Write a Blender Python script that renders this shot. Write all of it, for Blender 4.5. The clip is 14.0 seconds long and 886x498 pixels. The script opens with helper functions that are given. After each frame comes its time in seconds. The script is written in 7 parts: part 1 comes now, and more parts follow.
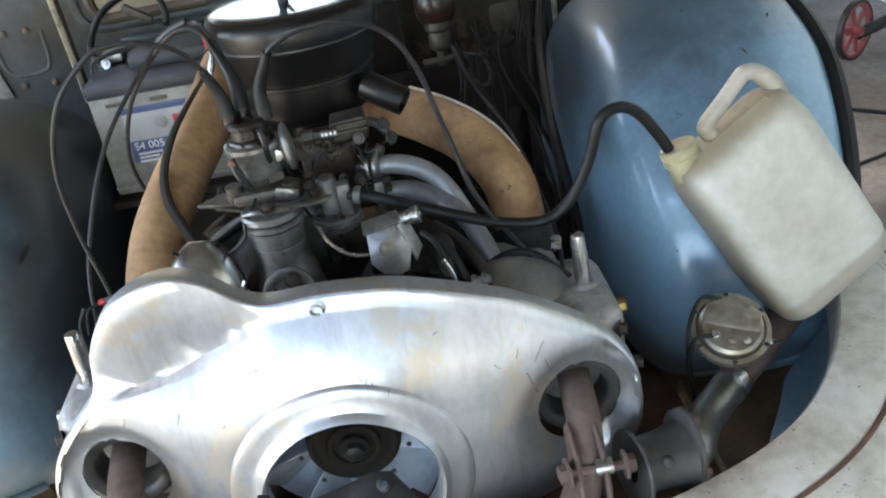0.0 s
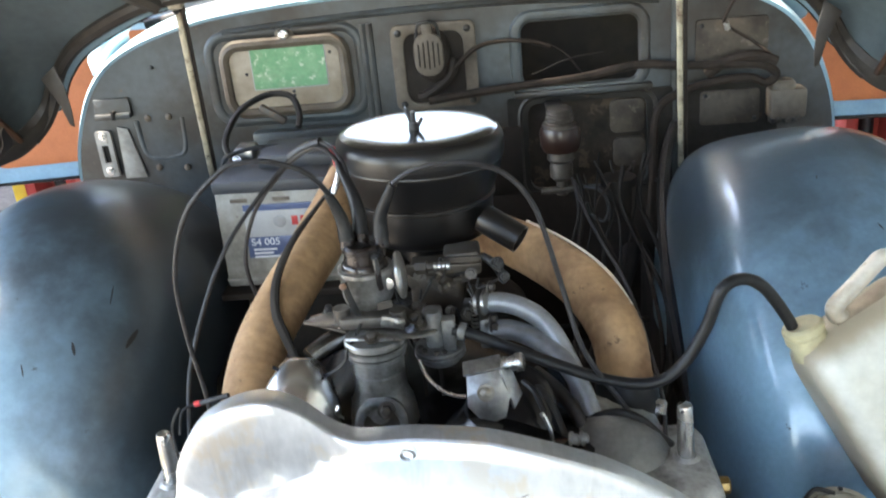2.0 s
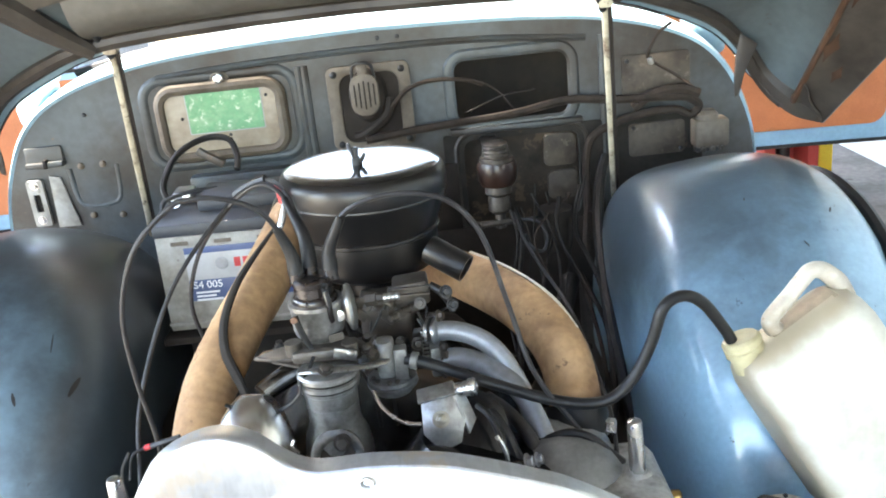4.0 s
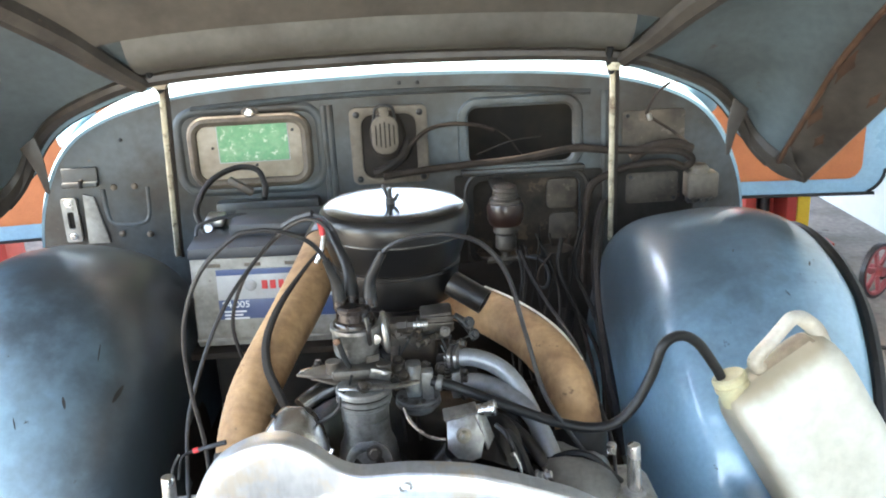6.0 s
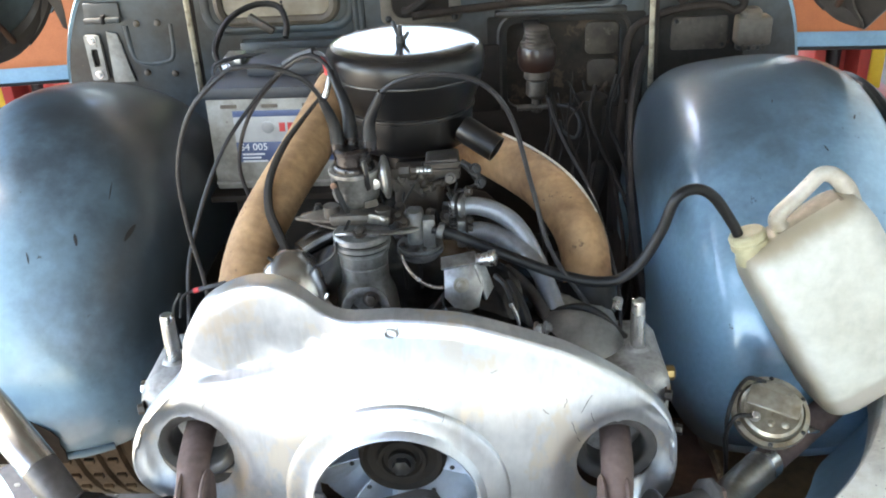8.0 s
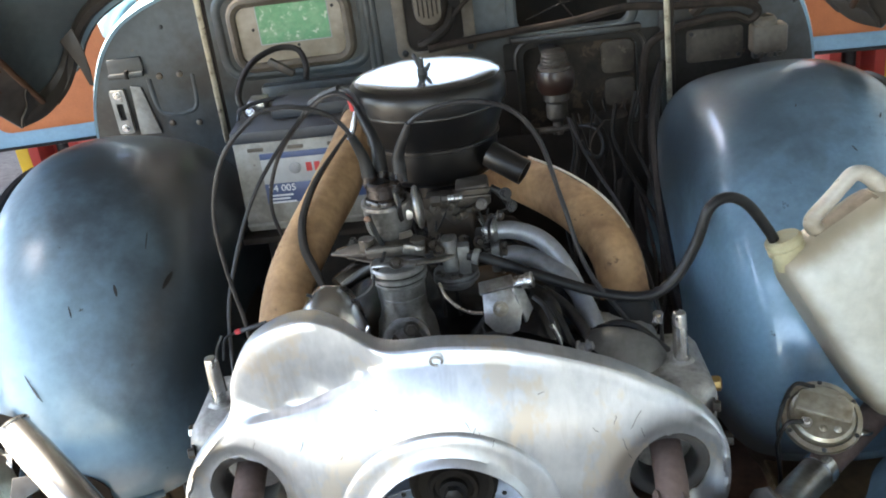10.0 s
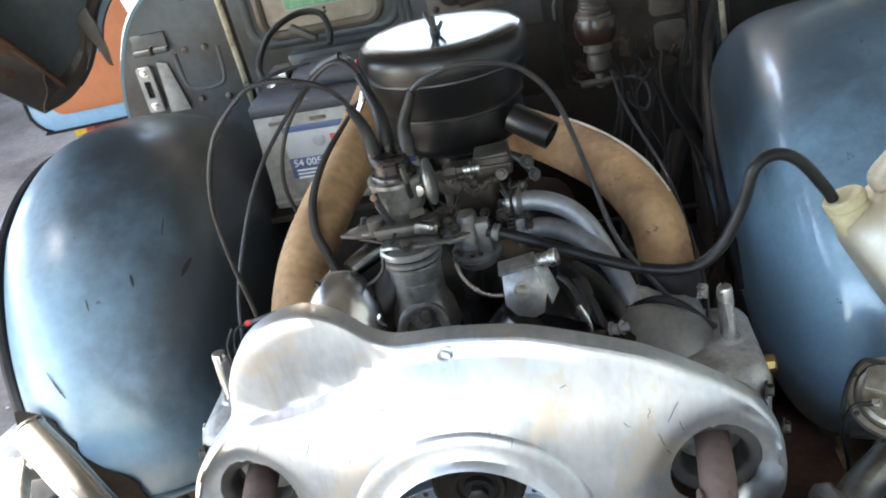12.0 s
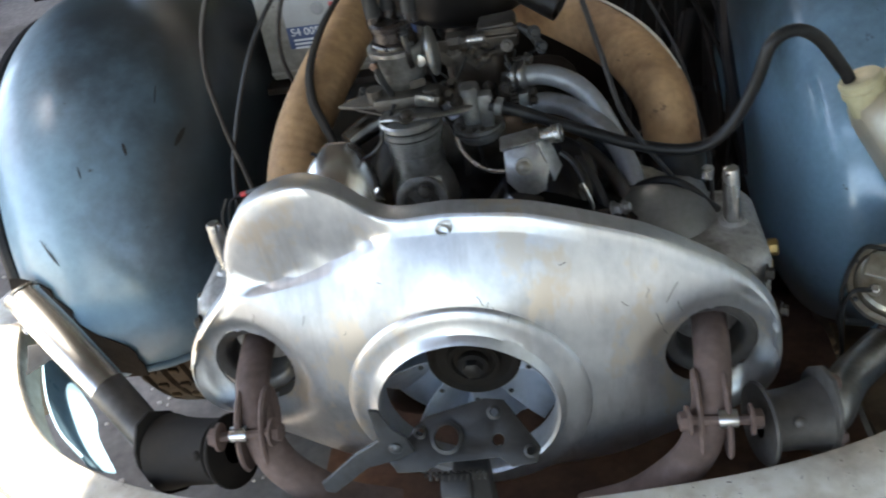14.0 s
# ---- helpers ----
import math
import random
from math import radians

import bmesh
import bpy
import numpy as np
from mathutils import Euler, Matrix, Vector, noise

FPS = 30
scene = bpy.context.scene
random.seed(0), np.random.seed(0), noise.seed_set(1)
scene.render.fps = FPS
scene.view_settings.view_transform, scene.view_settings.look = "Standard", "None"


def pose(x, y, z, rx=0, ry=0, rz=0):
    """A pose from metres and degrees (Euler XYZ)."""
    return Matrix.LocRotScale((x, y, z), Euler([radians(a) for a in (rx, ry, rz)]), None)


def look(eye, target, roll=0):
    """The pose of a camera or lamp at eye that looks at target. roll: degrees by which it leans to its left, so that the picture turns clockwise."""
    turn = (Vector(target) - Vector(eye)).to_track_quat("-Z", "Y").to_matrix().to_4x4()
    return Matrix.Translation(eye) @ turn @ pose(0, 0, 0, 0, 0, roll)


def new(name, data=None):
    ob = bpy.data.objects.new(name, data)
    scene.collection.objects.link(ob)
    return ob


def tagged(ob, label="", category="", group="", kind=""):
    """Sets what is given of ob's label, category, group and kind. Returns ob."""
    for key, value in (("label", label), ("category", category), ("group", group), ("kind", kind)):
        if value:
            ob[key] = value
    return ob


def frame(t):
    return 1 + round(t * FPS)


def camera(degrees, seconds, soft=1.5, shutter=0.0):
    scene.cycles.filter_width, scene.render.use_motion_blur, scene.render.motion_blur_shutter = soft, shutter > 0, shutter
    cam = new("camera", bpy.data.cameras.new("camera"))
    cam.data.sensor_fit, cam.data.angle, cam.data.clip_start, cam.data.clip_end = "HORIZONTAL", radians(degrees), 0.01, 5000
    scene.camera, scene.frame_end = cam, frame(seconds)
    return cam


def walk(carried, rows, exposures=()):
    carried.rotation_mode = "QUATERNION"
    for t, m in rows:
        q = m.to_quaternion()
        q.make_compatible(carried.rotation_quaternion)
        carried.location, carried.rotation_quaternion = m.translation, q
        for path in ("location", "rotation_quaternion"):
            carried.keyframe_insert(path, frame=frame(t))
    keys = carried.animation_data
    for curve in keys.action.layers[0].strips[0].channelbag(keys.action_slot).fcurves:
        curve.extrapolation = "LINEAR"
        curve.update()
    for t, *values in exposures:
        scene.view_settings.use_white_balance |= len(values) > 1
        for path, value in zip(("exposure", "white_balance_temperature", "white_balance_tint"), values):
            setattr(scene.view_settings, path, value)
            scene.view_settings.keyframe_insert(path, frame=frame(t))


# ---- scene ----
cam = camera(53.0, 14.0, soft=1.9, shutter=0.4)
PATH = [
    (0, (0.105, 0.076, 1.182), (0.148, 1.82, 0.204), -10.4),
    (0.5, (0.108, 0.073, 1.188), (0.139, 1.848, 0.267), -11.3),
    (1, (0.089, 0.093, 1.185), (0.09, 1.856, 0.241), -9.2),
    (1.5, (0.106, 0.116, 1.197), (0.121, 1.89, 0.274), -9.1),
    (1.8, (0.104, 0.112, 1.209), (0.024, 1.939, 0.403), -7.2),
    (2, (0.099, 0.112, 1.22), (-0.043, 1.955, 0.457), -5.6),
    (2.3, (0.095, 0.115, 1.228), (-0.061, 1.981, 0.528), -6.3),
    (2.5, (0.084, 0.142, 1.219), (-0.032, 2.027, 0.559), -5.9),
    (3, (0.081, 0.164, 1.215), (0.153, 2.041, 0.529), -7.0),
    (3.2, (0.103, 0.155, 1.207), (0.122, 2.029, 0.509), -7.1),
    (5.3, (0.037, -0.017, 1.258), (0.121, 1.87, 0.6), -3.7),
    (5.5, (0.036, -0.027, 1.266), (0.148, 1.858, 0.607), -4.0),
    (6, (0.023, -0.012, 1.265), (0.096, 1.885, 0.635), -2.8),
    (6.5, (0.068, 0.028, 1.251), (0.065, 1.919, 0.599), -4.2),
    (7, (0.093, 0.031, 1.261), (0.09, 1.918, 0.6), -5.1),
    (7.5, (0.091, 0.02, 1.253), (0.094, 1.921, 0.633), -5.2),
    (7.7, (0.091, 0.021, 1.246), (0.051, 1.866, 0.473), -3.9),
    (7.8, (0.092, 0.02, 1.243), (0.034, 1.84, 0.416), -3.7),
    (8, (0.092, 0.024, 1.238), (0.007, 1.794, 0.311), -3.2),
    (8.5, (0.098, 0.01, 1.233), (0.03, 1.787, 0.317), -5.0),
    (9, (0.066, -0.009, 1.245), (0.016, 1.8, 0.394), -4.5),
    (9.2, (0.056, -0.021, 1.248), (-0.001, 1.785, 0.391), -4.7),
    (11.3, (0.124, 0.103, 1.215), (-0.129, 1.895, 0.364), -12.9),
    (11.5, (0.12, 0.104, 1.216), (-0.154, 1.863, 0.306), -13.0),
    (12, (0.139, 0.108, 1.211), (-0.181, 1.854, 0.289), -13.1),
    (12.5, (0.138, 0.118, 1.221), (-0.195, 1.803, 0.195), -8.1),
    (13, (0.116, 0.125, 1.212), (-0.209, 1.755, 0.1), -8.7),
    (13.5, (0.097, 0.115, 1.22), (-0.278, 1.71, 0.072), -10.9),
    (14, (0.132, 0.118, 1.193), (-0.211, 1.726, 0.055), -12.5),
]
BASE = 3.64
EXPOSURES = [(0.0, 0.0), (1.5, 0.0), (2.0, 0.42), (2.5, 1.04), (3.2, 1.2), (5.3, 0.70), (6.5, 1.02), (7.5, 1.09), (8.0, 0.65), (8.5, 0.15), (9.2, 0.0), (11.3, 0.45), (12.0, 0.32), (13.0, -0.06), (14.0, -0.36)]
walk(cam, [(t, look(eye, target, roll)) for t, eye, target, roll in PATH], [(t, BASE + s, 7280, 11) for t, s in EXPOSURES])

# world, sun and exposure
world = bpy.data.worlds.new("sky")
scene.world = world
world.use_nodes = True
wn = world.node_tree.nodes
sky = wn.new("ShaderNodeTexSky")
sky.sky_type = "NISHITA"
sky.sun_disc = False
SUN_TO = Vector((-0.50, 0.08, 0.86)).normalized()
sky.sun_elevation = math.asin(SUN_TO.z)
sky.sun_rotation = math.atan2(SUN_TO.x, SUN_TO.y)
wn["Background"].inputs["Strength"].default_value = 0.15
world.node_tree.links.new(sky.outputs[0], wn["Background"].inputs["Color"])
sun = new("sun", bpy.data.lights.new("sun", "SUN"))
sun.data.energy, sun.data.angle, sun.data.color = 4.5, radians(0.5), (1.0, 0.96, 0.9)
sun.matrix_world = look(SUN_TO * 20, (0, 0, 0))

# ---------------------------------------------------------------- materials
def material(name, base, dark, rough=0.5, metal=0.0, big=3.0, small=60.0, mix=0.5, bump=0.15, grain=0.15,
             spots=None, spot_scale=25.0, spot_at=0.62, coat=0.0, rough_var=0.12, stretch=(1, 1, 1), coat_rough=0.12, spec=0.5, detail=6.0, runs=None, grime_shade=None):
    """Two scales of variation: large stains between base and dark, small grain, optional spots of wear, fine relief."""
    m = bpy.data.materials.new(name)
    m.use_nodes = True
    nt = m.node_tree
    n, link = nt.nodes, nt.links.new
    bsdf = n["Principled BSDF"]
    co = n.new("ShaderNodeTexCoord")
    mp = n.new("ShaderNodeMapping")
    mp.inputs["Scale"].default_value = stretch
    link(co.outputs["Object"], mp.inputs["Vector"])
    info = n.new("ShaderNodeObjectInfo")
    off = n.new("ShaderNodeVectorMath")
    off.operation = "MULTIPLY_ADD"
    link(info.outputs["Random"], off.inputs[1])
    off.inputs[0].default_value = (7.3, 3.1, 5.7)
    link(mp.outputs[0], off.inputs[2])
    a = n.new("ShaderNodeTexNoise")
    a.inputs["Scale"].default_value, a.inputs["Detail"].default_value, a.inputs["Roughness"].default_value = big, detail, 0.62
    b = n.new("ShaderNodeTexNoise")
    b.inputs["Scale"].default_value, b.inputs["Detail"].default_value = small, 4.0
    link(off.outputs[0], a.inputs["Vector"])
    link(off.outputs[0], b.inputs["Vector"])
    ramp = n.new("ShaderNodeMapRange")
    ramp.inputs["From Min"].default_value, ramp.inputs["From Max"].default_value = 0.62 - 0.32 * mix, 0.78 - 0.2 * mix
    link(a.outputs["Fac"], ramp.inputs["Value"])
    c1 = n.new("ShaderNodeMix")
    c1.data_type = "RGBA"
    c1.inputs["A"].default_value, c1.inputs["B"].default_value = (*base, 1), (*dark, 1)
    link(ramp.outputs[0], c1.inputs["Factor"])
    c2 = n.new("ShaderNodeMix")
    c2.data_type, c2.blend_type = "RGBA", "OVERLAY"
    c2.inputs["Factor"].default_value = grain
    link(c1.outputs["Result"], c2.inputs["A"])
    link(b.outputs["Fac"], c2.inputs["B"])
    colour = c2.outputs["Result"]
    if spots:
        v = n.new("ShaderNodeTexNoise")
        v.inputs["Scale"].default_value, v.inputs["Detail"].default_value, v.inputs["Roughness"].default_value = spot_scale, 5.0, 0.7
        link(off.outputs[0], v.inputs["Vector"])
        r = n.new("ShaderNodeMapRange")
        r.inputs["From Min"].default_value, r.inputs["From Max"].default_value = spot_at, spot_at + 0.06
        link(v.outputs["Fac"], r.inputs["Value"])
        c3 = n.new("ShaderNodeMix")
        c3.data_type = "RGBA"
        c3.inputs["B"].default_value = (*spots, 1)
        link(colour, c3.inputs["A"])
        link(r.outputs[0], c3.inputs["Factor"])
        colour = c3.outputs["Result"]
    if runs:
        # run marks: noise drawn out down the surface
        colour_runs, run_scale, run_at = runs
        mr = n.new("ShaderNodeMapping")
        mr.inputs["Scale"].default_value = run_scale
        link(co.outputs["Object"], mr.inputs["Vector"])
        w = n.new("ShaderNodeTexNoise")
        w.inputs["Scale"].default_value, w.inputs["Detail"].default_value, w.inputs["Roughness"].default_value = 1.0, 4.0, 0.6
        link(mr.outputs[0], w.inputs["Vector"])
        wr = n.new("ShaderNodeMapRange")
        wr.inputs["From Min"].default_value, wr.inputs["From Max"].default_value = run_at, run_at + 0.14
        wr.inputs["To Max"].default_value = 0.6
        link(w.outputs["Fac"], wr.inputs["Value"])
        c4 = n.new("ShaderNodeMix")
        c4.data_type = "RGBA"
        c4.inputs["B"].default_value = (*colour_runs, 1)
        link(colour, c4.inputs["A"])
        link(wr.outputs[0], c4.inputs["Factor"])
        colour = c4.outputs["Result"]
    for colour_grime_shade, way, start, wide in grime_shade or ():
        # grime and painted shade laid over one side, with a ragged edge
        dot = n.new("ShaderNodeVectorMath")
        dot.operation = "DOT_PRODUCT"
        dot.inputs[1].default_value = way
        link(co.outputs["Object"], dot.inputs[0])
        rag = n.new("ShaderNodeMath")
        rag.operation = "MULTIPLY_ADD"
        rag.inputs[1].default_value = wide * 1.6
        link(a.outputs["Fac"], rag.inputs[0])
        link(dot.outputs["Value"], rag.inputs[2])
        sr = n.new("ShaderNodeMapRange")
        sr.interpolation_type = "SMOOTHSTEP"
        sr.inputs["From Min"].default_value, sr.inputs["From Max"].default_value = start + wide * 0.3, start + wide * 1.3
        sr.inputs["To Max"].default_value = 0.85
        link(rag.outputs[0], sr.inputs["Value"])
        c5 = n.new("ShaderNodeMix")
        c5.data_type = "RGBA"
        c5.inputs["B"].default_value = (*colour_grime_shade, 1)
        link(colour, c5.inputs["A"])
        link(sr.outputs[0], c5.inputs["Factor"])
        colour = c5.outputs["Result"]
    link(colour, bsdf.inputs["Base Color"])
    rr = n.new("ShaderNodeMapRange")
    rr.inputs["To Min"].default_value, rr.inputs["To Max"].default_value = max(0.03, rough - rough_var), min(1.0, rough + rough_var)
    link(a.outputs["Fac"], rr.inputs["Value"])
    link(rr.outputs[0], bsdf.inputs["Roughness"])
    bsdf.inputs["Metallic"].default_value = metal
    bsdf.inputs["Coat Weight"].default_value = coat
    bsdf.inputs["Specular IOR Level"].default_value = spec
    bsdf.inputs["Coat Roughness"].default_value = coat_rough
    if bump:
        bp = n.new("ShaderNodeBump")
        bp.inputs["Strength"].default_value, bp.inputs["Distance"].default_value = bump, 0.002
        link(b.outputs["Fac"], bp.inputs["Height"])
        link(bp.outputs[0], bsdf.inputs["Normal"])
    return m


M = {}
# top grime is widened with painted shade; brown tone at the foot is dirt
M["arch_paint"] = material("arch_paint", (0.240, 0.415, 0.555), (0.195, 0.340, 0.455), 0.34, big=4.2, mix=0.5, small=120, bump=0.016, grain=0.18, coat=0.8, coat_rough=0.11, rough_var=0.08, detail=6.0, spots=(0.035, 0.042, 0.048), spot_scale=48, spot_at=0.67, grime_shade=[((0.022, 0.024, 0.027), (-0.45, 0.33, 0.83), 0.765, 0.21), ((0.085, 0.070, 0.052), (-0.45, -0.1, -0.88), -0.690, 0.05)])
# both tones paint shade onto the top and engine side of the left arch
M["arch_shaded"] = material("arch_shaded", (0.160, 0.265, 0.345), (0.110, 0.180, 0.228), 0.38, big=5.0, mix=0.45, small=90, bump=0.012, grain=0.16, spots=(0.016, 0.018, 0.020), spot_scale=60, spot_at=0.69, coat=0.35, coat_rough=0.16, rough_var=0.06, detail=8.0, grime_shade=[((0.022, 0.024, 0.026), (0.95, 0.0, 0.31), -0.225, 0.14), ((0.020, 0.022, 0.024), (0.25, 0.25, 0.93), 0.915, 0.12)])
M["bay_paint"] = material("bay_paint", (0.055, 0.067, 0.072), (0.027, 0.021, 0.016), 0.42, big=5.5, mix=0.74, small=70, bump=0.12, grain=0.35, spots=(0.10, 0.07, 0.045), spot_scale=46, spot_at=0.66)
M["body_paint"] = material("body_paint", (0.30, 0.46, 0.55), (0.22, 0.34, 0.42), 0.3, big=3.0, mix=0.4, small=80, bump=0.03, grain=0.08, coat=0.4)
M["nose_paint"] = material("nose_paint", (0.66, 0.645, 0.575), (0.44, 0.39, 0.32), 0.42, big=9.0, mix=0.60, small=70, bump=0.2, grain=0.45, spots=(0.13, 0.105, 0.085), spot_scale=140, spot_at=0.622, runs=((0.45, 0.39, 0.31), (24, 24, 8), 0.58))
M["patch_brown"] = material("patch_brown", (0.15, 0.115, 0.085), (0.07, 0.052, 0.04), 0.6, big=22, mix=0.6, small=90, bump=0.15, grain=0.3)
M["hood_rail"] = material("hood_rail", (0.085, 0.080, 0.069), (0.052, 0.045, 0.037), 0.5, big=7, mix=0.5, small=70, bump=0.1, grain=0.25, spots=(0.05, 0.038, 0.03), spot_scale=24, spot_at=0.66)
M["rust"] = material("rust", (0.16, 0.085, 0.05), (0.07, 0.04, 0.03), 0.8, big=12, mix=0.6, small=90, bump=0.4, grain=0.4)
M["hood_inner"] = material("hood_inner", (0.078, 0.095, 0.099), (0.050, 0.054, 0.053), 0.4, big=4, mix=0.55, small=70, bump=0.08, grain=0.25, spots=(0.06, 0.043, 0.032), spot_scale=12, spot_at=0.66, coat=0.2)
M["hood_panel"] = material("hood_panel", (0.068, 0.058, 0.047), (0.038, 0.032, 0.026), 0.65, big=6, mix=0.5, small=60, bump=0.1, grain=0.25)
M["hood_flange"] = material("hood_flange", (0.043, 0.035, 0.028), (0.019, 0.014, 0.011), 0.5, big=12, mix=0.66, small=60, bump=0.25, grain=0.35, spots=(0.12, 0.058, 0.03), spot_scale=20, spot_at=0.66)
M["aluminium"] = material("aluminium", (0.61, 0.63, 0.65), (0.42, 0.445, 0.475), 0.37, metal=0.85, big=9, mix=0.6, small=120, bump=0.05, grain=0.2, spots=(0.59, 0.55, 0.49), spot_scale=8, spot_at=0.55, rough_var=0.16, stretch=(1.15, 1, 0.75), runs=((0.40, 0.41, 0.42), (55, 9, 9), 0.57))
M["cast_alu"] = material("cast_alu", (0.44, 0.44, 0.435), (0.21, 0.205, 0.195), 0.36, metal=0.92, big=30, mix=0.45, small=200, bump=0.2, grain=0.35, spots=(0.10, 0.09, 0.08), spot_scale=70, spot_at=0.68, rough_var=0.12)
M["cast_grimy"] = material("cast_grimy", (0.23, 0.225, 0.215), (0.070, 0.064, 0.058), 0.36, metal=0.85, big=34, mix=0.6, small=180, bump=0.25, grain=0.4, spots=(0.03, 0.026, 0.022), spot_scale=60, spot_at=0.62, rough_var=0.14)
M["cast_matte"] = material("cast_matte", (0.36, 0.36, 0.35), (0.17, 0.165, 0.155), 0.46, metal=0.4, big=26, mix=0.5, small=180, bump=0.3, grain=0.4, spots=(0.06, 0.052, 0.045), spot_scale=48, spot_at=0.67)
M["bright_metal"] = material("bright_metal", (0.66, 0.66, 0.65), (0.40, 0.39, 0.37), 0.26, metal=1.0, big=25, mix=0.4, small=150, bump=0.05, grain=0.1)
M["dark_metal"] = material("dark_metal", (0.034, 0.035, 0.037), (0.02, 0.019, 0.018), 0.42, metal=0.5, big=20, mix=0.5, small=140, bump=0.15, grain=0.3)
M["oily_black"] = material("oily_black", (0.005, 0.005, 0.006), (0.009, 0.007, 0.006), 0.20, big=16, mix=0.4, small=100, bump=0.05, grain=0.3, rough_var=0.08, spec=0.3)
M["filter_black"] = material("filter_black", (0.008, 0.008, 0.010), (0.014, 0.012, 0.012), 0.16, big=12, mix=0.4, small=150, bump=0.006, grain=0.15, coat=0.9, rough_var=0.05)
M["rubber"] = material("rubber", (0.009, 0.009, 0.010), (0.020, 0.019, 0.018), 0.44, big=30, mix=0.4, small=160, bump=0.1, grain=0.2, spec=0.28)
M["cable_grey"] = material("cable_grey", (0.020, 0.019, 0.020), (0.034, 0.032, 0.031), 0.42, big=40, mix=0.4, small=160, bump=0.06, grain=0.2, spec=0.28)
M["duct_paper"] = material("duct_paper", (0.40, 0.238, 0.118), (0.20, 0.108, 0.052), 0.72, big=13, mix=0.64, small=110, bump=0.22, grain=0.3, spots=(0.10, 0.055, 0.028), spot_scale=30, spot_at=0.645)
M["duct_sunlit"] = material("duct_sunlit", (0.70, 0.66, 0.56), (0.5, 0.45, 0.35), 0.6, big=30, small=120)
M["grey_paint"] = material("grey_paint", (0.27, 0.28, 0.295), (0.16, 0.16, 0.16), 0.38, metal=0.35, big=16, mix=0.45, small=150, bump=0.08, grain=0.2)
M["exhaust"] = material("exhaust", (0.145, 0.105, 0.095), (0.09, 0.065, 0.06), 0.75, big=14, mix=0.5, small=120, bump=0.3, grain=0.3, spec=0.15)
M["brass"] = material("brass", (0.36, 0.25, 0.105), (0.20, 0.135, 0.06), 0.42, metal=0.9, big=40, mix=0.4, small=150, bump=0.1)
M["bakelite"] = material("bakelite", (0.012, 0.008, 0.007), (0.008, 0.006, 0.006), 0.28, big=40, small=150, bump=0.02, coat=0.2)
M["dark_plastic"] = material("dark_plastic", (0.024, 0.028, 0.036), (0.042, 0.040, 0.038), 0.5, big=16, mix=0.4, small=120, bump=0.06)
M["battery_case"] = material("battery_case", (0.29, 0.28, 0.255), (0.155, 0.14, 0.12), 0.55, big=16, mix=0.6, small=120, bump=0.05, grain=0.25, spots=(0.11, 0.09, 0.07), spot_scale=30, spot_at=0.62)
M["label_white"] = material("label_white", (0.36, 0.36, 0.36), (0.30, 0.30, 0.29), 0.4, big=20, small=100, bump=0.0, grain=0.1)
M["label_blue"] = material("label_blue", (0.045, 0.075, 0.17), (0.06, 0.08, 0.14), 0.4, big=20, small=100, bump=0.0, grain=0.1)
M["label_red"] = material("label_red", (0.50, 0.03, 0.035), (0.4, 0.03, 0.03), 0.4, big=20, small=100, bump=0.0)
M["print_white"] = material("print_white", (0.72, 0.74, 0.78), (0.6, 0.62, 0.66), 0.4, big=20, small=100, bump=0.0)
M["cream_panel"] = material("cream_panel", (0.35, 0.30, 0.235), (0.23, 0.185, 0.135), 0.5, big=9, mix=0.5, small=90, bump=0.06, grain=0.25, spots=(0.13, 0.09, 0.06), spot_scale=32, spot_at=0.66)
M["rim_brown"] = material("rim_brown", (0.115, 0.093, 0.070), (0.060, 0.046, 0.034), 0.6, big=14, mix=0.5, small=90, bump=0.15, grain=0.3)
M["green_sticker"] = material("green_sticker", (0.115, 0.30, 0.15), (0.21, 0.36, 0.21), 0.5, big=34, mix=0.5, small=120, bump=0.02, grain=0.3, spots=(0.46, 0.52, 0.40), spot_scale=60, spot_at=0.57)
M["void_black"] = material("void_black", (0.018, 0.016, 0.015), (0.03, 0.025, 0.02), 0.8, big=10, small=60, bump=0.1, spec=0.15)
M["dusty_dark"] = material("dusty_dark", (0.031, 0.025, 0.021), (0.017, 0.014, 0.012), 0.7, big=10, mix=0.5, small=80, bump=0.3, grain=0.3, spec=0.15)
M["strut_cream"] = material("strut_cream", (0.52, 0.47, 0.35), (0.17, 0.12, 0.085), 0.42, big=30, mix=0.5, small=90, bump=0.1, grain=0.25, spots=(0.06, 0.042, 0.032), spot_scale=60, spot_at=0.60)
# bottom band paints shade into the plastic; left edge and top are grime
M["can_plastic"] = material("can_plastic", (0.52, 0.525, 0.47), (0.41, 0.395, 0.33), 0.42, big=6, mix=0.48, small=80, bump=0.06, grain=0.18, spots=(0.30, 0.26, 0.19), spot_scale=9, spot_at=0.675, grime_shade=[((0.33, 0.29, 0.24), (0.490, -0.105, -0.866), -0.358, 0.010), ((0.30, 0.25, 0.17), (-0.854, -0.192, -0.483), -0.864, 0.014), ((0.27, 0.215, 0.14), (-0.490, 0.105, 0.866), 0.549, 0.020)])
M["can_handle"] = material("can_handle", (0.43, 0.40, 0.34), (0.25, 0.21, 0.155), 0.5, big=14, mix=0.6, small=80, bump=0.1, grain=0.25, spots=(0.20, 0.15, 0.10), spot_scale=30, spot_at=0.62)
M["can_dirty"] = material("can_dirty", (0.25, 0.195, 0.135), (0.14, 0.105, 0.07), 0.55, big=16, mix=0.5, small=90, bump=0.1, grain=0.25)
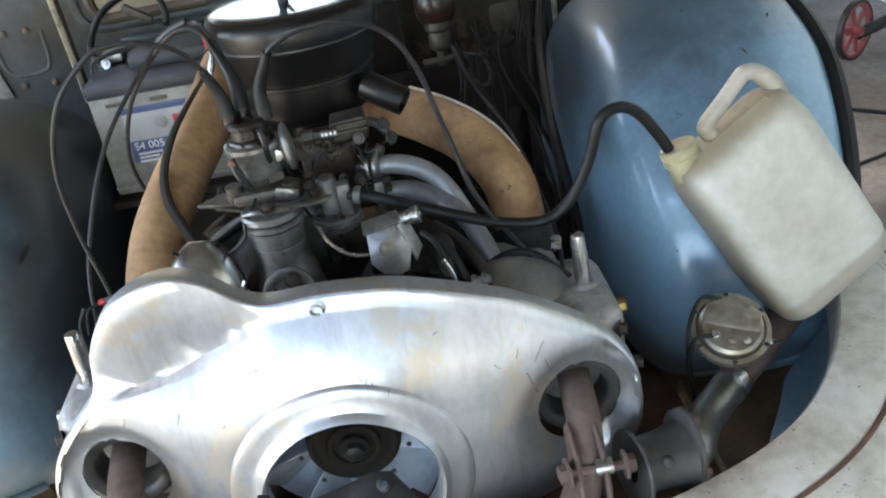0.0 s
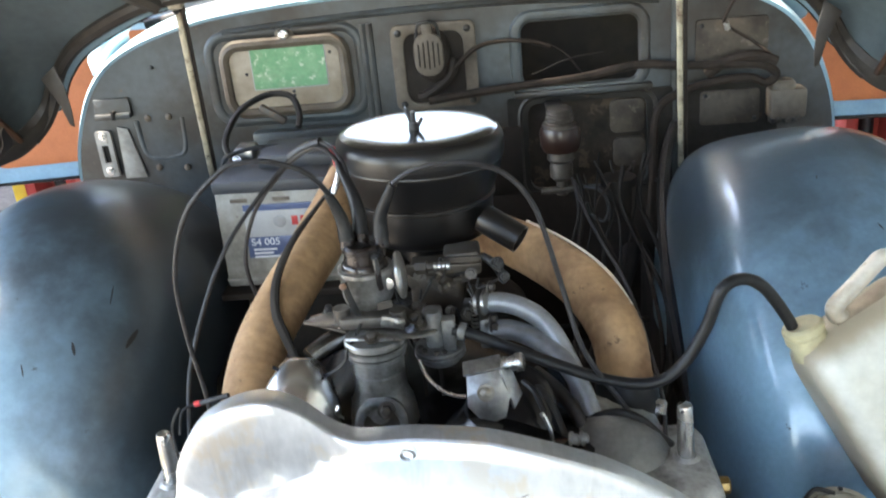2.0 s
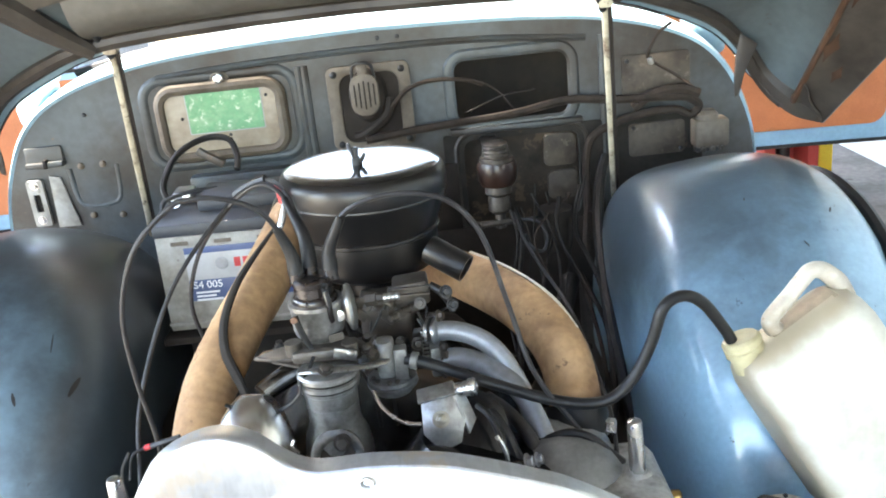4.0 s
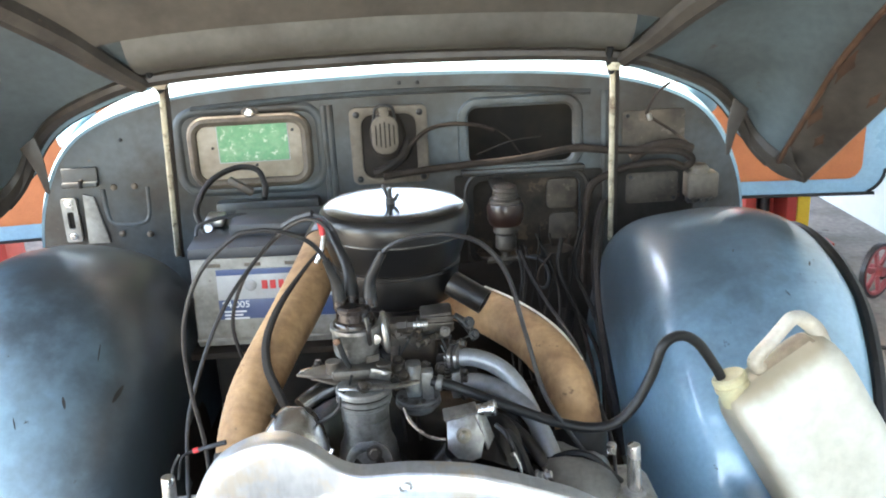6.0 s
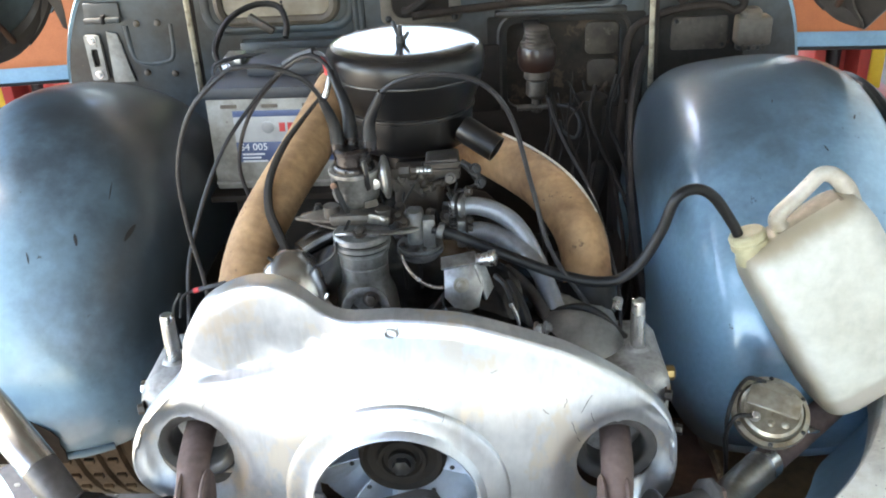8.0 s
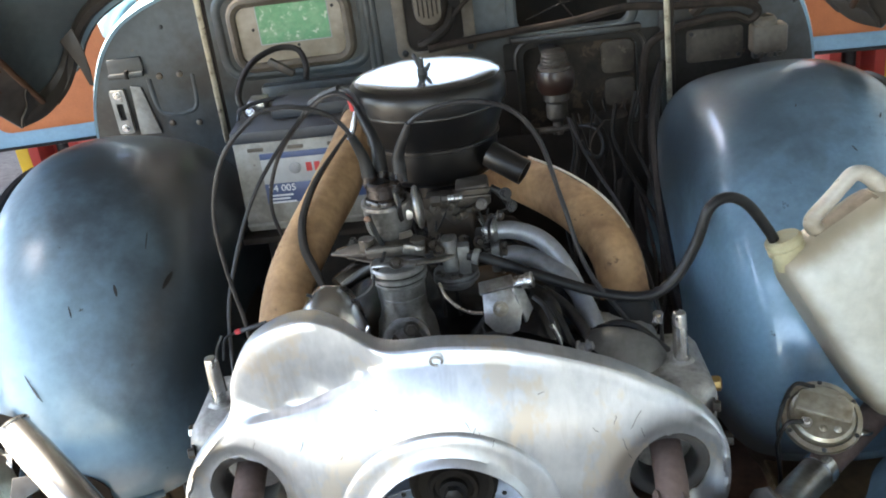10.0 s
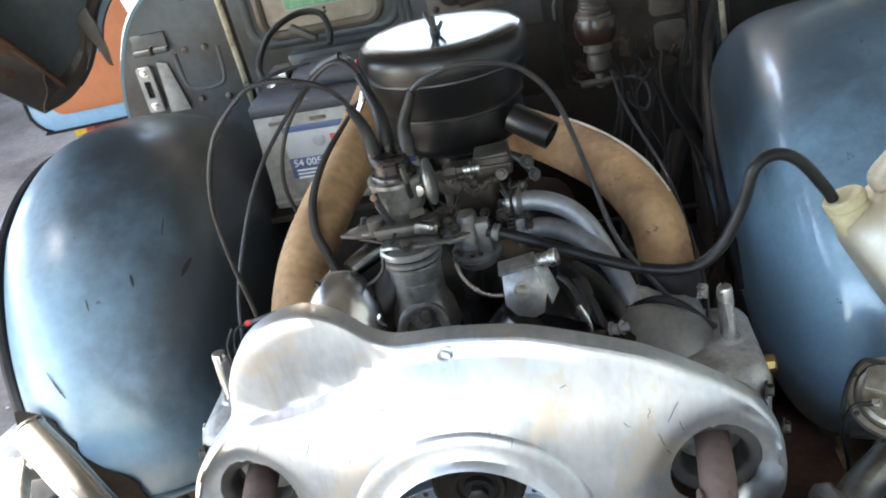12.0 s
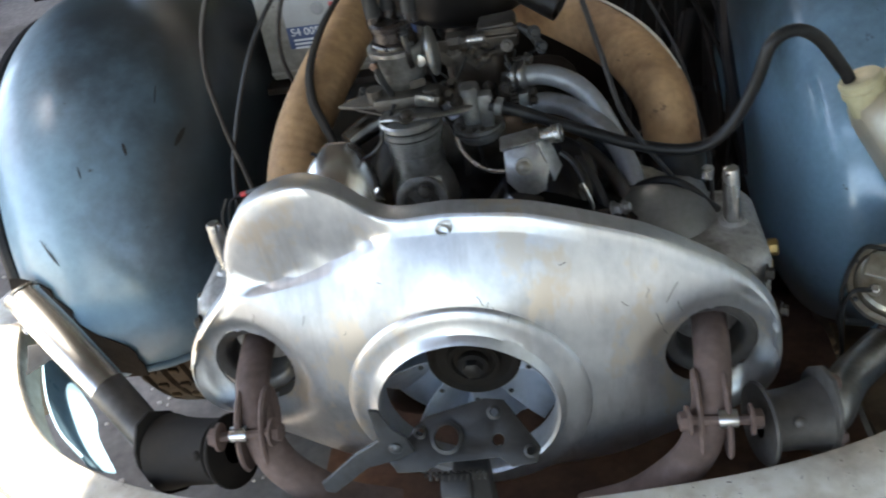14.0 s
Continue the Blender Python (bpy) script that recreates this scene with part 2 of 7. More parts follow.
M["horn_metal"] = material("horn_metal", (0.40, 0.38, 0.325), (0.22, 0.185, 0.135), 0.37, metal=0.75, big=22, mix=0.6, small=120, bump=0.14, grain=0.35, spots=(0.13, 0.085, 0.05), spot_scale=40, spot_at=0.63)
M["orange_card"] = material("orange_card", (0.42, 0.135, 0.05), (0.35, 0.11, 0.042), 0.7, big=5, mix=0.5, small=240, bump=0.2, grain=0.2)
M["door_blue"] = material("door_blue", (0.22, 0.38, 0.50), (0.17, 0.29, 0.40), 0.3, big=4, small=90, bump=0.03, coat=0.4)
M["red_paint"] = material("red_paint", (0.36, 0.045, 0.035), (0.25, 0.03, 0.028), 0.4, big=5, small=80, bump=0.05)
M["yellow_paint"] = material("yellow_paint", (0.68, 0.46, 0.045), (0.5, 0.33, 0.04), 0.4, big=5, small=80, bump=0.05)
M["wheel_red"] = material("wheel_red", (0.26, 0.055, 0.06), (0.17, 0.04, 0.04), 0.5, big=12, small=90, bump=0.1)
M["concrete"] = material("concrete", (0.215, 0.196, 0.176), (0.11, 0.096, 0.083), 0.85, big=2.2, mix=0.55, small=45, bump=0.5, grain=0.45, spots=(0.10, 0.085, 0.072), spot_scale=9, spot_at=0.62)
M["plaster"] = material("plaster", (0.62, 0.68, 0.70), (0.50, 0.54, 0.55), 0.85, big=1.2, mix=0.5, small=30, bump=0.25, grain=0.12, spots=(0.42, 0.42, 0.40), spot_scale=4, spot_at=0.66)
# dark colours for the unseen walls and ceiling, chosen to cut bounce light
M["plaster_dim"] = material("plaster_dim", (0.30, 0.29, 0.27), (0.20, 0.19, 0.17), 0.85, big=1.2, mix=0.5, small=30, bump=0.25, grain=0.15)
M["ceiling_white"] = material("ceiling_white", (0.16, 0.15, 0.135), (0.10, 0.09, 0.08), 0.8, big=1.5, small=30, bump=0.15)
M["lever_grey"] = material("lever_grey", (0.050, 0.057, 0.066), (0.030, 0.031, 0.033), 0.42, metal=0.4, big=30, mix=0.5, small=140, bump=0.1, grain=0.2)
M["silencer_grey"] = material("silencer_grey", (0.074, 0.071, 0.069), (0.044, 0.039, 0.036), 0.5, metal=0.4, big=18, mix=0.5, small=130, bump=0.15, grain=0.25)
M["loom_brown"] = material("loom_brown", (0.034, 0.026, 0.021), (0.018, 0.014, 0.012), 0.75, big=20, mix=0.5, small=90, bump=0.3, grain=0.3, spec=0.15)
M["ochre_box"] = material("ochre_box", (0.25, 0.175, 0.095), (0.13, 0.09, 0.05), 0.75, big=12, mix=0.5, small=80, bump=0.3, grain=0.3)
M["dull_cast"] = material("dull_cast", (0.085, 0.075, 0.065), (0.035, 0.029, 0.024), 0.5, metal=0.5, big=24, mix=0.55, small=150, bump=0.2, grain=0.35)
M["steel_tube"] = material("steel_tube", (0.30, 0.295, 0.28), (0.17, 0.16, 0.145), 0.36, metal=0.9, big=20, mix=0.5, small=140, bump=0.08, grain=0.2)
M["filter_satin"] = material("filter_satin", (0.005, 0.005, 0.0055), (0.013, 0.010, 0.008), 0.34, big=14, mix=0.5, small=150, bump=0.03, grain=0.2)
M["chrome"] = material("chrome", (0.34, 0.34, 0.34), (0.18, 0.175, 0.17), 0.24, metal=1.0, big=20, mix=0.5, small=150, bump=0.02, grain=0.15, rough_var=0.08)
M["black_brown"] = material("black_brown", (0.026, 0.023, 0.020), (0.013, 0.011, 0.009), 0.6, big=9, mix=0.6, small=80, bump=0.15, grain=0.3, spots=(0.07, 0.046, 0.03), spot_scale=26, spot_at=0.64, spec=0.15)
M["undercoat"] = material("undercoat", (0.017, 0.013, 0.011), (0.010, 0.008, 0.007), 0.75, big=25, mix=0.5, small=120, bump=0.4, grain=0.35, spec=0.15)
M["tyre_dust"] = material("tyre_dust", (0.085, 0.062, 0.04), (0.045, 0.034, 0.024), 0.85, big=14, mix=0.5, small=110, bump=0.4, grain=0.35)
M["scuff"] = material("scuff", (0.012, 0.013, 0.015), (0.02, 0.018, 0.016), 0.5, big=60, small=200, bump=0.1)
M["can_neck"] = material("can_neck", (0.40, 0.36, 0.22), (0.30, 0.26, 0.16), 0.45, big=20, mix=0.5, small=90, bump=0.08, grain=0.2)
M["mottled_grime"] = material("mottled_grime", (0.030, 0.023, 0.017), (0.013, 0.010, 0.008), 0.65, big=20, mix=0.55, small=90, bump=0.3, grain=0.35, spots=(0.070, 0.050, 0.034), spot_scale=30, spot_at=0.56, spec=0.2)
M["carb_brown"] = material("carb_brown", (0.045, 0.034, 0.026), (0.022, 0.016, 0.012), 0.5, metal=0.3, big=30, mix=0.5, small=160, bump=0.2, grain=0.35, spots=(0.09, 0.075, 0.06), spot_scale=60, spot_at=0.66)
M["cast_smooth"] = material("cast_smooth", (0.21, 0.21, 0.205), (0.13, 0.125, 0.12), 0.5, metal=0.35, big=12, mix=0.5, small=180, bump=0.15, grain=0.25)
M["tan_grime"] = material("tan_grime", (0.068, 0.055, 0.042), (0.033, 0.025, 0.019), 0.6, big=18, mix=0.55, small=90, bump=0.25, grain=0.35, spots=(0.125, 0.105, 0.083), spot_scale=34, spot_at=0.61, spec=0.3)
M["rust_dark"] = material("rust_dark", (0.075, 0.038, 0.022), (0.035, 0.020, 0.014), 0.8, big=30, mix=0.6, small=120, bump=0.4, grain=0.4, spec=0.2)
M["pump_grey"] = material("pump_grey", (0.20, 0.20, 0.195), (0.09, 0.085, 0.08), 0.48, metal=0.4, big=26, mix=0.5, small=180, bump=0.25, grain=0.4, spots=(0.05, 0.043, 0.037), spot_scale=48, spot_at=0.66)
M["canister_steel"] = material("canister_steel", (0.66, 0.66, 0.65), (0.42, 0.415, 0.405), 0.25, metal=1.0, big=20, mix=0.5, small=150, bump=0.02, grain=0.15, rough_var=0.08)
M["cast_soft"] = material("cast_soft", (0.33, 0.33, 0.32), (0.13, 0.125, 0.115), 0.34, metal=0.75, big=28, mix=0.5, small=180, bump=0.2, grain=0.35, spots=(0.05, 0.044, 0.038), spot_scale=50, spot_at=0.66)
M["fan_blade"] = material("fan_blade", (0.52, 0.58, 0.66), (0.38, 0.42, 0.47), 0.42, metal=0.35, big=20, small=120, bump=0.06)
M["pebble"] = material("pebble", (0.55, 0.5, 0.44), (0.3, 0.26, 0.22), 0.8, big=30, small=120, bump=0.2)

glass = bpy.data.materials.new("windscreen_glass")
glass.use_nodes = True
gb = glass.node_tree.nodes["Principled BSDF"]
gb.inputs["Transmission Weight"].default_value, gb.inputs["Roughness"].default_value, gb.inputs["IOR"].default_value = 1.0, 0.02, 1.45
M["glass"] = glass
amber = bpy.data.materials.new("amber_glass")
amber.use_nodes = True
ab = amber.node_tree.nodes["Principled BSDF"]
ab.inputs["Base Color"].default_value = (0.022, 0.010, 0.007, 1)
ab.inputs["Roughness"].default_value, ab.inputs["Coat Weight"].default_value = 0.35, 0.15
M["amber"] = amber


# ---------------------------------------------------------------- mesh helpers
def spline(pts, n):
    """Points along a smooth curve through pts, n to each span."""
    P = [Vector(p) for p in pts]
    P = [2 * P[0] - P[1]] + P + [2 * P[-1] - P[-2]]
    out = []
    for i in range(1, len(P) - 2):
        a, b, c, d = P[i - 1], P[i], P[i + 1], P[i + 2]
        for k in range(n):
            t = k / n
            out.append(0.5 * ((2 * b) + (c - a) * t + (2 * a - 5 * b + 4 * c - d) * t * t + (3 * b - a - 3 * c + d) * t ** 3))
    out.append(P[-2])
    return out


def frame_along(path):
    """Side and up vectors along a path, without twist."""
    res = []
    t = (path[1] - path[0]).normalized()
    side = t.cross(Vector((0, 0, 1)))
    if side.length < 0.1:
        side = t.cross(Vector((0, 1, 0)))
    side.normalize()
    for i, p in enumerate(path):
        t = (path[min(i + 1, len(path) - 1)] - path[max(i - 1, 0)]).normalized()
        side = (side - t * side.dot(t)).normalized()
        res.append((side, side.cross(t), t))
    return res


def tube(pts, r, n=10, res=6, cap=True, ring=None, flat=1.0, smooth=True):
    """A round bar or hose through pts. r: one radius or one for each point; ring(d): a factor on the radius along the length."""
    path = spline(pts, res) if smooth else [Vector(p) for p in pts]
    rs = [r] * len(path)
    if isinstance(r, (list, tuple)):
        rs = [v.x for v in spline([(q, 0, 0) for q in r], res)] if smooth else list(r)
    bm = bmesh.new()
    rows, dist = [], 0.0
    for i, (p, (s, u, t)) in enumerate(zip(path, frame_along(path))):
        if i:
            dist += (p - path[i - 1]).length
        q = rs[i] * (ring(dist) if ring else 1.0)
        rows.append([bm.verts.new(p + s * math.cos(a) * q + u * math.sin(a) * q * flat) for a in (2 * math.pi * k / n for k in range(n))])
    for a, b in zip(rows, rows[1:]):
        for k in range(n):
            bm.faces.new((a[k], a[(k + 1) % n], b[(k + 1) % n], b[k]))
    if cap:
        bm.faces.new(rows[0][::-1])
        bm.faces.new(rows[-1])
    return bm


def aim(p, d, spin=0.0):
    """A pose at p whose z points along d."""
    return Matrix.Translation(p) @ Vector(d).to_track_quat("Z", "Y").to_matrix().to_4x4() @ Matrix.Rotation(radians(spin), 4, "Z")


def lathe(profile, seg=24, m=None, arc=(0, 360)):
    """A turned shape: (radius, height) pairs about z."""
    bm = bmesh.new()
    full = arc[1] - arc[0] >= 360
    cnt = seg if full else seg + 1
    rows = []
    for r, h in profile:
        if r < 1e-6:
            rows.append([bm.verts.new((0, 0, h))])
        else:
            rows.append([bm.verts.new((r * math.cos(a), r * math.sin(a), h)) for a in (radians(arc[0] + (arc[1] - arc[0]) * k / seg) for k in range(cnt))])
    for a, b in zip(rows, rows[1:]):
        for k in range(seg):
            q = [a[k % len(a)], a[(k + 1) % len(a)], b[(k + 1) % len(b)], b[k % len(b)]]
            q = list(dict.fromkeys(q))
            if len(q) > 2:
                bm.faces.new(q)
    if m:
        bm.transform(m)
    bmesh.ops.recalc_face_normals(bm, faces=bm.faces)
    return bm


def rbox(sx, sy, sz, bev=0.004, m=None, seg=2):
    """A box with rounded edges about its middle."""
    bm = bmesh.new()
    bmesh.ops.create_cube(bm, size=1.0, matrix=Matrix.Diagonal((sx, sy, sz, 1)))
    if bev:
        bmesh.ops.bevel(bm, geom=list(bm.edges), offset=bev, segments=seg, affect="EDGES", profile=0.5)
    if m:
        bm.transform(m)
    return bm


def prism(outline, depth, m=None, bev=0.0, hole=None):
    """A flat outline (x, y) made thick along z; an optional hole outline goes through it."""
    bm = bmesh.new()
    if hole is None:
        lo = [bm.verts.new((x, y, 0)) for x, y in outline]
        f = bm.faces.new(lo)
        ex = bmesh.ops.extrude_face_region(bm, geom=[f])
        bmesh.ops.translate(bm, verts=[g for g in ex["geom"] if isinstance(g, bmesh.types.BMVert)], vec=(0, 0, depth))
    else:
        n = len(outline)
        rings = [[bm.verts.new((x, y, z)) for x, y in ol] for ol, z in ((outline, 0), (outline, depth), (hole, depth), (hole, 0))]
        for a, b in zip(rings, rings[1:] + rings[:1]):
            for k in range(n):
                bm.faces.new((a[k], a[(k + 1) % n], b[(k + 1) % n], b[k]))
    bmesh.ops.recalc_face_normals(bm, faces=bm.faces)
    if bev:
        sharp = [e for e in bm.edges if e.calc_face_angle(0) > 0.6]
        bmesh.ops.bevel(bm, geom=sharp, offset=bev, segments=2, affect="EDGES", profile=0.5)
    if m:
        bm.transform(m)
    return bm


def round_rect(w, h, r, n=5, cx=0.0, cy=0.0):
    out = []
    for sx, sy, a0 in ((1, 1, 0), (-1, 1, 90), (-1, -1, 180), (1, -1, 270)):
        for k in range(n + 1):
            a = radians(a0 + 90 * k / n)
            out.append((cx + sx * (w / 2 - r) + r * math.cos(a), cy + sy * (h / 2 - r) + r * math.sin(a)))
    return out


def surf(f, nu, nv, wrap_u=False, wrap_v=False):
    """A sheet f(u, v) for u, v from 0 to 1."""
    bm = bmesh.new()
    cu, cv = (nu if wrap_u else nu + 1), (nv if wrap_v else nv + 1)
    g = [[bm.verts.new(f(i / nu, j / nv)) for j in range(cv)] for i in range(cu)]
    for i in range(nu):
        for j in range(nv):
            bm.faces.new((g[i][j], g[(i + 1) % cu][j], g[(i + 1) % cu][(j + 1) % cv], g[i][(j + 1) % cv]))
    return bm


def thick(bm, t):
    bmesh.ops.recalc_face_normals(bm, faces=bm.faces)
    bmesh.ops.solidify(bm, geom=list(bm.faces), thickness=t)
    return bm


def merged(*bms):
    out = bmesh.new()
    for b in bms:
        me = bpy.data.meshes.new("tmp")
        b.to_mesh(me)
        b.free()
        out.from_mesh(me)
        bpy.data.meshes.remove(me)
    return out


def hexbolt(p, d, r=0.006, h=0.005):
    """A hexagon head on a washer."""
    return merged(lathe([(0, 0), (r * 1.5, 0), (r * 1.5, h * 0.25), (0, h * 0.25)], 16, aim(p, d)),
                  lathe([(0, h * 0.25), (r, h * 0.25), (r, h * 0.9), (r * 0.82, h), (0, h)], 6, aim(p, d)))


def rivet(p, d, r=0.006):
    return lathe([(r, 0), (r * 0.95, r * 0.3), (r * 0.6, r * 0.6), (0, r * 0.7)], 12, aim(p, d))


def part(name, bm, mat, parent=None, label="", sharp=38, kind="", group=""):
    """Links a bmesh as one mesh object, under a thing or a part."""
    me = bpy.data.meshes.new(name)
    bmesh.ops.recalc_face_normals(bm, faces=bm.faces)
    bm.to_mesh(me)
    bm.free()
    for p in me.polygons:
        p.use_smooth = True
    me.set_sharp_from_angle(angle=radians(sharp))
    me.materials.append(M[mat])
    ob = new(name, me)
    if parent is not None:
        ob.parent = parent
        ob.matrix_parent_inverse = parent.matrix_world.inverted()
    return tagged(ob, label=label, kind=kind, group=group)


def thing(name, label, category, at=(0, 0, 0), group="", kind=""):
    ob = new(name)
    ob.empty_display_size = 0.05
    ob.matrix_world = Matrix.Translation(at)
    ob.matrix_basis = Matrix.Translation(at)
    bpy.context.view_layer.update()
    return tagged(ob, label, category, group, kind)


def words(text, size, mat, m, parent, depth=0.0004, label=""):
    """Raised letters in the built-in font, turned into a mesh."""
    cu = bpy.data.curves.new("lettering", "FONT")
    cu.body, cu.size, cu.extrude = text, size, depth
    cu.align_x, cu.align_y = "CENTER", "CENTER"
    tmp = new("lettering", cu)
    bpy.context.view_layer.update()
    me = bpy.data.meshes.new_from_object(tmp.evaluated_get(bpy.context.evaluated_depsgraph_get()))
    bpy.data.objects.remove(tmp)
    me.transform(m)
    me.materials.clear()
    me.materials.append(M[mat])
    ob = new("lettering", me)
    ob.parent = parent
    ob.matrix_parent_inverse = parent.matrix_world.inverted()
    return tagged(ob, label=label)


FRONT = Matrix.Rotation(radians(90), 4, "X")  # local x, y of a flat outline stand upright and face the nose


def plate(outline, holes, depth, m=None, bev=0.0):
    """A flat outline with any number of holes, made thick along z."""
    bm = bmesh.new()
    edges = []
    for loop in [outline] + list(holes):
        vs = [bm.verts.new((x, y, 0)) for x, y in loop]
        edges += [bm.edges.new((vs[k], vs[(k + 1) % len(vs)])) for k in range(len(vs))]
    bmesh.ops.triangle_fill(bm, use_beauty=True, use_dissolve=False, edges=edges)
    ex = bmesh.ops.extrude_face_region(bm, geom=list(bm.faces))
    bmesh.ops.translate(bm, verts=[g for g in ex["geom"] if isinstance(g, bmesh.types.BMVert)], vec=(0, 0, depth))
    bmesh.ops.recalc_face_normals(bm, faces=bm.faces)
    if bev:
        sharp = [e for e in bm.edges if e.calc_face_angle(0) > 0.8]
        bmesh.ops.bevel(bm, geom=sharp, offset=bev, segments=2, affect="EDGES", profile=0.5)
    if m:
        bm.transform(m)
    return bm


def circle(r, n=16, cx=0.0, cy=0.0):
    return [(cx + r * math.cos(2 * math.pi * k / n), cy + r * math.sin(2 * math.pi * k / n)) for k in range(n)]


def upright(x, y, z, turn=0.0):
    """Pose for a flat outline that stands upright at (x, y, z) and faces the nose."""
    return Matrix.Translation((x, y, z)) @ Matrix.Rotation(radians(turn), 4, "Z") @ FRONT


# ---------------------------------------------------------------- the garage
GROUND = 0.15
X0, X1, Y0, Y1, TOP = -3.2, 1.87, -3.4, 7.0, 3.4


def slab(name, a, b, mat, label, category):
    bm = rbox(b[0] - a[0], b[1] - a[1], b[2] - a[2], 0, Matrix.Translation((Vector(a) + Vector(b)) / 2))
    ob = part(name, bm, mat)
    return tagged(ob, label, category, kind="structure")


slab("floor", (X0 - 2.5, Y0 - 6, GROUND - 0.2), (X1 + 0.3, Y1 + 0.3, GROUND), "concrete", "stained grey concrete garage floor", "floor")
slab("wall_east", (X1, Y0, GROUND), (X1 + 0.2, Y1, TOP), "plaster", "pale blue-white plastered garage wall, flaking", "wall")
# unseen walls, added to bound the openings that light the bay
slab("wall_north_pier", (X0, Y1, GROUND), (-1.9, Y1 + 0.2, TOP), "plaster", "unseen plastered pier, added beside the rear light opening", "wall")
slab("wall_north_lintel", (-1.9, Y1, 2.8), (X1, Y1 + 0.2, TOP), "plaster", "unseen plastered lintel, added over the rear light opening", "wall")
slab("wall_west_parapet", (X0 - 0.2, 2.0, GROUND), (X0, 3.2, 1.05), "plaster_dim", "unseen plastered wall, added under the far side opening", "wall")
slab("wall_west_middle", (X0 - 0.2, 0.3, GROUND), (X0, 2.0, 1.25), "plaster_dim", "unseen plastered wall, added below the middle side opening", "wall")
slab("wall_west_pier", (X0 - 0.2, 3.2, GROUND), (X0, Y1, TOP), "plaster_dim", "unseen plastered wall, added beyond the side light openings", "wall")
slab("wall_west_lintel", (X0 - 0.2, -2.4, 2.7), (X0, 0.3, TOP), "plaster_dim", "unseen plastered lintel, added over the wide side opening", "wall")
slab("wall_west_window_head", (X0 - 0.2, 0.3, 2.7), (X0, 2.0, TOP), "plaster_dim", "unseen plastered lintel, added over the middle side opening", "wall")
slab("wall_west_low_head", (X0 - 0.2, 2.0, 2.15), (X0, 3.2, TOP), "plaster_dim", "unseen plastered lintel, added low to keep sun off the floor", "wall")
slab("wall_west_front", (X0 - 0.2, Y0, GROUND), (X0, -2.4, TOP), "plaster_dim", "unseen plastered wall, added before the wide side opening", "wall")
slab("wall_south_corner", (X0, Y0 - 0.2, GROUND), (-2.3, Y0, TOP), "plaster_dim", "unseen plastered wall, added beside the front light opening", "wall")
slab("wall_south", (0.5, Y0 - 0.2, GROUND), (X1, Y0, TOP), "plaster_dim", "unseen plastered wall, added before the car's nose to cut light", "wall")
slab("wall_south_lintel", (-2.3, Y0 - 0.2, 2.3), (0.5, Y0, TOP), "plaster_dim", "unseen plastered lintel, added over the front light opening", "wall")


# unseen ceiling, added; its four holes are placed to shape sun and sky
def sun_hole(target, hx, hy):
    t = (TOP - target[2]) / SUN_TO.z
    cx, cy = target[0] + SUN_TO.x * t, target[1] + SUN_TO.y * t
    return [(cx - hx, cy - hy), (cx + hx, cy - hy), (cx + hx, cy + hy), (cx - hx, cy + hy)]


ceiling_bm = plate([(X0, Y0), (X1, Y0), (X1, Y1), (X0, Y1)],
                   [sun_hole((-0.19, 1.91, 1.1), 0.72, 0.20), sun_hole((-0.80, 0.55, 0.5), 0.43, 0.38),
                    [(-3.1, 3.2), (-1.5, 3.2), (-1.5, 5.8), (-3.1, 5.8)],
                    [(-3.1, -3.3), (0.3, -3.3), (0.3, -2.5), (-3.1, -2.5)]], 0.12,
                   Matrix.Translation((0, 0, TOP)))
tagged(part("ceiling", ceiling_bm, "ceiling_white"), "unseen dark ceiling, added with holes that place the sun and sky", "ceiling", kind="structure")

# small stones lying on the floor under the car
rng = random.Random(5)
stones = bmesh.new()
for _ in range(420):
    x, y = rng.uniform(-1.6, -0.30), rng.uniform(0.5, 2.2)
    s = rng.uniform(0.002, 0.007)
    bmesh.ops.create_icosphere(stones, subdivisions=1, radius=s, matrix=Matrix.Translation((x, y, GROUND + s * 0.4)) @ Matrix.Diagonal((1, rng.uniform(0.6, 1.2), 0.6, 1)))
tagged(part("gravel", stones, "pebble"), "scattered pale grit on the concrete floor", "gravel", kind="stuff")

# ---------------------------------------------------------------- the car body
car = thing("vintage_car", "blue vintage saloon car with its bonnet raised and doors open", "car", (0, 1.7, GROUND))

HALF = [(0.0, 1.048), (0.2, 1.043), (0.34, 1.034), (0.43, 1.022), (0.52, 0.999), (0.59, 0.967), (0.635, 0.925), (0.665, 0.875), (0.688, 0.815), (0.70, 0.75), (0.706, 0.66), (0.706, 0.5), (0.706, 0.34)]
half_s = [(v.x, v.y) for v in spline([(x, z, 0) for x, z in HALF], 4)]
wall_line = half_s[::-1] + [(-x, z) for x, z in half_s[1:]]
FW = 1.705
fire_hole = round_rect(0.212, 0.118, 0.018, 4, 0.252, 0.922)
recess_hole = round_rect(0.215, 0.165, 0.02, 4, 0.262, 0.75)
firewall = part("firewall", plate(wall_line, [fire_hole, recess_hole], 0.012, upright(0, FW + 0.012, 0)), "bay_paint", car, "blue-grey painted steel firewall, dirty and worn")


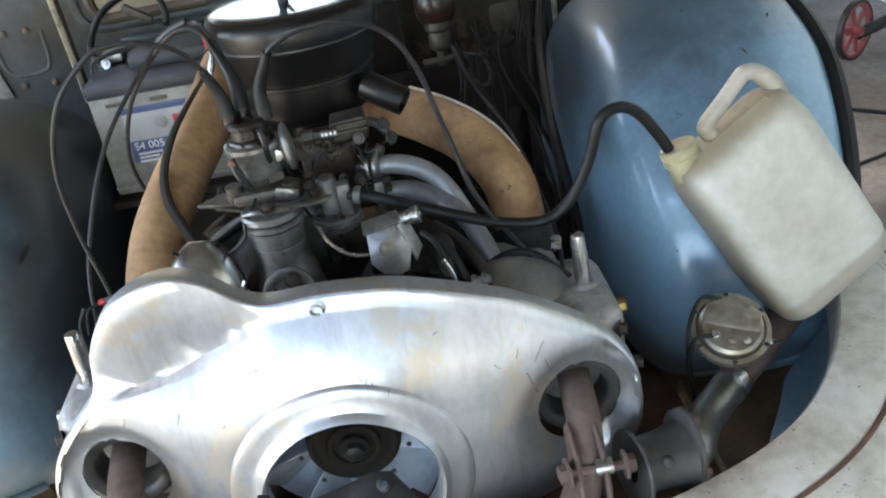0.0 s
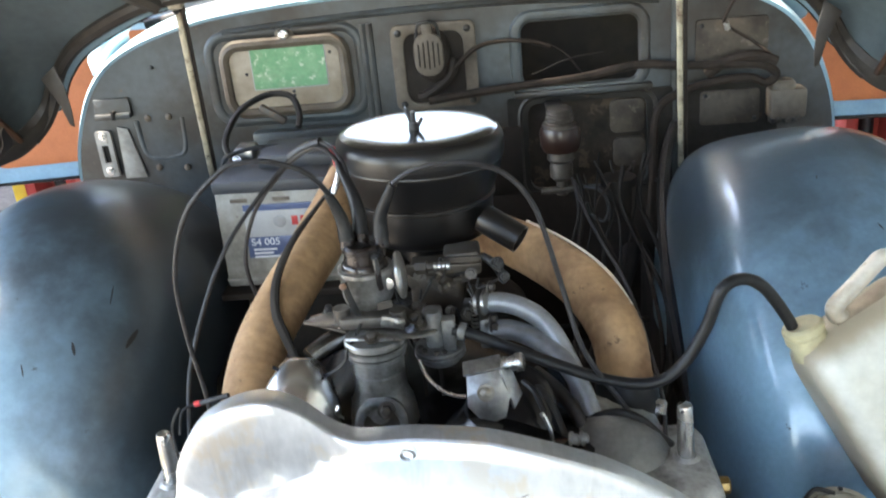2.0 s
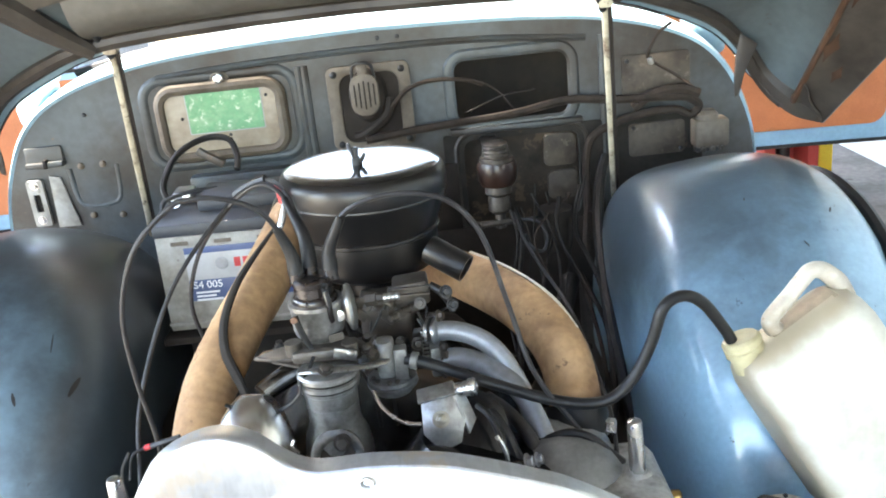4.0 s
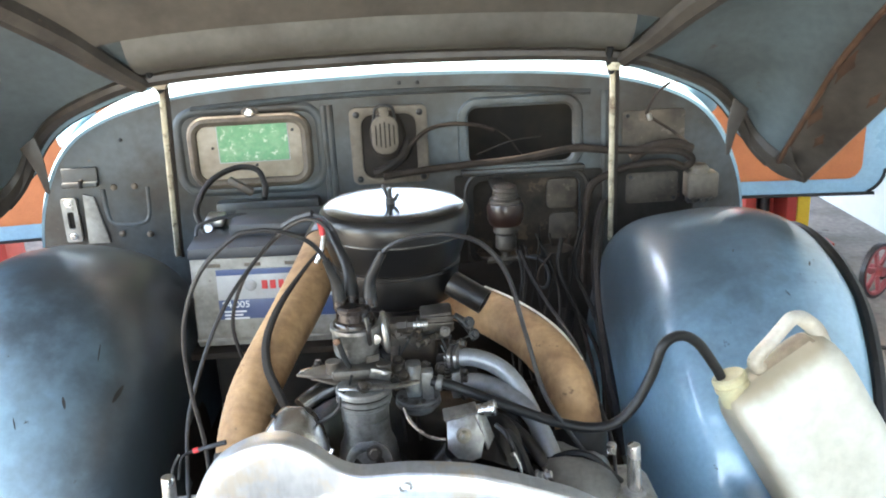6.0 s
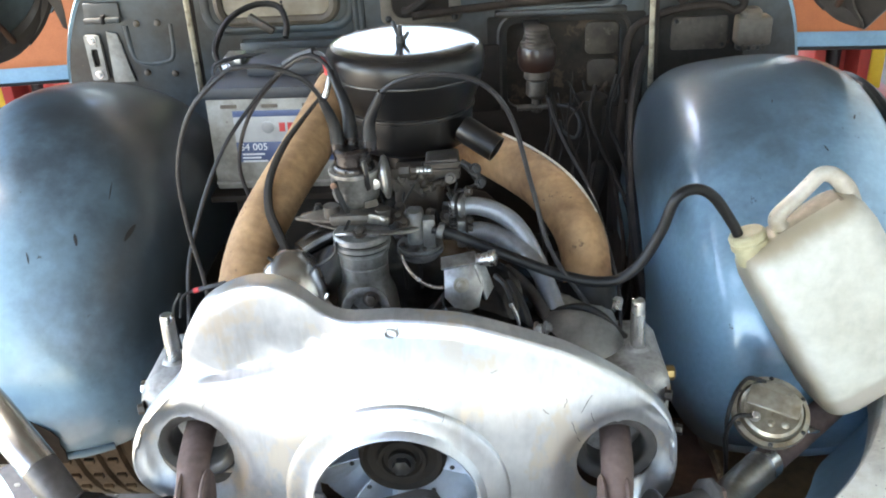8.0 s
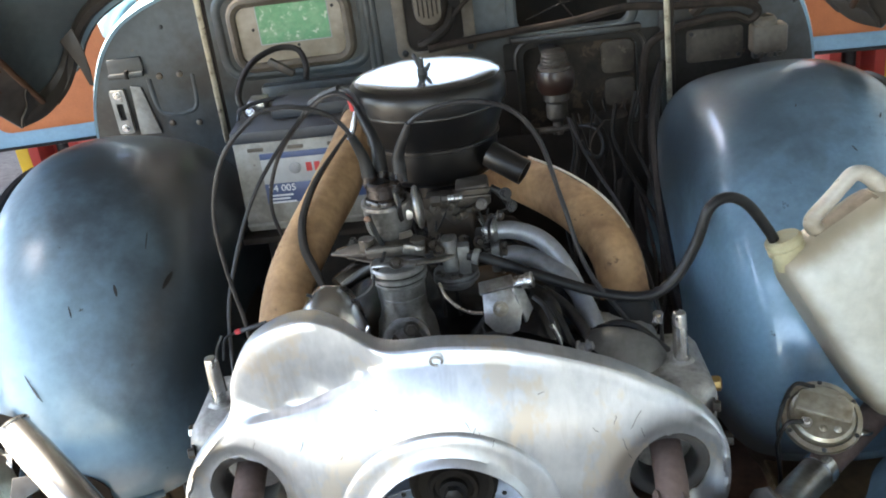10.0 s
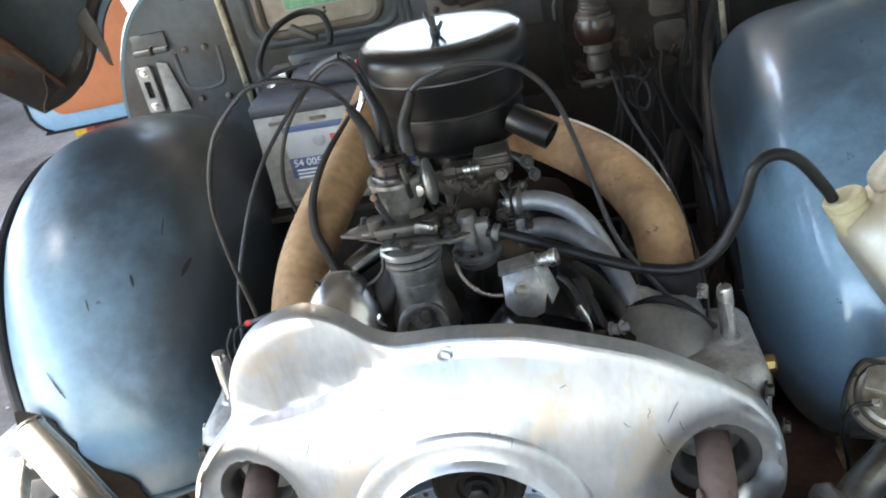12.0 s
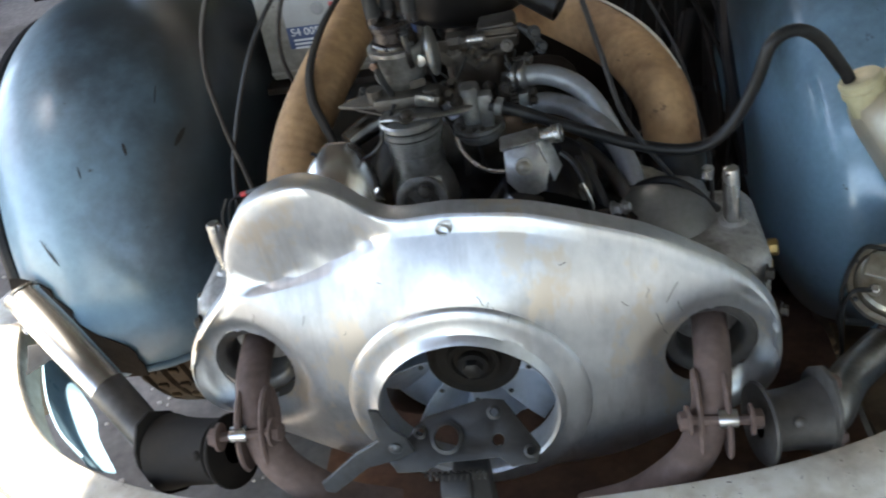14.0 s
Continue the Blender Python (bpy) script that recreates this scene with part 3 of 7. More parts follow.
def border(w, h, r, width, high, cx, cz, y=FW):
    """A pressed, rounded border that stands proud of the firewall."""
    n = 6
    def ring(grow, d):
        return [(cx + x, y - d, cz + z) for x, z in round_rect(w + 2 * grow, h + 2 * grow, max(0.004, r + grow), n)]
    loops = [ring(width, -0.001), ring(width * 0.8, high * 0.75), ring(width * 0.5, high), ring(width * 0.2, high * 0.75), ring(0, -0.001)]
    bm = bmesh.new()
    rows = [[bm.verts.new(p) for p in lp] for lp in loops]
    k2 = len(rows[0])
    for a, b in zip(rows, rows[1:]):
        for k in range(k2):
            bm.faces.new((a[k], a[(k + 1) % k2], b[(k + 1) % k2], b[k]))
    return bm


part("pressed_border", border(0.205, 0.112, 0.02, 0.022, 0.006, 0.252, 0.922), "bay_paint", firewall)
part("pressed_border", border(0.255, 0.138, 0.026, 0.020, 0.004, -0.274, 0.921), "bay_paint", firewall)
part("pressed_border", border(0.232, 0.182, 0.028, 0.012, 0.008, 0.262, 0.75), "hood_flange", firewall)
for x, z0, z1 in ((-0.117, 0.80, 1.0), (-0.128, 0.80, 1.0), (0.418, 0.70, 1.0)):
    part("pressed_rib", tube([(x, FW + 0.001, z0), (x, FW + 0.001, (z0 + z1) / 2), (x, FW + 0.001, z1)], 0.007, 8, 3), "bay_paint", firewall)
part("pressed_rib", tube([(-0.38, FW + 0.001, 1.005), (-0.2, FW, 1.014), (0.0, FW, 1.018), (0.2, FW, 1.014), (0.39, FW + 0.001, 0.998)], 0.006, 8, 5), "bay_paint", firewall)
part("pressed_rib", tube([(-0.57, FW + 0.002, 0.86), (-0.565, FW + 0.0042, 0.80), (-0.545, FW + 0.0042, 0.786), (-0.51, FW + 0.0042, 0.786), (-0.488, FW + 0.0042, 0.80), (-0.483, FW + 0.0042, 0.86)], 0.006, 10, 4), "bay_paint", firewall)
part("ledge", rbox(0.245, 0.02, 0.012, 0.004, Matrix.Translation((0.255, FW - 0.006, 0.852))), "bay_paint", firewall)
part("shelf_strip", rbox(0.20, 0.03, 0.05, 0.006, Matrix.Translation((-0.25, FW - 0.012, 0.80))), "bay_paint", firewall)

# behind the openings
# black box stands in for the darkness of the space behind the hole
back = part("glovebox_tray", rbox(0.34, 0.03, 0.24, 0.004, Matrix.Translation((0.252, FW + 0.16, 0.925))), "void_black", car, "black backing painted as the dark space behind the firewall hole")
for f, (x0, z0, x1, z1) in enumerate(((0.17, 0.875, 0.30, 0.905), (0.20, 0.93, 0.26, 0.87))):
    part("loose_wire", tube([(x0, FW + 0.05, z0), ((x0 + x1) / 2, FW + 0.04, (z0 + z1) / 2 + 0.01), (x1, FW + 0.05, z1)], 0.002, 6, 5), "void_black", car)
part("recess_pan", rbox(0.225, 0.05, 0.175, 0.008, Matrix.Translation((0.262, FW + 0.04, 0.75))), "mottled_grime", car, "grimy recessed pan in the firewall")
part("patch_plate", prism(round_rect(0.062, 0.062, 0.012, 4), 0.006, upright(0.335, FW + 0.014, 0.795), 0.002), "tan_grime", car, "mottled pale patch plate")
part("patch_plate", prism(round_rect(0.058, 0.055, 0.012, 4), 0.006, upright(0.338, FW + 0.014, 0.727), 0.002), "tan_grime", car, "mottled pale patch plate")


# dark brown and black-brown sheets laid over parts of the firewall
part("sooty_bulkhead", rbox(0.80, 0.006, 0.33, 0.002, Matrix.Translation((0.0, FW - 0.006, 0.50))), "dusty_dark", firewall, "dark brown sheet over the lower part of the firewall")
part("sooty_bulkhead", rbox(0.19, 0.006, 0.13, 0.002, Matrix.Translation((0.045, FW - 0.006, 0.73))), "dusty_dark", firewall, "dark brown sheet over the lower part of the firewall")

part("sooty_sheet", plate(round_rect(0.296, 0.200, 0.006, 3, 0.266, 0.746), [round_rect(0.216, 0.166, 0.02, 5, 0.262, 0.75)], 0.003, upright(0, FW - 0.0015, 0)), "black_brown", firewall, "black-brown sheet round the recess")
part("sooty_sheet", prism(round_rect(0.17, 0.15, 0.03, 5), 0.002, upright(0.515, FW - 0.0015, 0.768)), "black_brown", firewall, "black-brown sheet on the corner of the firewall")

# cowl: lip round the firewall, then the outer panel up to the windscreen
def cowl_at(u, v):
    k = u * (len(wall_line) - 1)
    i = min(int(k), len(wall_line) - 2)
    x = wall_line[i][0] + (wall_line[i + 1][0] - wall_line[i][0]) * (k - i)
    z = wall_line[i][1] + (wall_line[i + 1][1] - wall_line[i][1]) * (k - i)
    top = max(0.0, min(1.0, (z - 0.70) / 0.3))
    prof = [(0.0, 0.0), (-0.004, 0.007), (0.006, 0.013), (0.03, 0.017), (0.06, 0.021), (0.09, 0.024), (0.13, 0.026)]
    q = v * (len(prof) - 1)
    j = min(int(q), len(prof) - 2)
    d = prof[j][0] + (prof[j + 1][0] - prof[j][0]) * (q - j)
    g = prof[j][1] + (prof[j + 1][1] - prof[j][1]) * (q - j)
    out = Vector((x * 0.9, 0, (z - 0.62))).normalized()
    g2 = g * (0.35 + 0.65 * top)
    return (x + out.x * g2, FW + d, z + out.z * g2)


part("cowl_panel", thick(surf(cowl_at, len(wall_line) - 1, 18), 0.002), "body_paint", car, "light blue cowl panel below the windscreen")
screen = part("windscreen", thick(surf(lambda u, v: ((u - 0.5) * (1.16 - 0.14 * v), 1.825 + 0.30 * v + 0.9 * ((u - 0.5) ** 2) * 0.25, 1.070 + 0.36 * v - 0.24 * (u - 0.5) ** 2), 16, 6), 0.004), "glass", car, "curved windscreen glass")
screen.visible_shadow = False
part("windscreen_seal", tube([((u - 0.5) * 1.16, 1.825 + 0.225 * (u - 0.5) ** 2, 1.070 - 0.24 * (u - 0.5) ** 2) for u in (0, 0.15, 0.3, 0.5, 0.7, 0.85, 1.0)], 0.009, 8, 5), "rubber", screen)


# inner wheel arches
ARC_Y, ARC_Z, ARC_R = 1.33, 0.47, 0.375


def edge_x(a):
    """How far out the arch reaches at angle a; it is pulled in at its lower front."""
    return 0.628 + 0.044 * max(0.0, min(1.0, math.degrees(a) / 60))


def arch(side, name_label, paint):
    outer_side = [(0.610, 0.374), (0.645, 0.367), (0.674, 0.355), (0.692, 0.338), (0.700, 0.318), (0.702, 0.30)]
    if side > 0:
        prof = [(0.356, 0.06), (0.352, 0.18), (0.354, 0.22), (0.360, 0.26), (0.369, 0.295), (0.382, 0.326), (0.398, 0.346), (0.420, 0.359), (0.450, 0.367), (0.490, 0.372), (0.530, 0.3755), (0.570, 0.3765)] + outer_side
    else:
        prof = [(0.358, 0.06), (0.352, 0.18), (0.353, 0.215), (0.358, 0.248), (0.367, 0.278), (0.381, 0.304), (0.400, 0.326), (0.424, 0.344), (0.454, 0.358), (0.490, 0.368), (0.530, 0.374), (0.570, 0.377)] + outer_side
    pr = [(v.x, v.y) for v in spline([(x, r, 0) for x, r in prof], 3)]

    def f(u, v):
        x, r = pr[min(len(pr) - 1, round(v * (len(pr) - 1)))]
        a = radians((-9 if side > 0 else -4) + (188 if side > 0 else 183) * u)
        x = 0.345 + (x - 0.345) * (edge_x(a) - 0.345) / 0.357
        d = 0.010 * math.sin(3.0 * a + 1.0) * (1 if r > 0.3 else 0)
        tuck = max(0.0, -a - 0.02) * 0.12
        y = ARC_Y - math.cos(a) * (r + d * 0.3) + tuck
        y = min(y, FW - 0.001)
        return (side * x, y, ARC_Z + math.sin(a) * r)
    ob = part("wheel_arch", thick(surf(f, 60, len(pr) - 1), 0.002), paint, car, name_label, 50)
    foot = [Vector(f(0.004, v / 20)) for v in range(9, 20)]
    part("rolled_lip", tube([p + Vector((0, -0.002, 0)) for p in foot], 0.0058, 10, 2), paint, ob)
    return ob


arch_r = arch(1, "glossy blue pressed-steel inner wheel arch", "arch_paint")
# left arch: shade on top and engine side is part of its colour
arch_l = arch(-1, "scratched blue pressed-steel inner wheel arch, shade painted on top and engine side", "arch_shaded")
for side, ar in ((1, arch_r), (-1, arch_l)):
    for dr, dx in ((0.0, 0.0), (-0.016, 0.010)):
        pts = []
        for k in range(13):
            a = radians(-6 + 150 * k / 12)
            pts.append((side * (edge_x(a) + 0.001 + dx), ARC_Y - math.cos(a) * (0.335 + dr), ARC_Z + math.sin(a) * (0.335 + dr)))
        part("rubber_seal", tube(pts, 0.010, 8, 4), "rubber", ar, "black rubber sealing strip along the outer edge")
# worn corner of the arch on the sunny side, with loose undercoat
PEEL = ([-4, 2.4, 5.5, 8.0, 15.0, 19, 21], [0.478, 0.482, 0.500, 0.535, 0.556, 0.575, 0.605])


def peel(u, v):
    a = -4 + 25 * v
    inner_x = float(np.interp(a, *PEEL)) + 0.003 * math.sin(a * 1.3) + 0.0012 * math.sin(a * 5.1)
    return (-(0.622 + (inner_x - 0.622) * u), ARC_Y - math.cos(radians(a)) * 0.3795, ARC_Z + math.sin(radians(a)) * 0.3795)


part("undercoat_patch", thick(surf(peel, 8, 16), 0.0015), "undercoat", arch_l, "peeled brown undercoat on the lower corner")


def arch_radius(x):
    """Radius of the arch's section at a distance out from the middle of the car."""
    return float(np.interp(x, [0.381, 0.400, 0.424, 0.454, 0.490, 0.530, 0.570, 0.610, 0.645], [0.304, 0.326, 0.344, 0.358, 0.368, 0.374, 0.377, 0.374, 0.367]))


def scuff(side, x, a, dx, da, slant):
    """A dark scrape lying on the arch."""
    def f(u, v):
        q = x + 0.6 * dx * (u - 0.5) * math.sin(math.pi * (0.12 + 0.76 * v)) + slant * (v - 0.5)
        r = (arch_radius(q * (0.357 / 0.325) - 0.034) if side < 0 else 0.3745) + 0.0022
        b = radians(a + da * (v - 0.5))
        return (side * q, ARC_Y - math.cos(b) * r, ARC_Z + math.sin(b) * r)
    return thick(surf(f, 3, 6), 0.0006)


for x, a, dx, da, sl in ((0.392, 47.8, 0.008, 5.0, -0.008), (0.449, 44.2, 0.007, 2.6, 0.004), (0.560, 25.6, 0.003, 4.6, 0.016), (0.553, 24.0, 0.003, 3.2, 0.012), (0.525, 22.0, 0.005, 1.0, 0.002), (0.517, 21.4, 0.003, 0.9, 0.004), (0.535, 20.4, 0.004, 0.8, 0.0), (0.505, 40.0, 0.003, 2.4, 0.004), (0.418, 57.0, 0.0025, 4.5, 0.001), (0.43, 30.0, 0.003, 1.2, 0.004), (0.48, 19.0, 0.003, 0.9, 0.002)):
    part("scuff", scuff(-1, x, a, dx, da, sl), "scuff", arch_l)
for x, a, dx, da, sl in ((0.60, 66.0, 0.004, 1.2, 0.003), (0.50, 72.0, 0.003, 1.0, 0.002), (0.55, 58.0, 0.003, 1.4, -0.004), (0.47, 30.0, 0.003, 1.0, 0.004)):
    part("scuff", scuff(1, x, a, dx, da, sl), "scuff", arch_r)

# nose panel: inner flange, flat worn top, crease, rounded outside
PLAN = [(0.0, 0.622), (0.13, 0.632), (0.25, 0.648), (0.34, 0.672), (0.42, 0.708), (0.48, 0.755), (0.535, 0.825), (0.58, 0.91), (0.605, 1.0), (0.62, 1.10)]
plan_s = [(v.x, v.y) for v in spline([(x, y, 0) for x, y in PLAN], 6)]
plan_all = [(-x - 0.012, y) for x, y in plan_s[:0:-1]] + [(x - 0.012, y) for x, y in plan_s]
NOSE_PROF = [(0.004, -0.045), (0.0, -0.02), (-0.002, -0.004), (-0.006, 0.002), (-0.016, 0.004), (-0.045, 0.004), (-0.062, 0.002), (-0.066, -0.003), (-0.070, 0.0), (-0.095, 0.0), (-0.125, -0.012), (-0.150, -0.04), (-0.165, -0.09), (-0.170, -0.16), (-0.165, -0.22)]


def nose_at(u, v):
    k = u * (len(plan_all) - 1)
    i = min(int(k), len(plan_all) - 2)
    p = Vector(plan_all[i]).lerp(Vector(plan_all[i + 1]), k - i)
    t = (Vector(plan_all[i + 1]) - Vector(plan_all[i])).normalized()
    nrm = Vector((-t.y, t.x))
    j = round(v * (len(NOSE_PROF) - 1))
    d, h = NOSE_PROF[j]
    d *= max(0.10, min(1.0, (1.10 - p.y) / 0.16))
    return (p.x + nrm.x * d, p.y + nrm.y * d, 0.552 + h + 0.01 * abs(p.x))


nose = part("nose_panel", thick(surf(nose_at, len(plan_all) - 1, len(NOSE_PROF) - 1), 0.002), "nose_paint", car, "worn pale blue-white nose panel, chipped along the rim")


def rim_line(d, h, r, mat, name, parent):
    pts = []
    for i in range(12, len(plan_all) - 13, 3):
        p = Vector(plan_all[i])
        t = (Vector(plan_all[i + 1]) - p).normalized()
        pts.append((p.x - t.y * d, p.y + t.x * d, 0.552 + h + 0.01 * abs(p.x)))
    return part(name, tube(pts, r, 6, 3), mat, parent)


rim_line(-0.067, -0.002, 0.0035, "rust", "crease_rust", nose)
# inner blue side panels, undertray and crossmember
def side_panel(side, low, label):
    """Inner skin hanging from the nose's edge, leaning in towards its lower edge."""
    top = spline([(x, y, 0.532) for x, y in ((0.44, 0.728), (0.49, 0.772), (0.54, 0.840), (0.585, 0.930), (0.612, 1.02))], 6)
    foot = spline(low, 6)

    def f(u, v):
        k = u * 24
        i = min(int(k), 23)
        a, b = top[i].lerp(top[i + 1], k - i), foot[i].lerp(foot[i + 1], k - i)
        p = a.lerp(b, v)
        return (side * (p.x + 0.010 * math.sin(math.pi * v)), p.y, p.z - 0.006 * math.sin(math.pi * v))
    return part("side_panel", thick(surf(f, 24, 8), 0.002), "door_blue", car, label)


side_panel(-1, [(0.418, 0.735, 0.495), (0.436, 0.756, 0.485), (0.470, 0.798, 0.485), (0.500, 0.846, 0.485), (0.610, 0.960, 0.49)], "bright blue inner side panel behind the nose")
side_panel(1, [(0.440, 0.790, 0.46), (0.484, 0.858, 0.45), (0.510, 0.900, 0.45), (0.552, 0.940, 0.45), (0.600, 0.985, 0.45)], "blue inner side panel behind the nose")
part("undertray", rbox(0.66, 0.72, 0.012, 0.004, Matrix.Translation((0.09, 0.90, 0.335))), "rust", car, "rusty undertray beneath the engine")
part("undertray", rbox(0.26, 0.55, 0.012, 0.004, Matrix.Translation((0.55, 0.92, 0.36))), "ochre_box", car, "dirty undertray beside the engine")
part("crossmember", rbox(0.84, 0.07, 0.06, 0.012, Matrix.Translation((0.0, 0.61, 0.385))), "exhaust", car, "rust-brown front crossmember")
# dark sheet under the bay, added to block light from below
part("floor_pan", rbox(1.40, 0.58, 0.012, 0.004, Matrix.Translation((0.0, 1.43, 0.342))), "dusty_dark", car, "dark sheet under the engine bay, added to block light")
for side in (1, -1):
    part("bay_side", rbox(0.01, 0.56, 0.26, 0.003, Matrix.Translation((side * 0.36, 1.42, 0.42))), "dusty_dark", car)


# front wheels inside the arches, treads grooved and dusty
TREAD = [(0.20, -0.066), (0.285, -0.070), (0.312, -0.060), (0.319, -0.050), (0.311, -0.048), (0.311, -0.042), (0.320, -0.040), (0.320, -0.020), (0.312, -0.018), (0.312, -0.012), (0.320, -0.010), (0.320, 0.010), (0.312, 0.012), (0.312, 0.018), (0.320, 0.020), (0.320, 0.040), (0.311, 0.042), (0.311, 0.048), (0.319, 0.050), (0.312, 0.060), (0.285, 0.070), (0.20, 0.066)]
for side in (1, -1):
    hub_at = Vector((side * 0.49, ARC_Y, GROUND + 0.32))
    wh = part("wheel", lathe([(r, 1.15 * h) for r, h in TREAD], 48, aim(hub_at, (1, 0, 0))), "tyre_dust", car, "dusty brown tyre on a steel wheel")
    part("rim", lathe([(0, -0.02), (0.10, -0.025), (0.20, -0.06), (0.20, 0.06), (0.10, 0.03), (0, 0.03)], 32, aim(hub_at, (1, 0, 0))), "grey_paint", wh)
    for k in range(14):
        a = radians(-30 + 7.5 * k)
        for xo in (-0.035, 0.0, 0.035):
            part("tread_bar", rbox(0.015, 0.010, 0.007, 0.0015, Matrix.Translation(hub_at + Vector((xo, -math.cos(a) * 0.3225, math.sin(a) * 0.3225))) @ Matrix.Rotation(-a + math.pi / 2, 4, "X"), 1), "tyre_dust", wh)

# struts that carry the bonnet
for side, top, foot in ((-1, (-0.356, 1.430, 1.094), (-0.427, 1.645, 0.735)), (1, (0.368, 1.430, 1.086), (0.419, 1.645, 0.712))):
    d = (Vector(top) - Vector(foot))
    m = Matrix.Translation((Vector(top) + Vector(foot)) / 2) @ d.to_track_quat("Z", "Y").to_matrix().to_4x4()
    st = part("bonnet_strut", rbox(0.010, 0.010, d.length, 0.003, m), "strut_cream", car, "cream-painted bonnet strut, chipped to rust")
    # dark strip paints the strut's shaded half beside its pale face
    part("strut_edge", rbox(0.006, 0.016, d.length * 0.98, 0.001, m @ Matrix.Translation((0.008, -0.003, 0))), "dusty_dark", st)
    for k in (0.045, 0.02, -0.02):
        part("slot", rbox(0.005, 0.003, 0.014, 0.001, m @ Matrix.Translation((0, 0.0052, -0.01 + k))), "void_black", st)
    part("hinge_clip", rbox(0.022, 0.022, 0.024, 0.005, Matrix.Translation(Vector(top) + Vector((0, -0.002, 0.0)))), "strut_cream", st)
    part("hinge_arm", tube([Vector(top) + Vector((-0.002, 0.004, -0.016)), Vector(top) + Vector((-0.010, -0.012, 0.008)), Vector(top) + Vector((-0.012, -0.03, 0.03))], 0.006, 8, 4), "dark_metal", st)

# the raised bonnet: one shell that carries the wings
RIM_HALF = [(0.0, 1.42, 1.118), (0.2, 1.42, 1.114), (0.376, 1.425, 1.101), (0.47, 1.455, 1.074), (0.557, 1.50, 1.034), (0.61, 1.535, 0.987), (0.640, 1.56, 0.942), (0.668, 1.56, 0.902), (0.695, 1.53, 0.873), (0.725, 1.48, 0.853)]
rim_half = spline(RIM_HALF, 5)
hood_rim = [Vector((-v.x, v.y, v.z)) for v in rim_half[:0:-1]] + rim_half
HOOD_DIR = Vector((0, -0.735, 0.678))


def hood_at(u, v):
    """A point of the raised bonnet: u forward from the rear rim, v across."""
    k = v * (len(hood_rim) - 1)
    i = min(int(k), len(hood_rim) - 2)
    p = hood_rim[i].lerp(hood_rim[i + 1], k - i)
    side = max(0.0, (abs(p.x) - 0.45) / 0.27)
    out = 1 + (0.30 - 0.12 * side) * min(1.0, u * 1.25)
    q = p + HOOD_DIR * (1.1 * u)
    crown = 0.05 * math.sin(u * math.pi) * (1 - side)
    return Vector((p.x * out, q.y + crown * 0.68, q.z + crown * 0.73))


hood = part("bonnet", thick(surf(hood_at, 30, len(hood_rim) - 1), -0.003), "hood_inner", car, "raised one-piece bonnet, blue-grey and brown with dirt underneath")
part("rear_rim", tube([hood_at(0.0, v / 40) + Vector((0, -0.003, -0.004)) for v in range(3, 38)], 0.0115, 8, 2), "hood_flange", hood, "dark folded rear rim")
# stiffening ribs and the darker panel between them
for side in (-1, 1):
    rib = [hood_at(u, 0.5 + side * min(0.30, 0.112 + 0.34 * u)) + Vector((0, -0.008, -0.012)) for u in (0.0, 0.06, 0.12, 0.25, 0.4, 0.6, 0.8)]
    part("stiffening_rib", tube(rib, [0.012, 0.018, 0.022, 0.024, 0.024, 0.022, 0.02], 8, 5), "hood_flange", hood)
part("cross_rib", thick(surf(lambda u, v: hood_at(0.01 + 0.075 * u, 0.388 + 0.224 * v) + Vector((0, -0.012 * math.sin(u * math.pi), -0.014 * math.sin(u * math.pi))), 6, 20), 0.003), "hood_rail", hood, "grey-brown folded cross rail")
part("inner_panel", thick(surf(lambda u, v: hood_at(0.085 + 0.6 * u, 0.5 + (2 * v - 1) * min(0.29, 0.114 + 0.34 * (0.085 + 0.6 * u))) + Vector((0, -0.006, -0.008)), 16, 16), 0.002), "hood_panel", hood, "brown felt-like panel between the ribs")
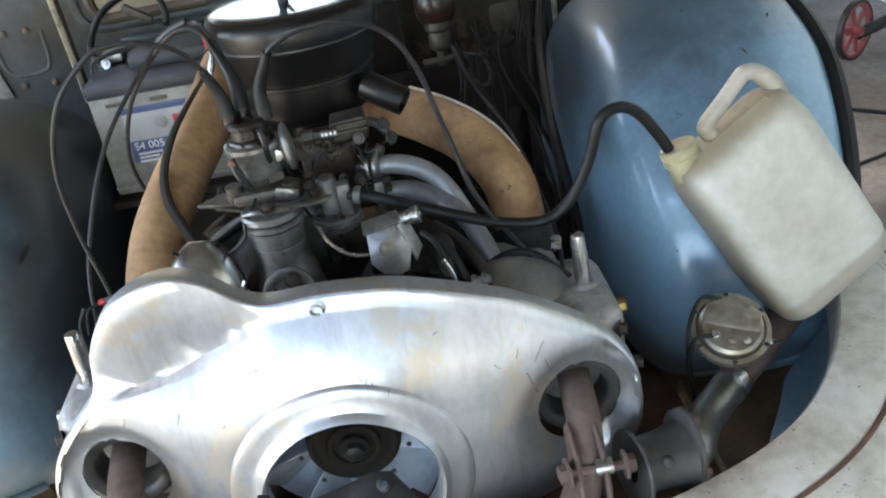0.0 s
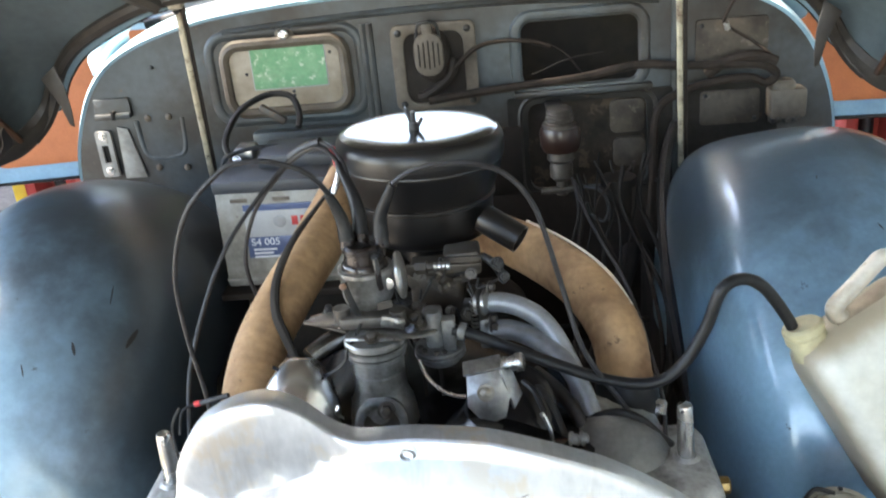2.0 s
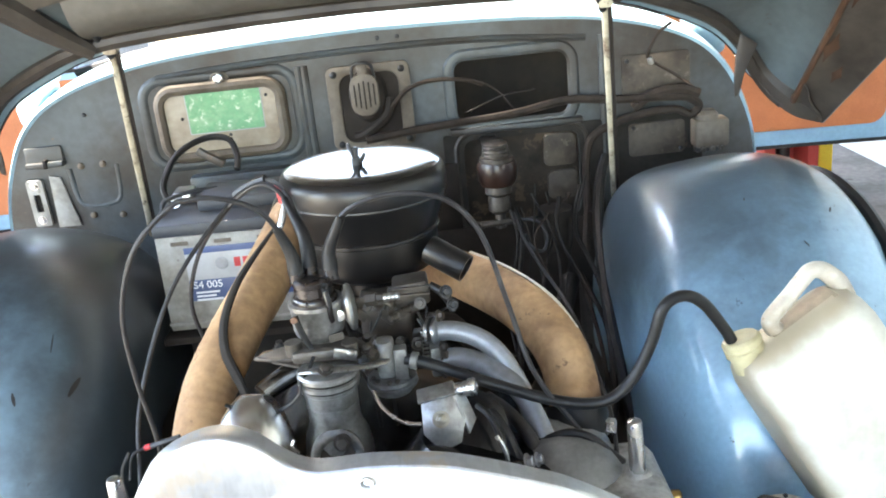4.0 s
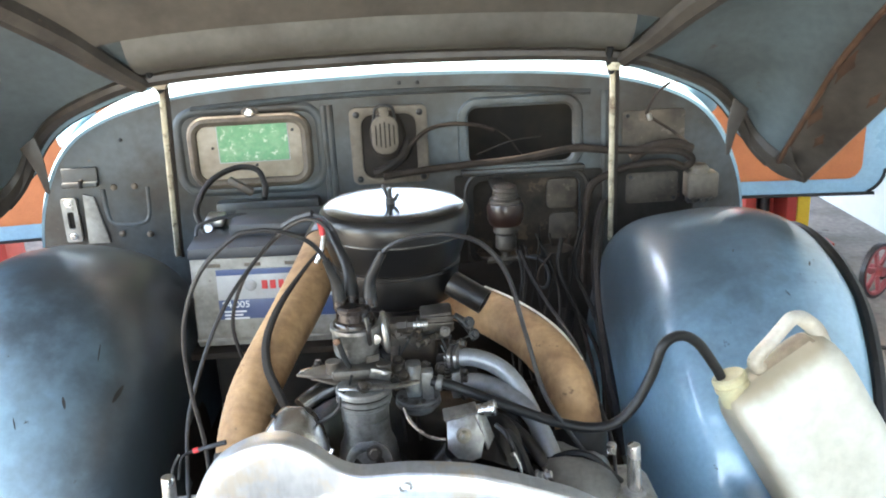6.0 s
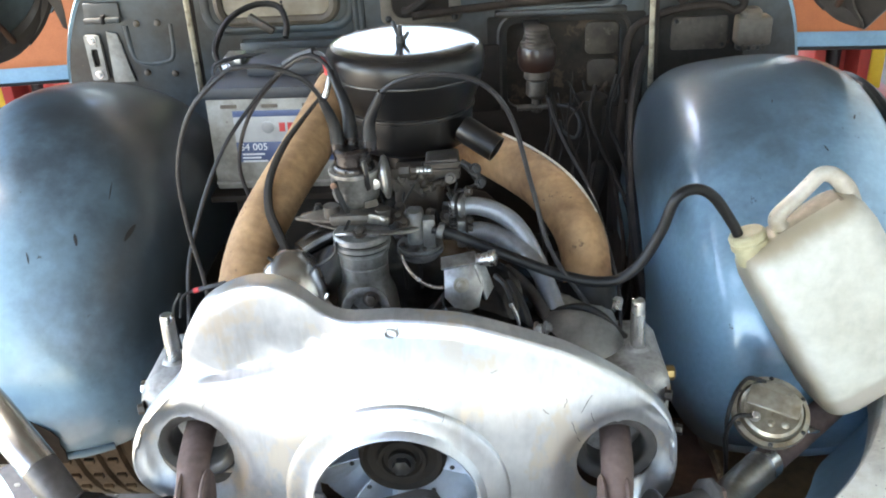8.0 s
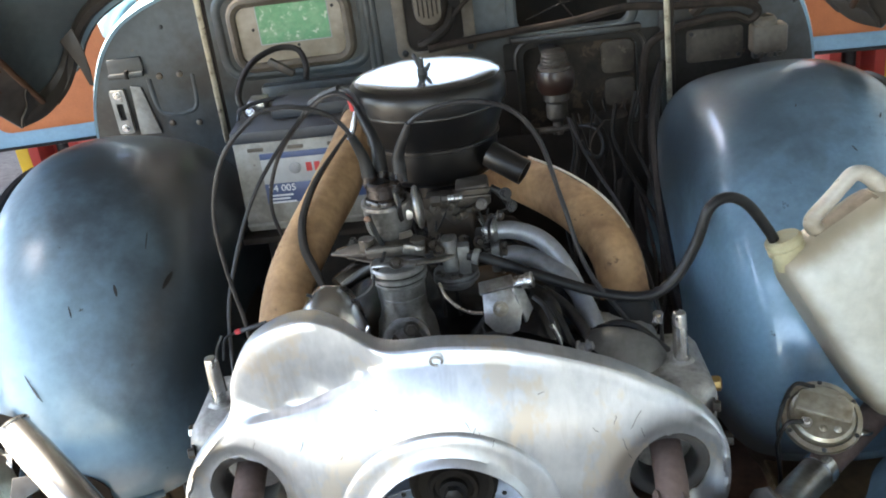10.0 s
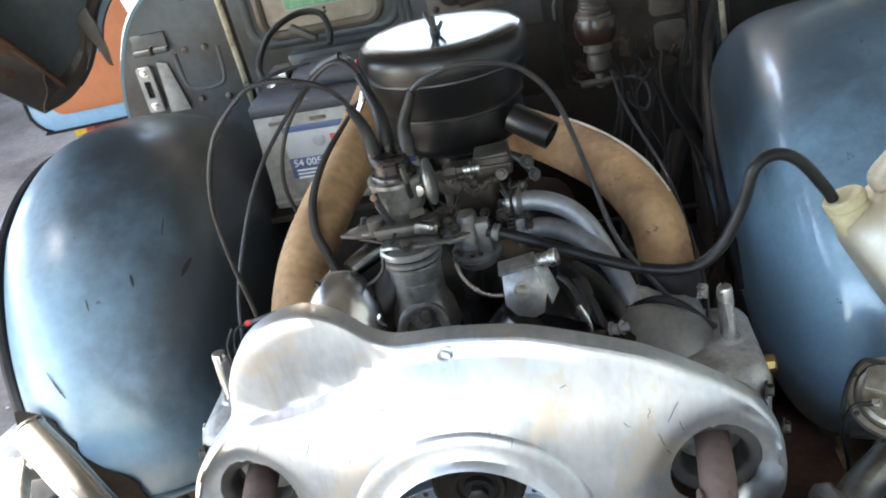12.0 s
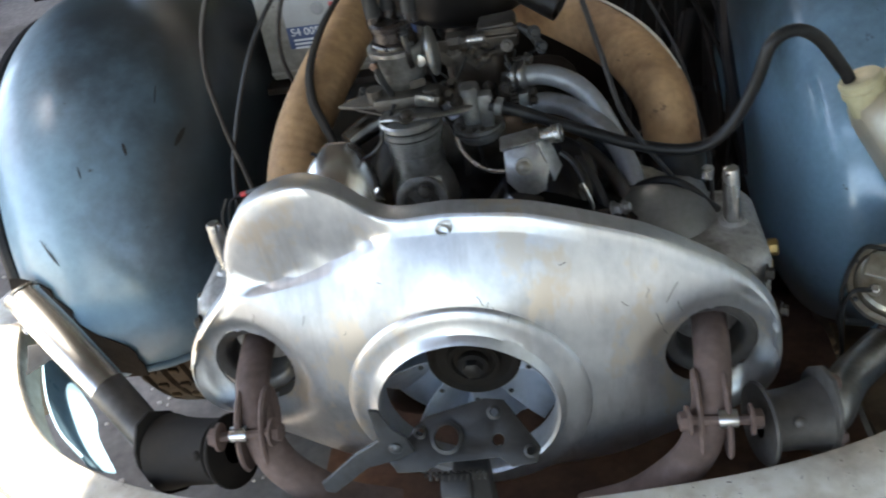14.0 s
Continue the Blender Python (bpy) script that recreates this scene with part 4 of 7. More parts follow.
# folded flanges along the lower edges of the wings
for side in (-1, 1):
    v0 = 0.5 + side * 0.5

    def flange(u, w, side=side, v0=v0):
        p = hood_at(0.9 * u, v0)
        wide = 0.075 * (0.55 + 0.9 * min(1.0, u * 3.0))
        return p + Vector((-side * wide * w, 0.02 * w, 0.035 * w * (1 - 0.5 * u) + 0.010 * math.sin(w * math.pi)))
    fl = part("wing_flange", thick(surf(flange, 24, 5), 0.002), "hood_flange", hood, "folded wing flange with brown rust along its edge")
    part("flange_edge", tube([flange(u / 10, 1.0) for u in range(11)], 0.0050, 8, 3), "rust_dark", fl, "rusty folded bead along the flange")
    for u0, w0, du, dw in ((0.16, 0.86, 0.05, 0.20), (0.30, 0.90, 0.06, 0.16), (0.42, 0.30, 0.05, 0.10), (0.24, 0.22, 0.03, 0.08), (0.10, 0.45, 0.03, 0.14)):
        part("rust_patch", surf(lambda u, v: flange(u0 + du * (u - 0.5) * (0.5 + math.sin(math.pi * v)), w0 + dw * (v - 0.5) * (0.5 + math.sin(math.pi * u))) + Vector((0, -0.003, -0.004)), 6, 6), "rust_dark", fl, "scab of brown rust")
    part("outer_edge", tube([flange(u / 10, 0.0) for u in range(11)], 0.002, 6, 3), "hood_inner", fl)
    # crumpled corner where rim and flange meet
    c0, c1, c2 = hood_at(0.0, v0), hood_at(0.0, 0.5 + side * 0.43), flange(0.06, 1.0)
    part("corner_gusset", thick(surf(lambda u, v: c0.lerp(c1, u) * (1 - v) + c0.lerp(c2, u) * v + Vector((0, -0.012, 0.002)) * math.sin(u * 9) * 0.5, 8, 6), 0.003), "hood_flange", hood)
    # hanging tongue at the bend of the rear rim
    part("rim_tongue", prism([(side * x, z) for x, z in ((0.600, 1.004), (0.628, 0.984), (0.617, 0.962), (0.607, 0.938), (0.599, 0.906), (0.592, 0.902), (0.590, 0.93), (0.592, 0.965))], 0.004, upright(0, 1.512, 0), 0.0015), "hood_flange", hood, "curved tongue of bent sheet metal")
    chan = [hood_at(0.0, 0.5 + side * q) + Vector((0, -0.006, 0.008)) for q in (0.30, 0.36, 0.41, 0.455, 0.495)]
    part("corner_channel", tube(chan, [0.010, 0.016, 0.021, 0.022, 0.012], 8, 5, flat=0.7), "hood_flange", hood, "crumpled brown channel at the wing corner")

    # light blue skin that shows below the rim, with its thin rubber edge
    def skin(u, w, side=side):
        q = 0.112 + 0.25 * u
        return hood_at(0.0, 0.5 + side * q) + Vector((0, 0.004 + 0.03 * w, -0.006 - 0.017 * w * math.sin(math.pi * min(1.0, 0.25 + 0.75 * u)) ** 0.7))
    sk = part("rear_skin", thick(surf(skin, 20, 4), 0.0015), "body_paint", hood, "light blue outer skin turned under the rim")
    part("edge_rubber", tube([skin(u / 12, 1.0) for u in range(13)], 0.0028, 6, 3), "rubber", sk)

# feet of the windscreen pillars
for side in (-1, 1):
    foot = lathe([(0, -1), (0.5, -0.87), (0.87, -0.5), (1, 0), (0.87, 0.5), (0.5, 0.87), (0, 1)], 24, Matrix.Translation((side * 0.638, 1.815, 0.978)) @ Matrix.Rotation(radians(side * -28), 4, "Y") @ Matrix.Diagonal((0.034, 0.05, 0.062, 1)))
    pl = part("pillar_foot", foot, "body_paint", car, "rounded foot of the windscreen pillar")
    part("pillar", tube([(side * 0.625, 1.82, 1.0), (side * 0.60, 1.87, 1.06), (side * 0.565, 1.99, 1.22), (side * 0.525, 2.13, 1.38)], [0.022, 0.019, 0.016, 0.015], 12, 5), "body_paint", car, "light blue windscreen pillar")

# open front doors
for side in (1, -1):
    m = Matrix.Translation((side * 1.20, 2.9, 0.66)) @ Matrix.Rotation(radians(side * -6), 4, "Z") @ FRONT
    door = part("door", prism(round_rect(0.92, 0.50, 0.09, 6), 0.05, m @ Matrix.Translation((0, 0, -0.05)), 0.012), "door_blue", car, "open door, light blue paint")
    part("door_card", prism(round_rect(0.76, 0.40, 0.05, 6), 0.008, m @ Matrix.Translation((-0.01 * side, 0.015, 0.001)), 0.003), "orange_card", door, "orange trim card")
    part("trim_screw", rivet((side * 1.30, 2.888, 0.50), (0, -1, 0), 0.009), "bright_metal", door)
    part("rubber_seal", tube([m @ Vector((x, y, 0.002)) for x, y in round_rect(0.90, 0.48, 0.085, 6)], 0.006, 6, 2), "rubber", door)

# trim of the wall behind: posts of a car lift beside the car
def lift_post(x, y, label):
    po = thing("lift_post", label, "car lift", (x, y, GROUND), group="posts of the car lift")
    part("column", prism([(-0.10, -0.08), (0.10, -0.08), (0.10, 0.08), (0.06, 0.08), (0.06, -0.04), (-0.06, -0.04), (-0.06, 0.08), (-0.10, 0.08)], 2.4, Matrix.Translation((x, y, GROUND + 0.02)) @ Matrix.Rotation(math.pi, 4, "Z"), 0.004), "red_paint", po)
    part("base_plate", rbox(0.42, 0.36, 0.02, 0.004, Matrix.Translation((x, y, GROUND + 0.01))), "red_paint", po)
    part("guide_strip", rbox(0.05, 0.02, 2.2, 0.004, Matrix.Translation((x + 0.135 * (1 if x > 0 else -1), y - 0.05, GROUND + 1.13))), "yellow_paint", po, "yellow edge strip")
    part("screw_spindle", tube([(x, y, GROUND + 0.03), (x, y, GROUND + 1.2), (x, y, GROUND + 2.3)], 0.025, 10, 2), "dark_metal", po)
    return po


lift_post(1.40, 3.25, "red steel car lift post with a yellow edge strip")
lift_post(-1.56, 3.25, "red steel car lift post on a base plate")

# ---------------------------------------------------------------- on the firewall
access = thing("access_panel", "tan access panel with a worn green sticker on the firewall", "panel", (-0.27, FW - 0.01, 0.92))
part("panel_frame", border(0.195, 0.10, 0.018, 0.022, 0.013, -0.274, 0.920, FW - 0.006), "rim_brown", access)
part("panel_face", prism(round_rect(0.20, 0.106, 0.018, 5), 0.006, upright(-0.274, FW - 0.004, 0.920), 0.002), "cream_panel", access)
part("sticker", prism(round_rect(0.133, 0.071, 0.002, 2), 0.0012, upright(-0.2665, FW - 0.011, 0.937)), "green_sticker", access, "faded green sticker")
part("sticker_border", prism(round_rect(0.137, 0.075, 0.002, 2), 0.0010, upright(-0.2665, FW - 0.0102, 0.937)), "label_white", access, "pale paper edge of the sticker")
part("knob", lathe([(0.011, 0), (0.011, 0.004), (0.008, 0.008), (0.004, 0.009), (0.004, 0.006), (0, 0.006)], 20, aim((-0.268, FW - 0.008, 0.9945), (0, -1, 0))), "bright_metal", access, "white-metal fixing knob")
part("tab", prism(round_rect(0.034, 0.03, 0.012, 4), 0.006, upright(-0.268, FW - 0.001, 0.990), 0.002), "rim_brown", access)
for x, z in ((-0.264, 0.893), (-0.264, 0.886), (-0.345, 0.93), (-0.19, 0.958)):
    part("screw", rivet((x, FW - 0.010, z), (0, -1, 0), 0.003), "dark_metal", access)

vent = thing("ventilator_motor", "dusty ventilator motor in a tan square frame on the firewall", "motor", (0.0, FW - 0.01, 0.92))
part("square_frame", prism(round_rect(0.150, 0.152, 0.014, 5), 0.008, upright(-0.005, FW - 0.002, 0.917), 0.002, round_rect(0.106, 0.125, 0.022, 5, 0.0, -0.002)), "rim_brown", vent)
part("recess", prism(round_rect(0.112, 0.13, 0.02, 5), 0.003, upright(-0.005, FW - 0.003, 0.915)), "dusty_dark", vent)
part("housing", lathe([(0.0, 0.034), (0.018, 0.034), (0.028, 0.03), (0.034, 0.02), (0.036, 0.0)], 28, Matrix.Translation((-0.008, FW - 0.006, 0.938)) @ FRONT @ Matrix.Diagonal((0.95, 1.35, 1, 1))), "dusty_dark", vent)
cap = part("cap", prism([(x, z) for x, z in round_rect(0.050, 0.074, 0.022, 6)], 0.008, upright(-0.012, FW - 0.038, 0.944), 0.003), "rim_brown", vent)
for k in range(-2, 3):
    part("cap_slot", rbox(0.0028, 0.003, 0.05 - 0.006 * abs(k), 0.001, Matrix.Translation((-0.012 + 0.0085 * k, FW - 0.0465, 0.944))), "dusty_dark", cap)
part("clip", rbox(0.018, 0.012, 0.02, 0.004, Matrix.Translation((-0.012, FW - 0.04, 0.988))), "rim_brown", vent)
part("clip_wire", tube([(-0.032, FW - 0.036, 0.97), (-0.028, FW - 0.04, 0.994), (-0.012, FW - 0.044, 1.0), (0.004, FW - 0.04, 0.994), (0.008, FW - 0.036, 0.97)], 0.003, 6, 4), "dark_metal", vent)
for x, z in ((-0.066, 0.979), (0.056, 0.979), (0.058, 0.852), (-0.066, 0.852)):
    part("screw", rivet((x, FW - 0.010, z), (0, -1, 0), 0.0065), "dark_metal", vent)
part("side_lever", tube([(0.03, FW - 0.02, 0.93), (0.02, FW - 0.03, 0.90), (-0.02, FW - 0.03, 0.872), (-0.036, FW - 0.025, 0.868)], 0.009, 8, 5), "dusty_dark", vent)

# wiring along the firewall
loom = thing("wiring_loom", "dusty cloth-wrapped wiring loom strung along the firewall", "cable", (0.3, FW - 0.03, 0.86))
part("main_loom", tube([(-0.02, FW - 0.04, 0.862), (0.06, FW - 0.03, 0.868), (0.15, FW - 0.02, 0.872), (0.25, FW - 0.02, 0.878), (0.35, FW - 0.025, 0.893), (0.43, FW - 0.03, 0.886), (0.52, FW - 0.035, 0.882), (0.565, FW - 0.035, 0.876), (0.585, FW - 0.035, 0.86), (0.57, FW - 0.03, 0.845), (0.54, FW - 0.03, 0.857), (0.48, FW - 0.03, 0.854), (0.43, FW - 0.03, 0.842), (0.385, FW - 0.04, 0.82), (0.372, FW - 0.05, 0.77), (0.37, FW - 0.06, 0.70), (0.36, FW - 0.08, 0.62)], 0.0075, 8, 5), "loom_brown", loom)
part("upper_wire", tube([(0.03, FW - 0.03, 0.915), (0.07, FW - 0.02, 0.945), (0.12, FW - 0.012, 0.952), (0.17, FW - 0.006, 0.945), (0.20, FW + 0.02, 0.93)], 0.004, 6, 5), "loom_brown", loom)
part("branch", tube([(0.47, FW - 0.02, 0.865), (0.50, FW - 0.03, 0.888), (0.55, FW - 0.03, 0.893), (0.585, FW - 0.03, 0.88)], 0.010, 8, 5), "loom_brown", loom)
part("hanging_wire", tube([(0.54, FW - 0.02, 1.01), (0.51, FW - 0.04, 0.995), (0.495, FW - 0.03, 0.96), (0.505, FW - 0.02, 0.945), (0.55, FW - 0.01, 0.915), (0.58, FW - 0.02, 0.89)], 0.0028, 6, 5), "loom_brown", loom)
part("wire_tip", lathe([(0, 0), (0.005, 0.002), (0.005, 0.014), (0, 0.016)], 10, aim((0.502, FW - 0.028, 0.94), (-0.3, 0, 1))), "battery_case", loom)

for nm, w, h, x, z, mat, lab in (("cover_plate", 0.125, 0.085, 0.515, 0.915, "tan_grime", "brown fibre cover plate on the firewall"),
                                 ("lower_plate", 0.105, 0.062, 0.515, 0.800, "tan_grime", "rust-stained brown cover plate screwed to the firewall")):
    t = thing(nm, lab, "plate", (x, FW, z))
    part("sheet", prism(round_rect(w, h, 0.008, 4), 0.005, upright(x, FW - 0.001, z), 0.0015), mat, t)
    for sx, sz in ((-1, 1), (1, -1)):
        part("screw", rivet((x + sx * w * 0.42, FW - 0.006, z + sz * h * 0.38), (0, -1, 0), 0.004), "dark_metal", t)

relay = thing("relay_box", "small beige regulator box with a rusty cap on the firewall", "relay", (0.605, FW - 0.03, 0.80))
part("case", rbox(0.062, 0.042, 0.052, 0.006, Matrix.Translation((0.606, FW - 0.028, 0.808))), "rim_brown", relay)
part("top_cap", lathe([(0.020, 0), (0.02, 0.01), (0.014, 0.016), (0, 0.017)], 16, Matrix.Translation((0.60, FW - 0.03, 0.833))), "rim_brown", relay)
part("bracket", rbox(0.05, 0.02, 0.012, 0.002, Matrix.Translation((0.606, FW - 0.02, 0.776))), "dark_metal", relay)
for k in range(3):
    part("terminal", hexbolt((0.588 + 0.017 * k, FW - 0.048, 0.781), (0, -1, 0), 0.004, 0.005), "dull_cast", relay)

latch = thing("hinge_bracket", "pale grey slotted bracket bolted to the firewall edge", "bracket", (-0.63, FW, 0.80))
part("slotted_plate", plate(round_rect(0.030, 0.088, 0.004, 3), [round_rect(0.013, 0.034, 0.002, 2)], 0.008, upright(-0.636, FW - 0.002, 0.803)), "battery_case", latch)
part("slot_back", rbox(0.016, 0.004, 0.038, 0.001, Matrix.Translation((-0.636, FW - 0.003, 0.803))), "void_black", latch)
for z in (0.837, 0.771):
    part("bolt", hexbolt((-0.636, FW - 0.010, z), (0, -1, 0), 0.0055, 0.007), "bright_metal", latch)
# pale triangle is a sun patch on the firewall, built as a sheet
part("side_sheet", prism([(-0.02, -0.05), (0.022, -0.05), (0.004, 0.045), (-0.016, 0.05)], 0.004, upright(-0.592, FW - 0.001, 0.802), 0.001), "battery_case", latch)
hinge = thing("catch_plate", "blue-grey catch plate on the firewall", "bracket", (-0.61, FW, 0.888))
part("sheet", prism(round_rect(0.068, 0.036, 0.003, 2), 0.006, upright(-0.607, FW - 0.001, 0.888), 0.0015), "bay_paint", hinge)
part("fold", rbox(0.068, 0.014, 0.010, 0.002, Matrix.Translation((-0.607, FW - 0.010, 0.874))), "bay_paint", hinge)
part("pin", rbox(0.006, 0.012, 0.016, 0.001, Matrix.Translation((-0.604, FW - 0.014, 0.876))), "void_black", hinge)
for k, (x, z) in enumerate(((-0.547, 0.863), (-0.507, 0.863), (-0.545, 0.768), (-0.491, 0.764), (0.30, 1.005), (-0.52, 0.955), (0.02, 1.035), (0.055, 1.034))):
    tagged(part("firewall_bolt", rivet((x, FW - 0.001, z), (0, -1, 0), 0.0065 if k < 4 else 0.004), "rim_brown" if k < 4 else "dark_metal", firewall), group="bolts in the firewall")

# fuel filter with its amber bowl
ff = thing("fuel_filter", "fuel filter with an amber glass bowl and metal caps", "filter", (0.20, 1.545, 0.70))
part("top_cap", lathe([(0, 0.864), (0.016, 0.864), (0.021, 0.861), (0.0205, 0.857), (0.022, 0.855), (0.0215, 0.851), (0.023, 0.849), (0.0225, 0.845), (0.024, 0.843), (0.0235, 0.840), (0.029, 0.837), (0.029, 0.83), (0, 0.83)], 28, Matrix.Translation((0.20, 1.545, 0))), "dull_cast", ff, "ribbed metal cap")
part("bowl", lathe([(0, 0.831), (0.031, 0.831), (0.034, 0.822), (0.033, 0.80), (0.028, 0.79), (0, 0.79)], 24, Matrix.Translation((0.20, 1.545, 0))), "amber", ff, "amber glass bowl")
part("lower_cap", lathe([(0, 0.791), (0.022, 0.791), (0.023, 0.776), (0.017, 0.77), (0.019, 0.764), (0.019, 0.745), (0.012, 0.738), (0, 0.738)], 24, Matrix.Translation((0.20, 1.545, 0))), "dull_cast", ff)
part("drain_valve", merged(lathe([(0, 0), (0.009, 0), (0.009, 0.03), (0, 0.03)], 10, Matrix.Translation((0.20, 1.545, 0.712))), tube([(0.165, 1.54, 0.722), (0.20, 1.54, 0.722), (0.235, 1.54, 0.725)], 0.006, 8, 2)), "dull_cast", ff)
part("mounting_bracket", rbox(0.03, 0.14, 0.008, 0.003, Matrix.Translation((0.20, 1.63, 0.835))), "dark_metal", ff)
part("fuel_pipe", tube([(0.235, 1.54, 0.725), (0.262, 1.52, 0.722), (0.272, 1.50, 0.70), (0.262, 1.49, 0.68), (0.242, 1.50, 0.69), (0.236, 1.50, 0.71)], 0.003, 6, 6), "dark_metal", ff)

# tangle of pipes and wires low on the driver's side
tangle = thing("pipe_tangle", "tangle of dirty brake pipes and wires below the firewall", "pipes", (0.30, 1.5, 0.6))
rng = random.Random(11)
for k in range(13):
    x0, x1 = 0.215 + 0.012 * k + rng.uniform(-0.01, 0.01), 0.20 + 0.016 * k + rng.uniform(-0.03, 0.03)
    y0, y1 = 1.60 - rng.uniform(0, 0.10), 1.40 - rng.uniform(0, 0.15)
    pts = [(x0, y0, 0.79 - rng.uniform(0, 0.07)), (x0 + rng.uniform(-0.03, 0.03), y0 - 0.03, 0.70), ((x0 + x1) / 2 + rng.uniform(-0.03, 0.03), (y0 + y1) / 2, 0.60 + rng.uniform(-0.03, 0.05)), (x1, y1, 0.50), (x1 + rng.uniform(-0.03, 0.03), y1, 0.40)]
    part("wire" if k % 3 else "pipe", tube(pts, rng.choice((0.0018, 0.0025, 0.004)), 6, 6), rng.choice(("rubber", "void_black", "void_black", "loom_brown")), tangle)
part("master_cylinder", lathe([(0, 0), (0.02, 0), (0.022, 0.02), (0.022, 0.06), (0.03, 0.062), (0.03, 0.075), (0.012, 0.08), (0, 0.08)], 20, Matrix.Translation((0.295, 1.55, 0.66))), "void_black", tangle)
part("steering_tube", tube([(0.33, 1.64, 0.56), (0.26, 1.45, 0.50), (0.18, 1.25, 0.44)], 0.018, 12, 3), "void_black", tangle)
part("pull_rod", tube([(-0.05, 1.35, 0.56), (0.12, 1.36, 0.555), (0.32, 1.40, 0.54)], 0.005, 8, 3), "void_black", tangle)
part("pull_rod", tube([(0.02, 1.30, 0.50), (0.2, 1.33, 0.49), (0.33, 1.35, 0.46)], 0.004, 8, 3), "dark_metal", tangle)
side_hose = thing("breather_hose", "black hose running along the bay side to the firewall", "hose", (0.38, 1.5, 0.6))
part("hose", tube([(0.355, 1.25, 0.47), (0.345, 1.36, 0.60), (0.36, 1.50, 0.70), (0.385, 1.60, 0.755), (0.41, 1.66, 0.785)], 0.010, 8, 6), "rubber", side_hose)

# ---------------------------------------------------------------- battery
bat = thing("car_battery", "white car battery with a dark dusty lid", "battery", (-0.22, 1.46, 0.655))
BT = Matrix.Translation((-0.22, 1.375, 0.655)) @ Matrix.Rotation(radians(2), 4, "Z") @ Matrix.Rotation(radians(1.5), 4, "Y")
BT = BT @ Matrix.Translation((0, 0.0875, 0))
case = part("case", rbox(0.242, 0.175, 0.155, 0.004, BT @ Matrix.Translation((0, 0, 0.0775))), "battery_case", bat)
part("lid", rbox(0.246, 0.178, 0.020, 0.004, BT @ Matrix.Translation((0, 0, 0.164))), "dark_plastic", bat, "dark blue-grey lid")
part("lid_block", rbox(0.165, 0.10, 0.022, 0.005, BT @ Matrix.Translation((0.02, 0.022, 0.183))), "dark_plastic", bat)
for x in (-0.085, -0.02, 0.045):
    part("case_notch", rbox(0.026, 0.004, 0.006, 0.001, BT @ Matrix.Translation((x, -0.0875, 0.143))), "rim_brown", case)
part("ledge", rbox(0.244, 0.178, 0.006, 0.002, BT @ Matrix.Translation((0, 0, 0.012))), "battery_case", case)
lab = part("label", rbox(0.196, 0.002, 0.088, 0.0005, BT @ Matrix.Translation((0.018, -0.0882, 0.092))), "label_white", bat, "white and blue printed label")
part("blue_band", rbox(0.196, 0.0016, 0.010, 0.0003, BT @ Matrix.Translation((0.018, -0.0894, 0.131))), "label_blue", lab)
part("blue_field", rbox(0.196, 0.0016, 0.034, 0.0003, BT @ Matrix.Translation((0.018, -0.0894, 0.066))), "label_blue", lab)
part("roundel", lathe([(0.010, 0), (0.010, 0.001), (0.007, 0.0015), (0, 0.0015)], 20, BT @ Matrix.Translation((-0.026, -0.0890, 0.1075)) @ FRONT), "grey_paint", lab)
for k, w in enumerate((0.012, 0.012, 0.011, 0.013, 0.011)):
    part("red_mark", rbox(w * 0.8, 0.0014, 0.015, 0.0005, BT @ Matrix.Translation((-0.003 + 0.0135 * k, -0.0895, 0.1075))), "label_red", lab)
words("S4 005", 0.0165, "print_white", BT @ Matrix.Translation((-0.052, -0.0903, 0.0745)) @ FRONT, lab)
for k, w in enumerate((0.036, 0.030, 0.04)):
    part("print_line", rbox(w, 0.0012, 0.003, 0.0003, BT @ Matrix.Translation((-0.072 + w / 2, -0.0904, 0.0625 - 0.006 * k))), "print_white", lab)
for k in range(4):
    part("print_mark", rbox(0.011, 0.0012, 0.008, 0.0003, BT @ Matrix.Translation((0.022 + 0.015 * k, -0.0904, 0.070))), "grey_paint", lab)
part("terminal_post", lathe([(0, 0), (0.009, 0), (0.008, 0.018), (0, 0.018)], 14, BT @ Matrix.Translation((-0.095, 0.05, 0.172))), "grey_paint", bat)
clamp = part("clamp", rbox(0.032, 0.05, 0.016, 0.004, BT @ Matrix.Translation((-0.095, 0.046, 0.184))), "cast_alu", bat)
part("clamp_bolt", hexbolt(BT @ Vector((-0.101, 0.0, 0.182)), (0, -1, 0.4), 0.005, 0.008), "bright_metal", clamp)
cable = thing("battery_cable", "black battery cable looped over the lid", "cable", (-0.3, 1.5, 0.83))
part("cable", tube([(-0.325, 1.46, 0.83), (-0.345, 1.50, 0.86), (-0.33, 1.56, 0.895), (-0.29, 1.60, 0.91), (-0.25, 1.60, 0.905), (-0.235, 1.58, 0.88), (-0.235, 1.56, 0.86)], 0.0055, 8, 6), "rubber", cable)
part("lug", rbox(0.05, 0.014, 0.014, 0.004, Matrix.Translation((-0.275, 1.56, 0.885)) @ Matrix.Rotation(radians(35), 4, "Y")), "hood_flange", cable)
part("earth_wire", tube([(-0.335, 1.43, 0.835), (-0.33, 1.44, 0.85), (-0.30, 1.47, 0.853), (-0.26, 1.5, 0.848)], 0.0035, 6, 5), "dark_plastic", cable)
tray = thing("battery_tray", "dirty steel battery tray in the bay", "tray", (-0.22, 1.46, 0.60))
part("pan", rbox(0.27, 0.21, 0.012, 0.003, Matrix.Translation((-0.22, 1.462, 0.646))), "dusty_dark", tray)
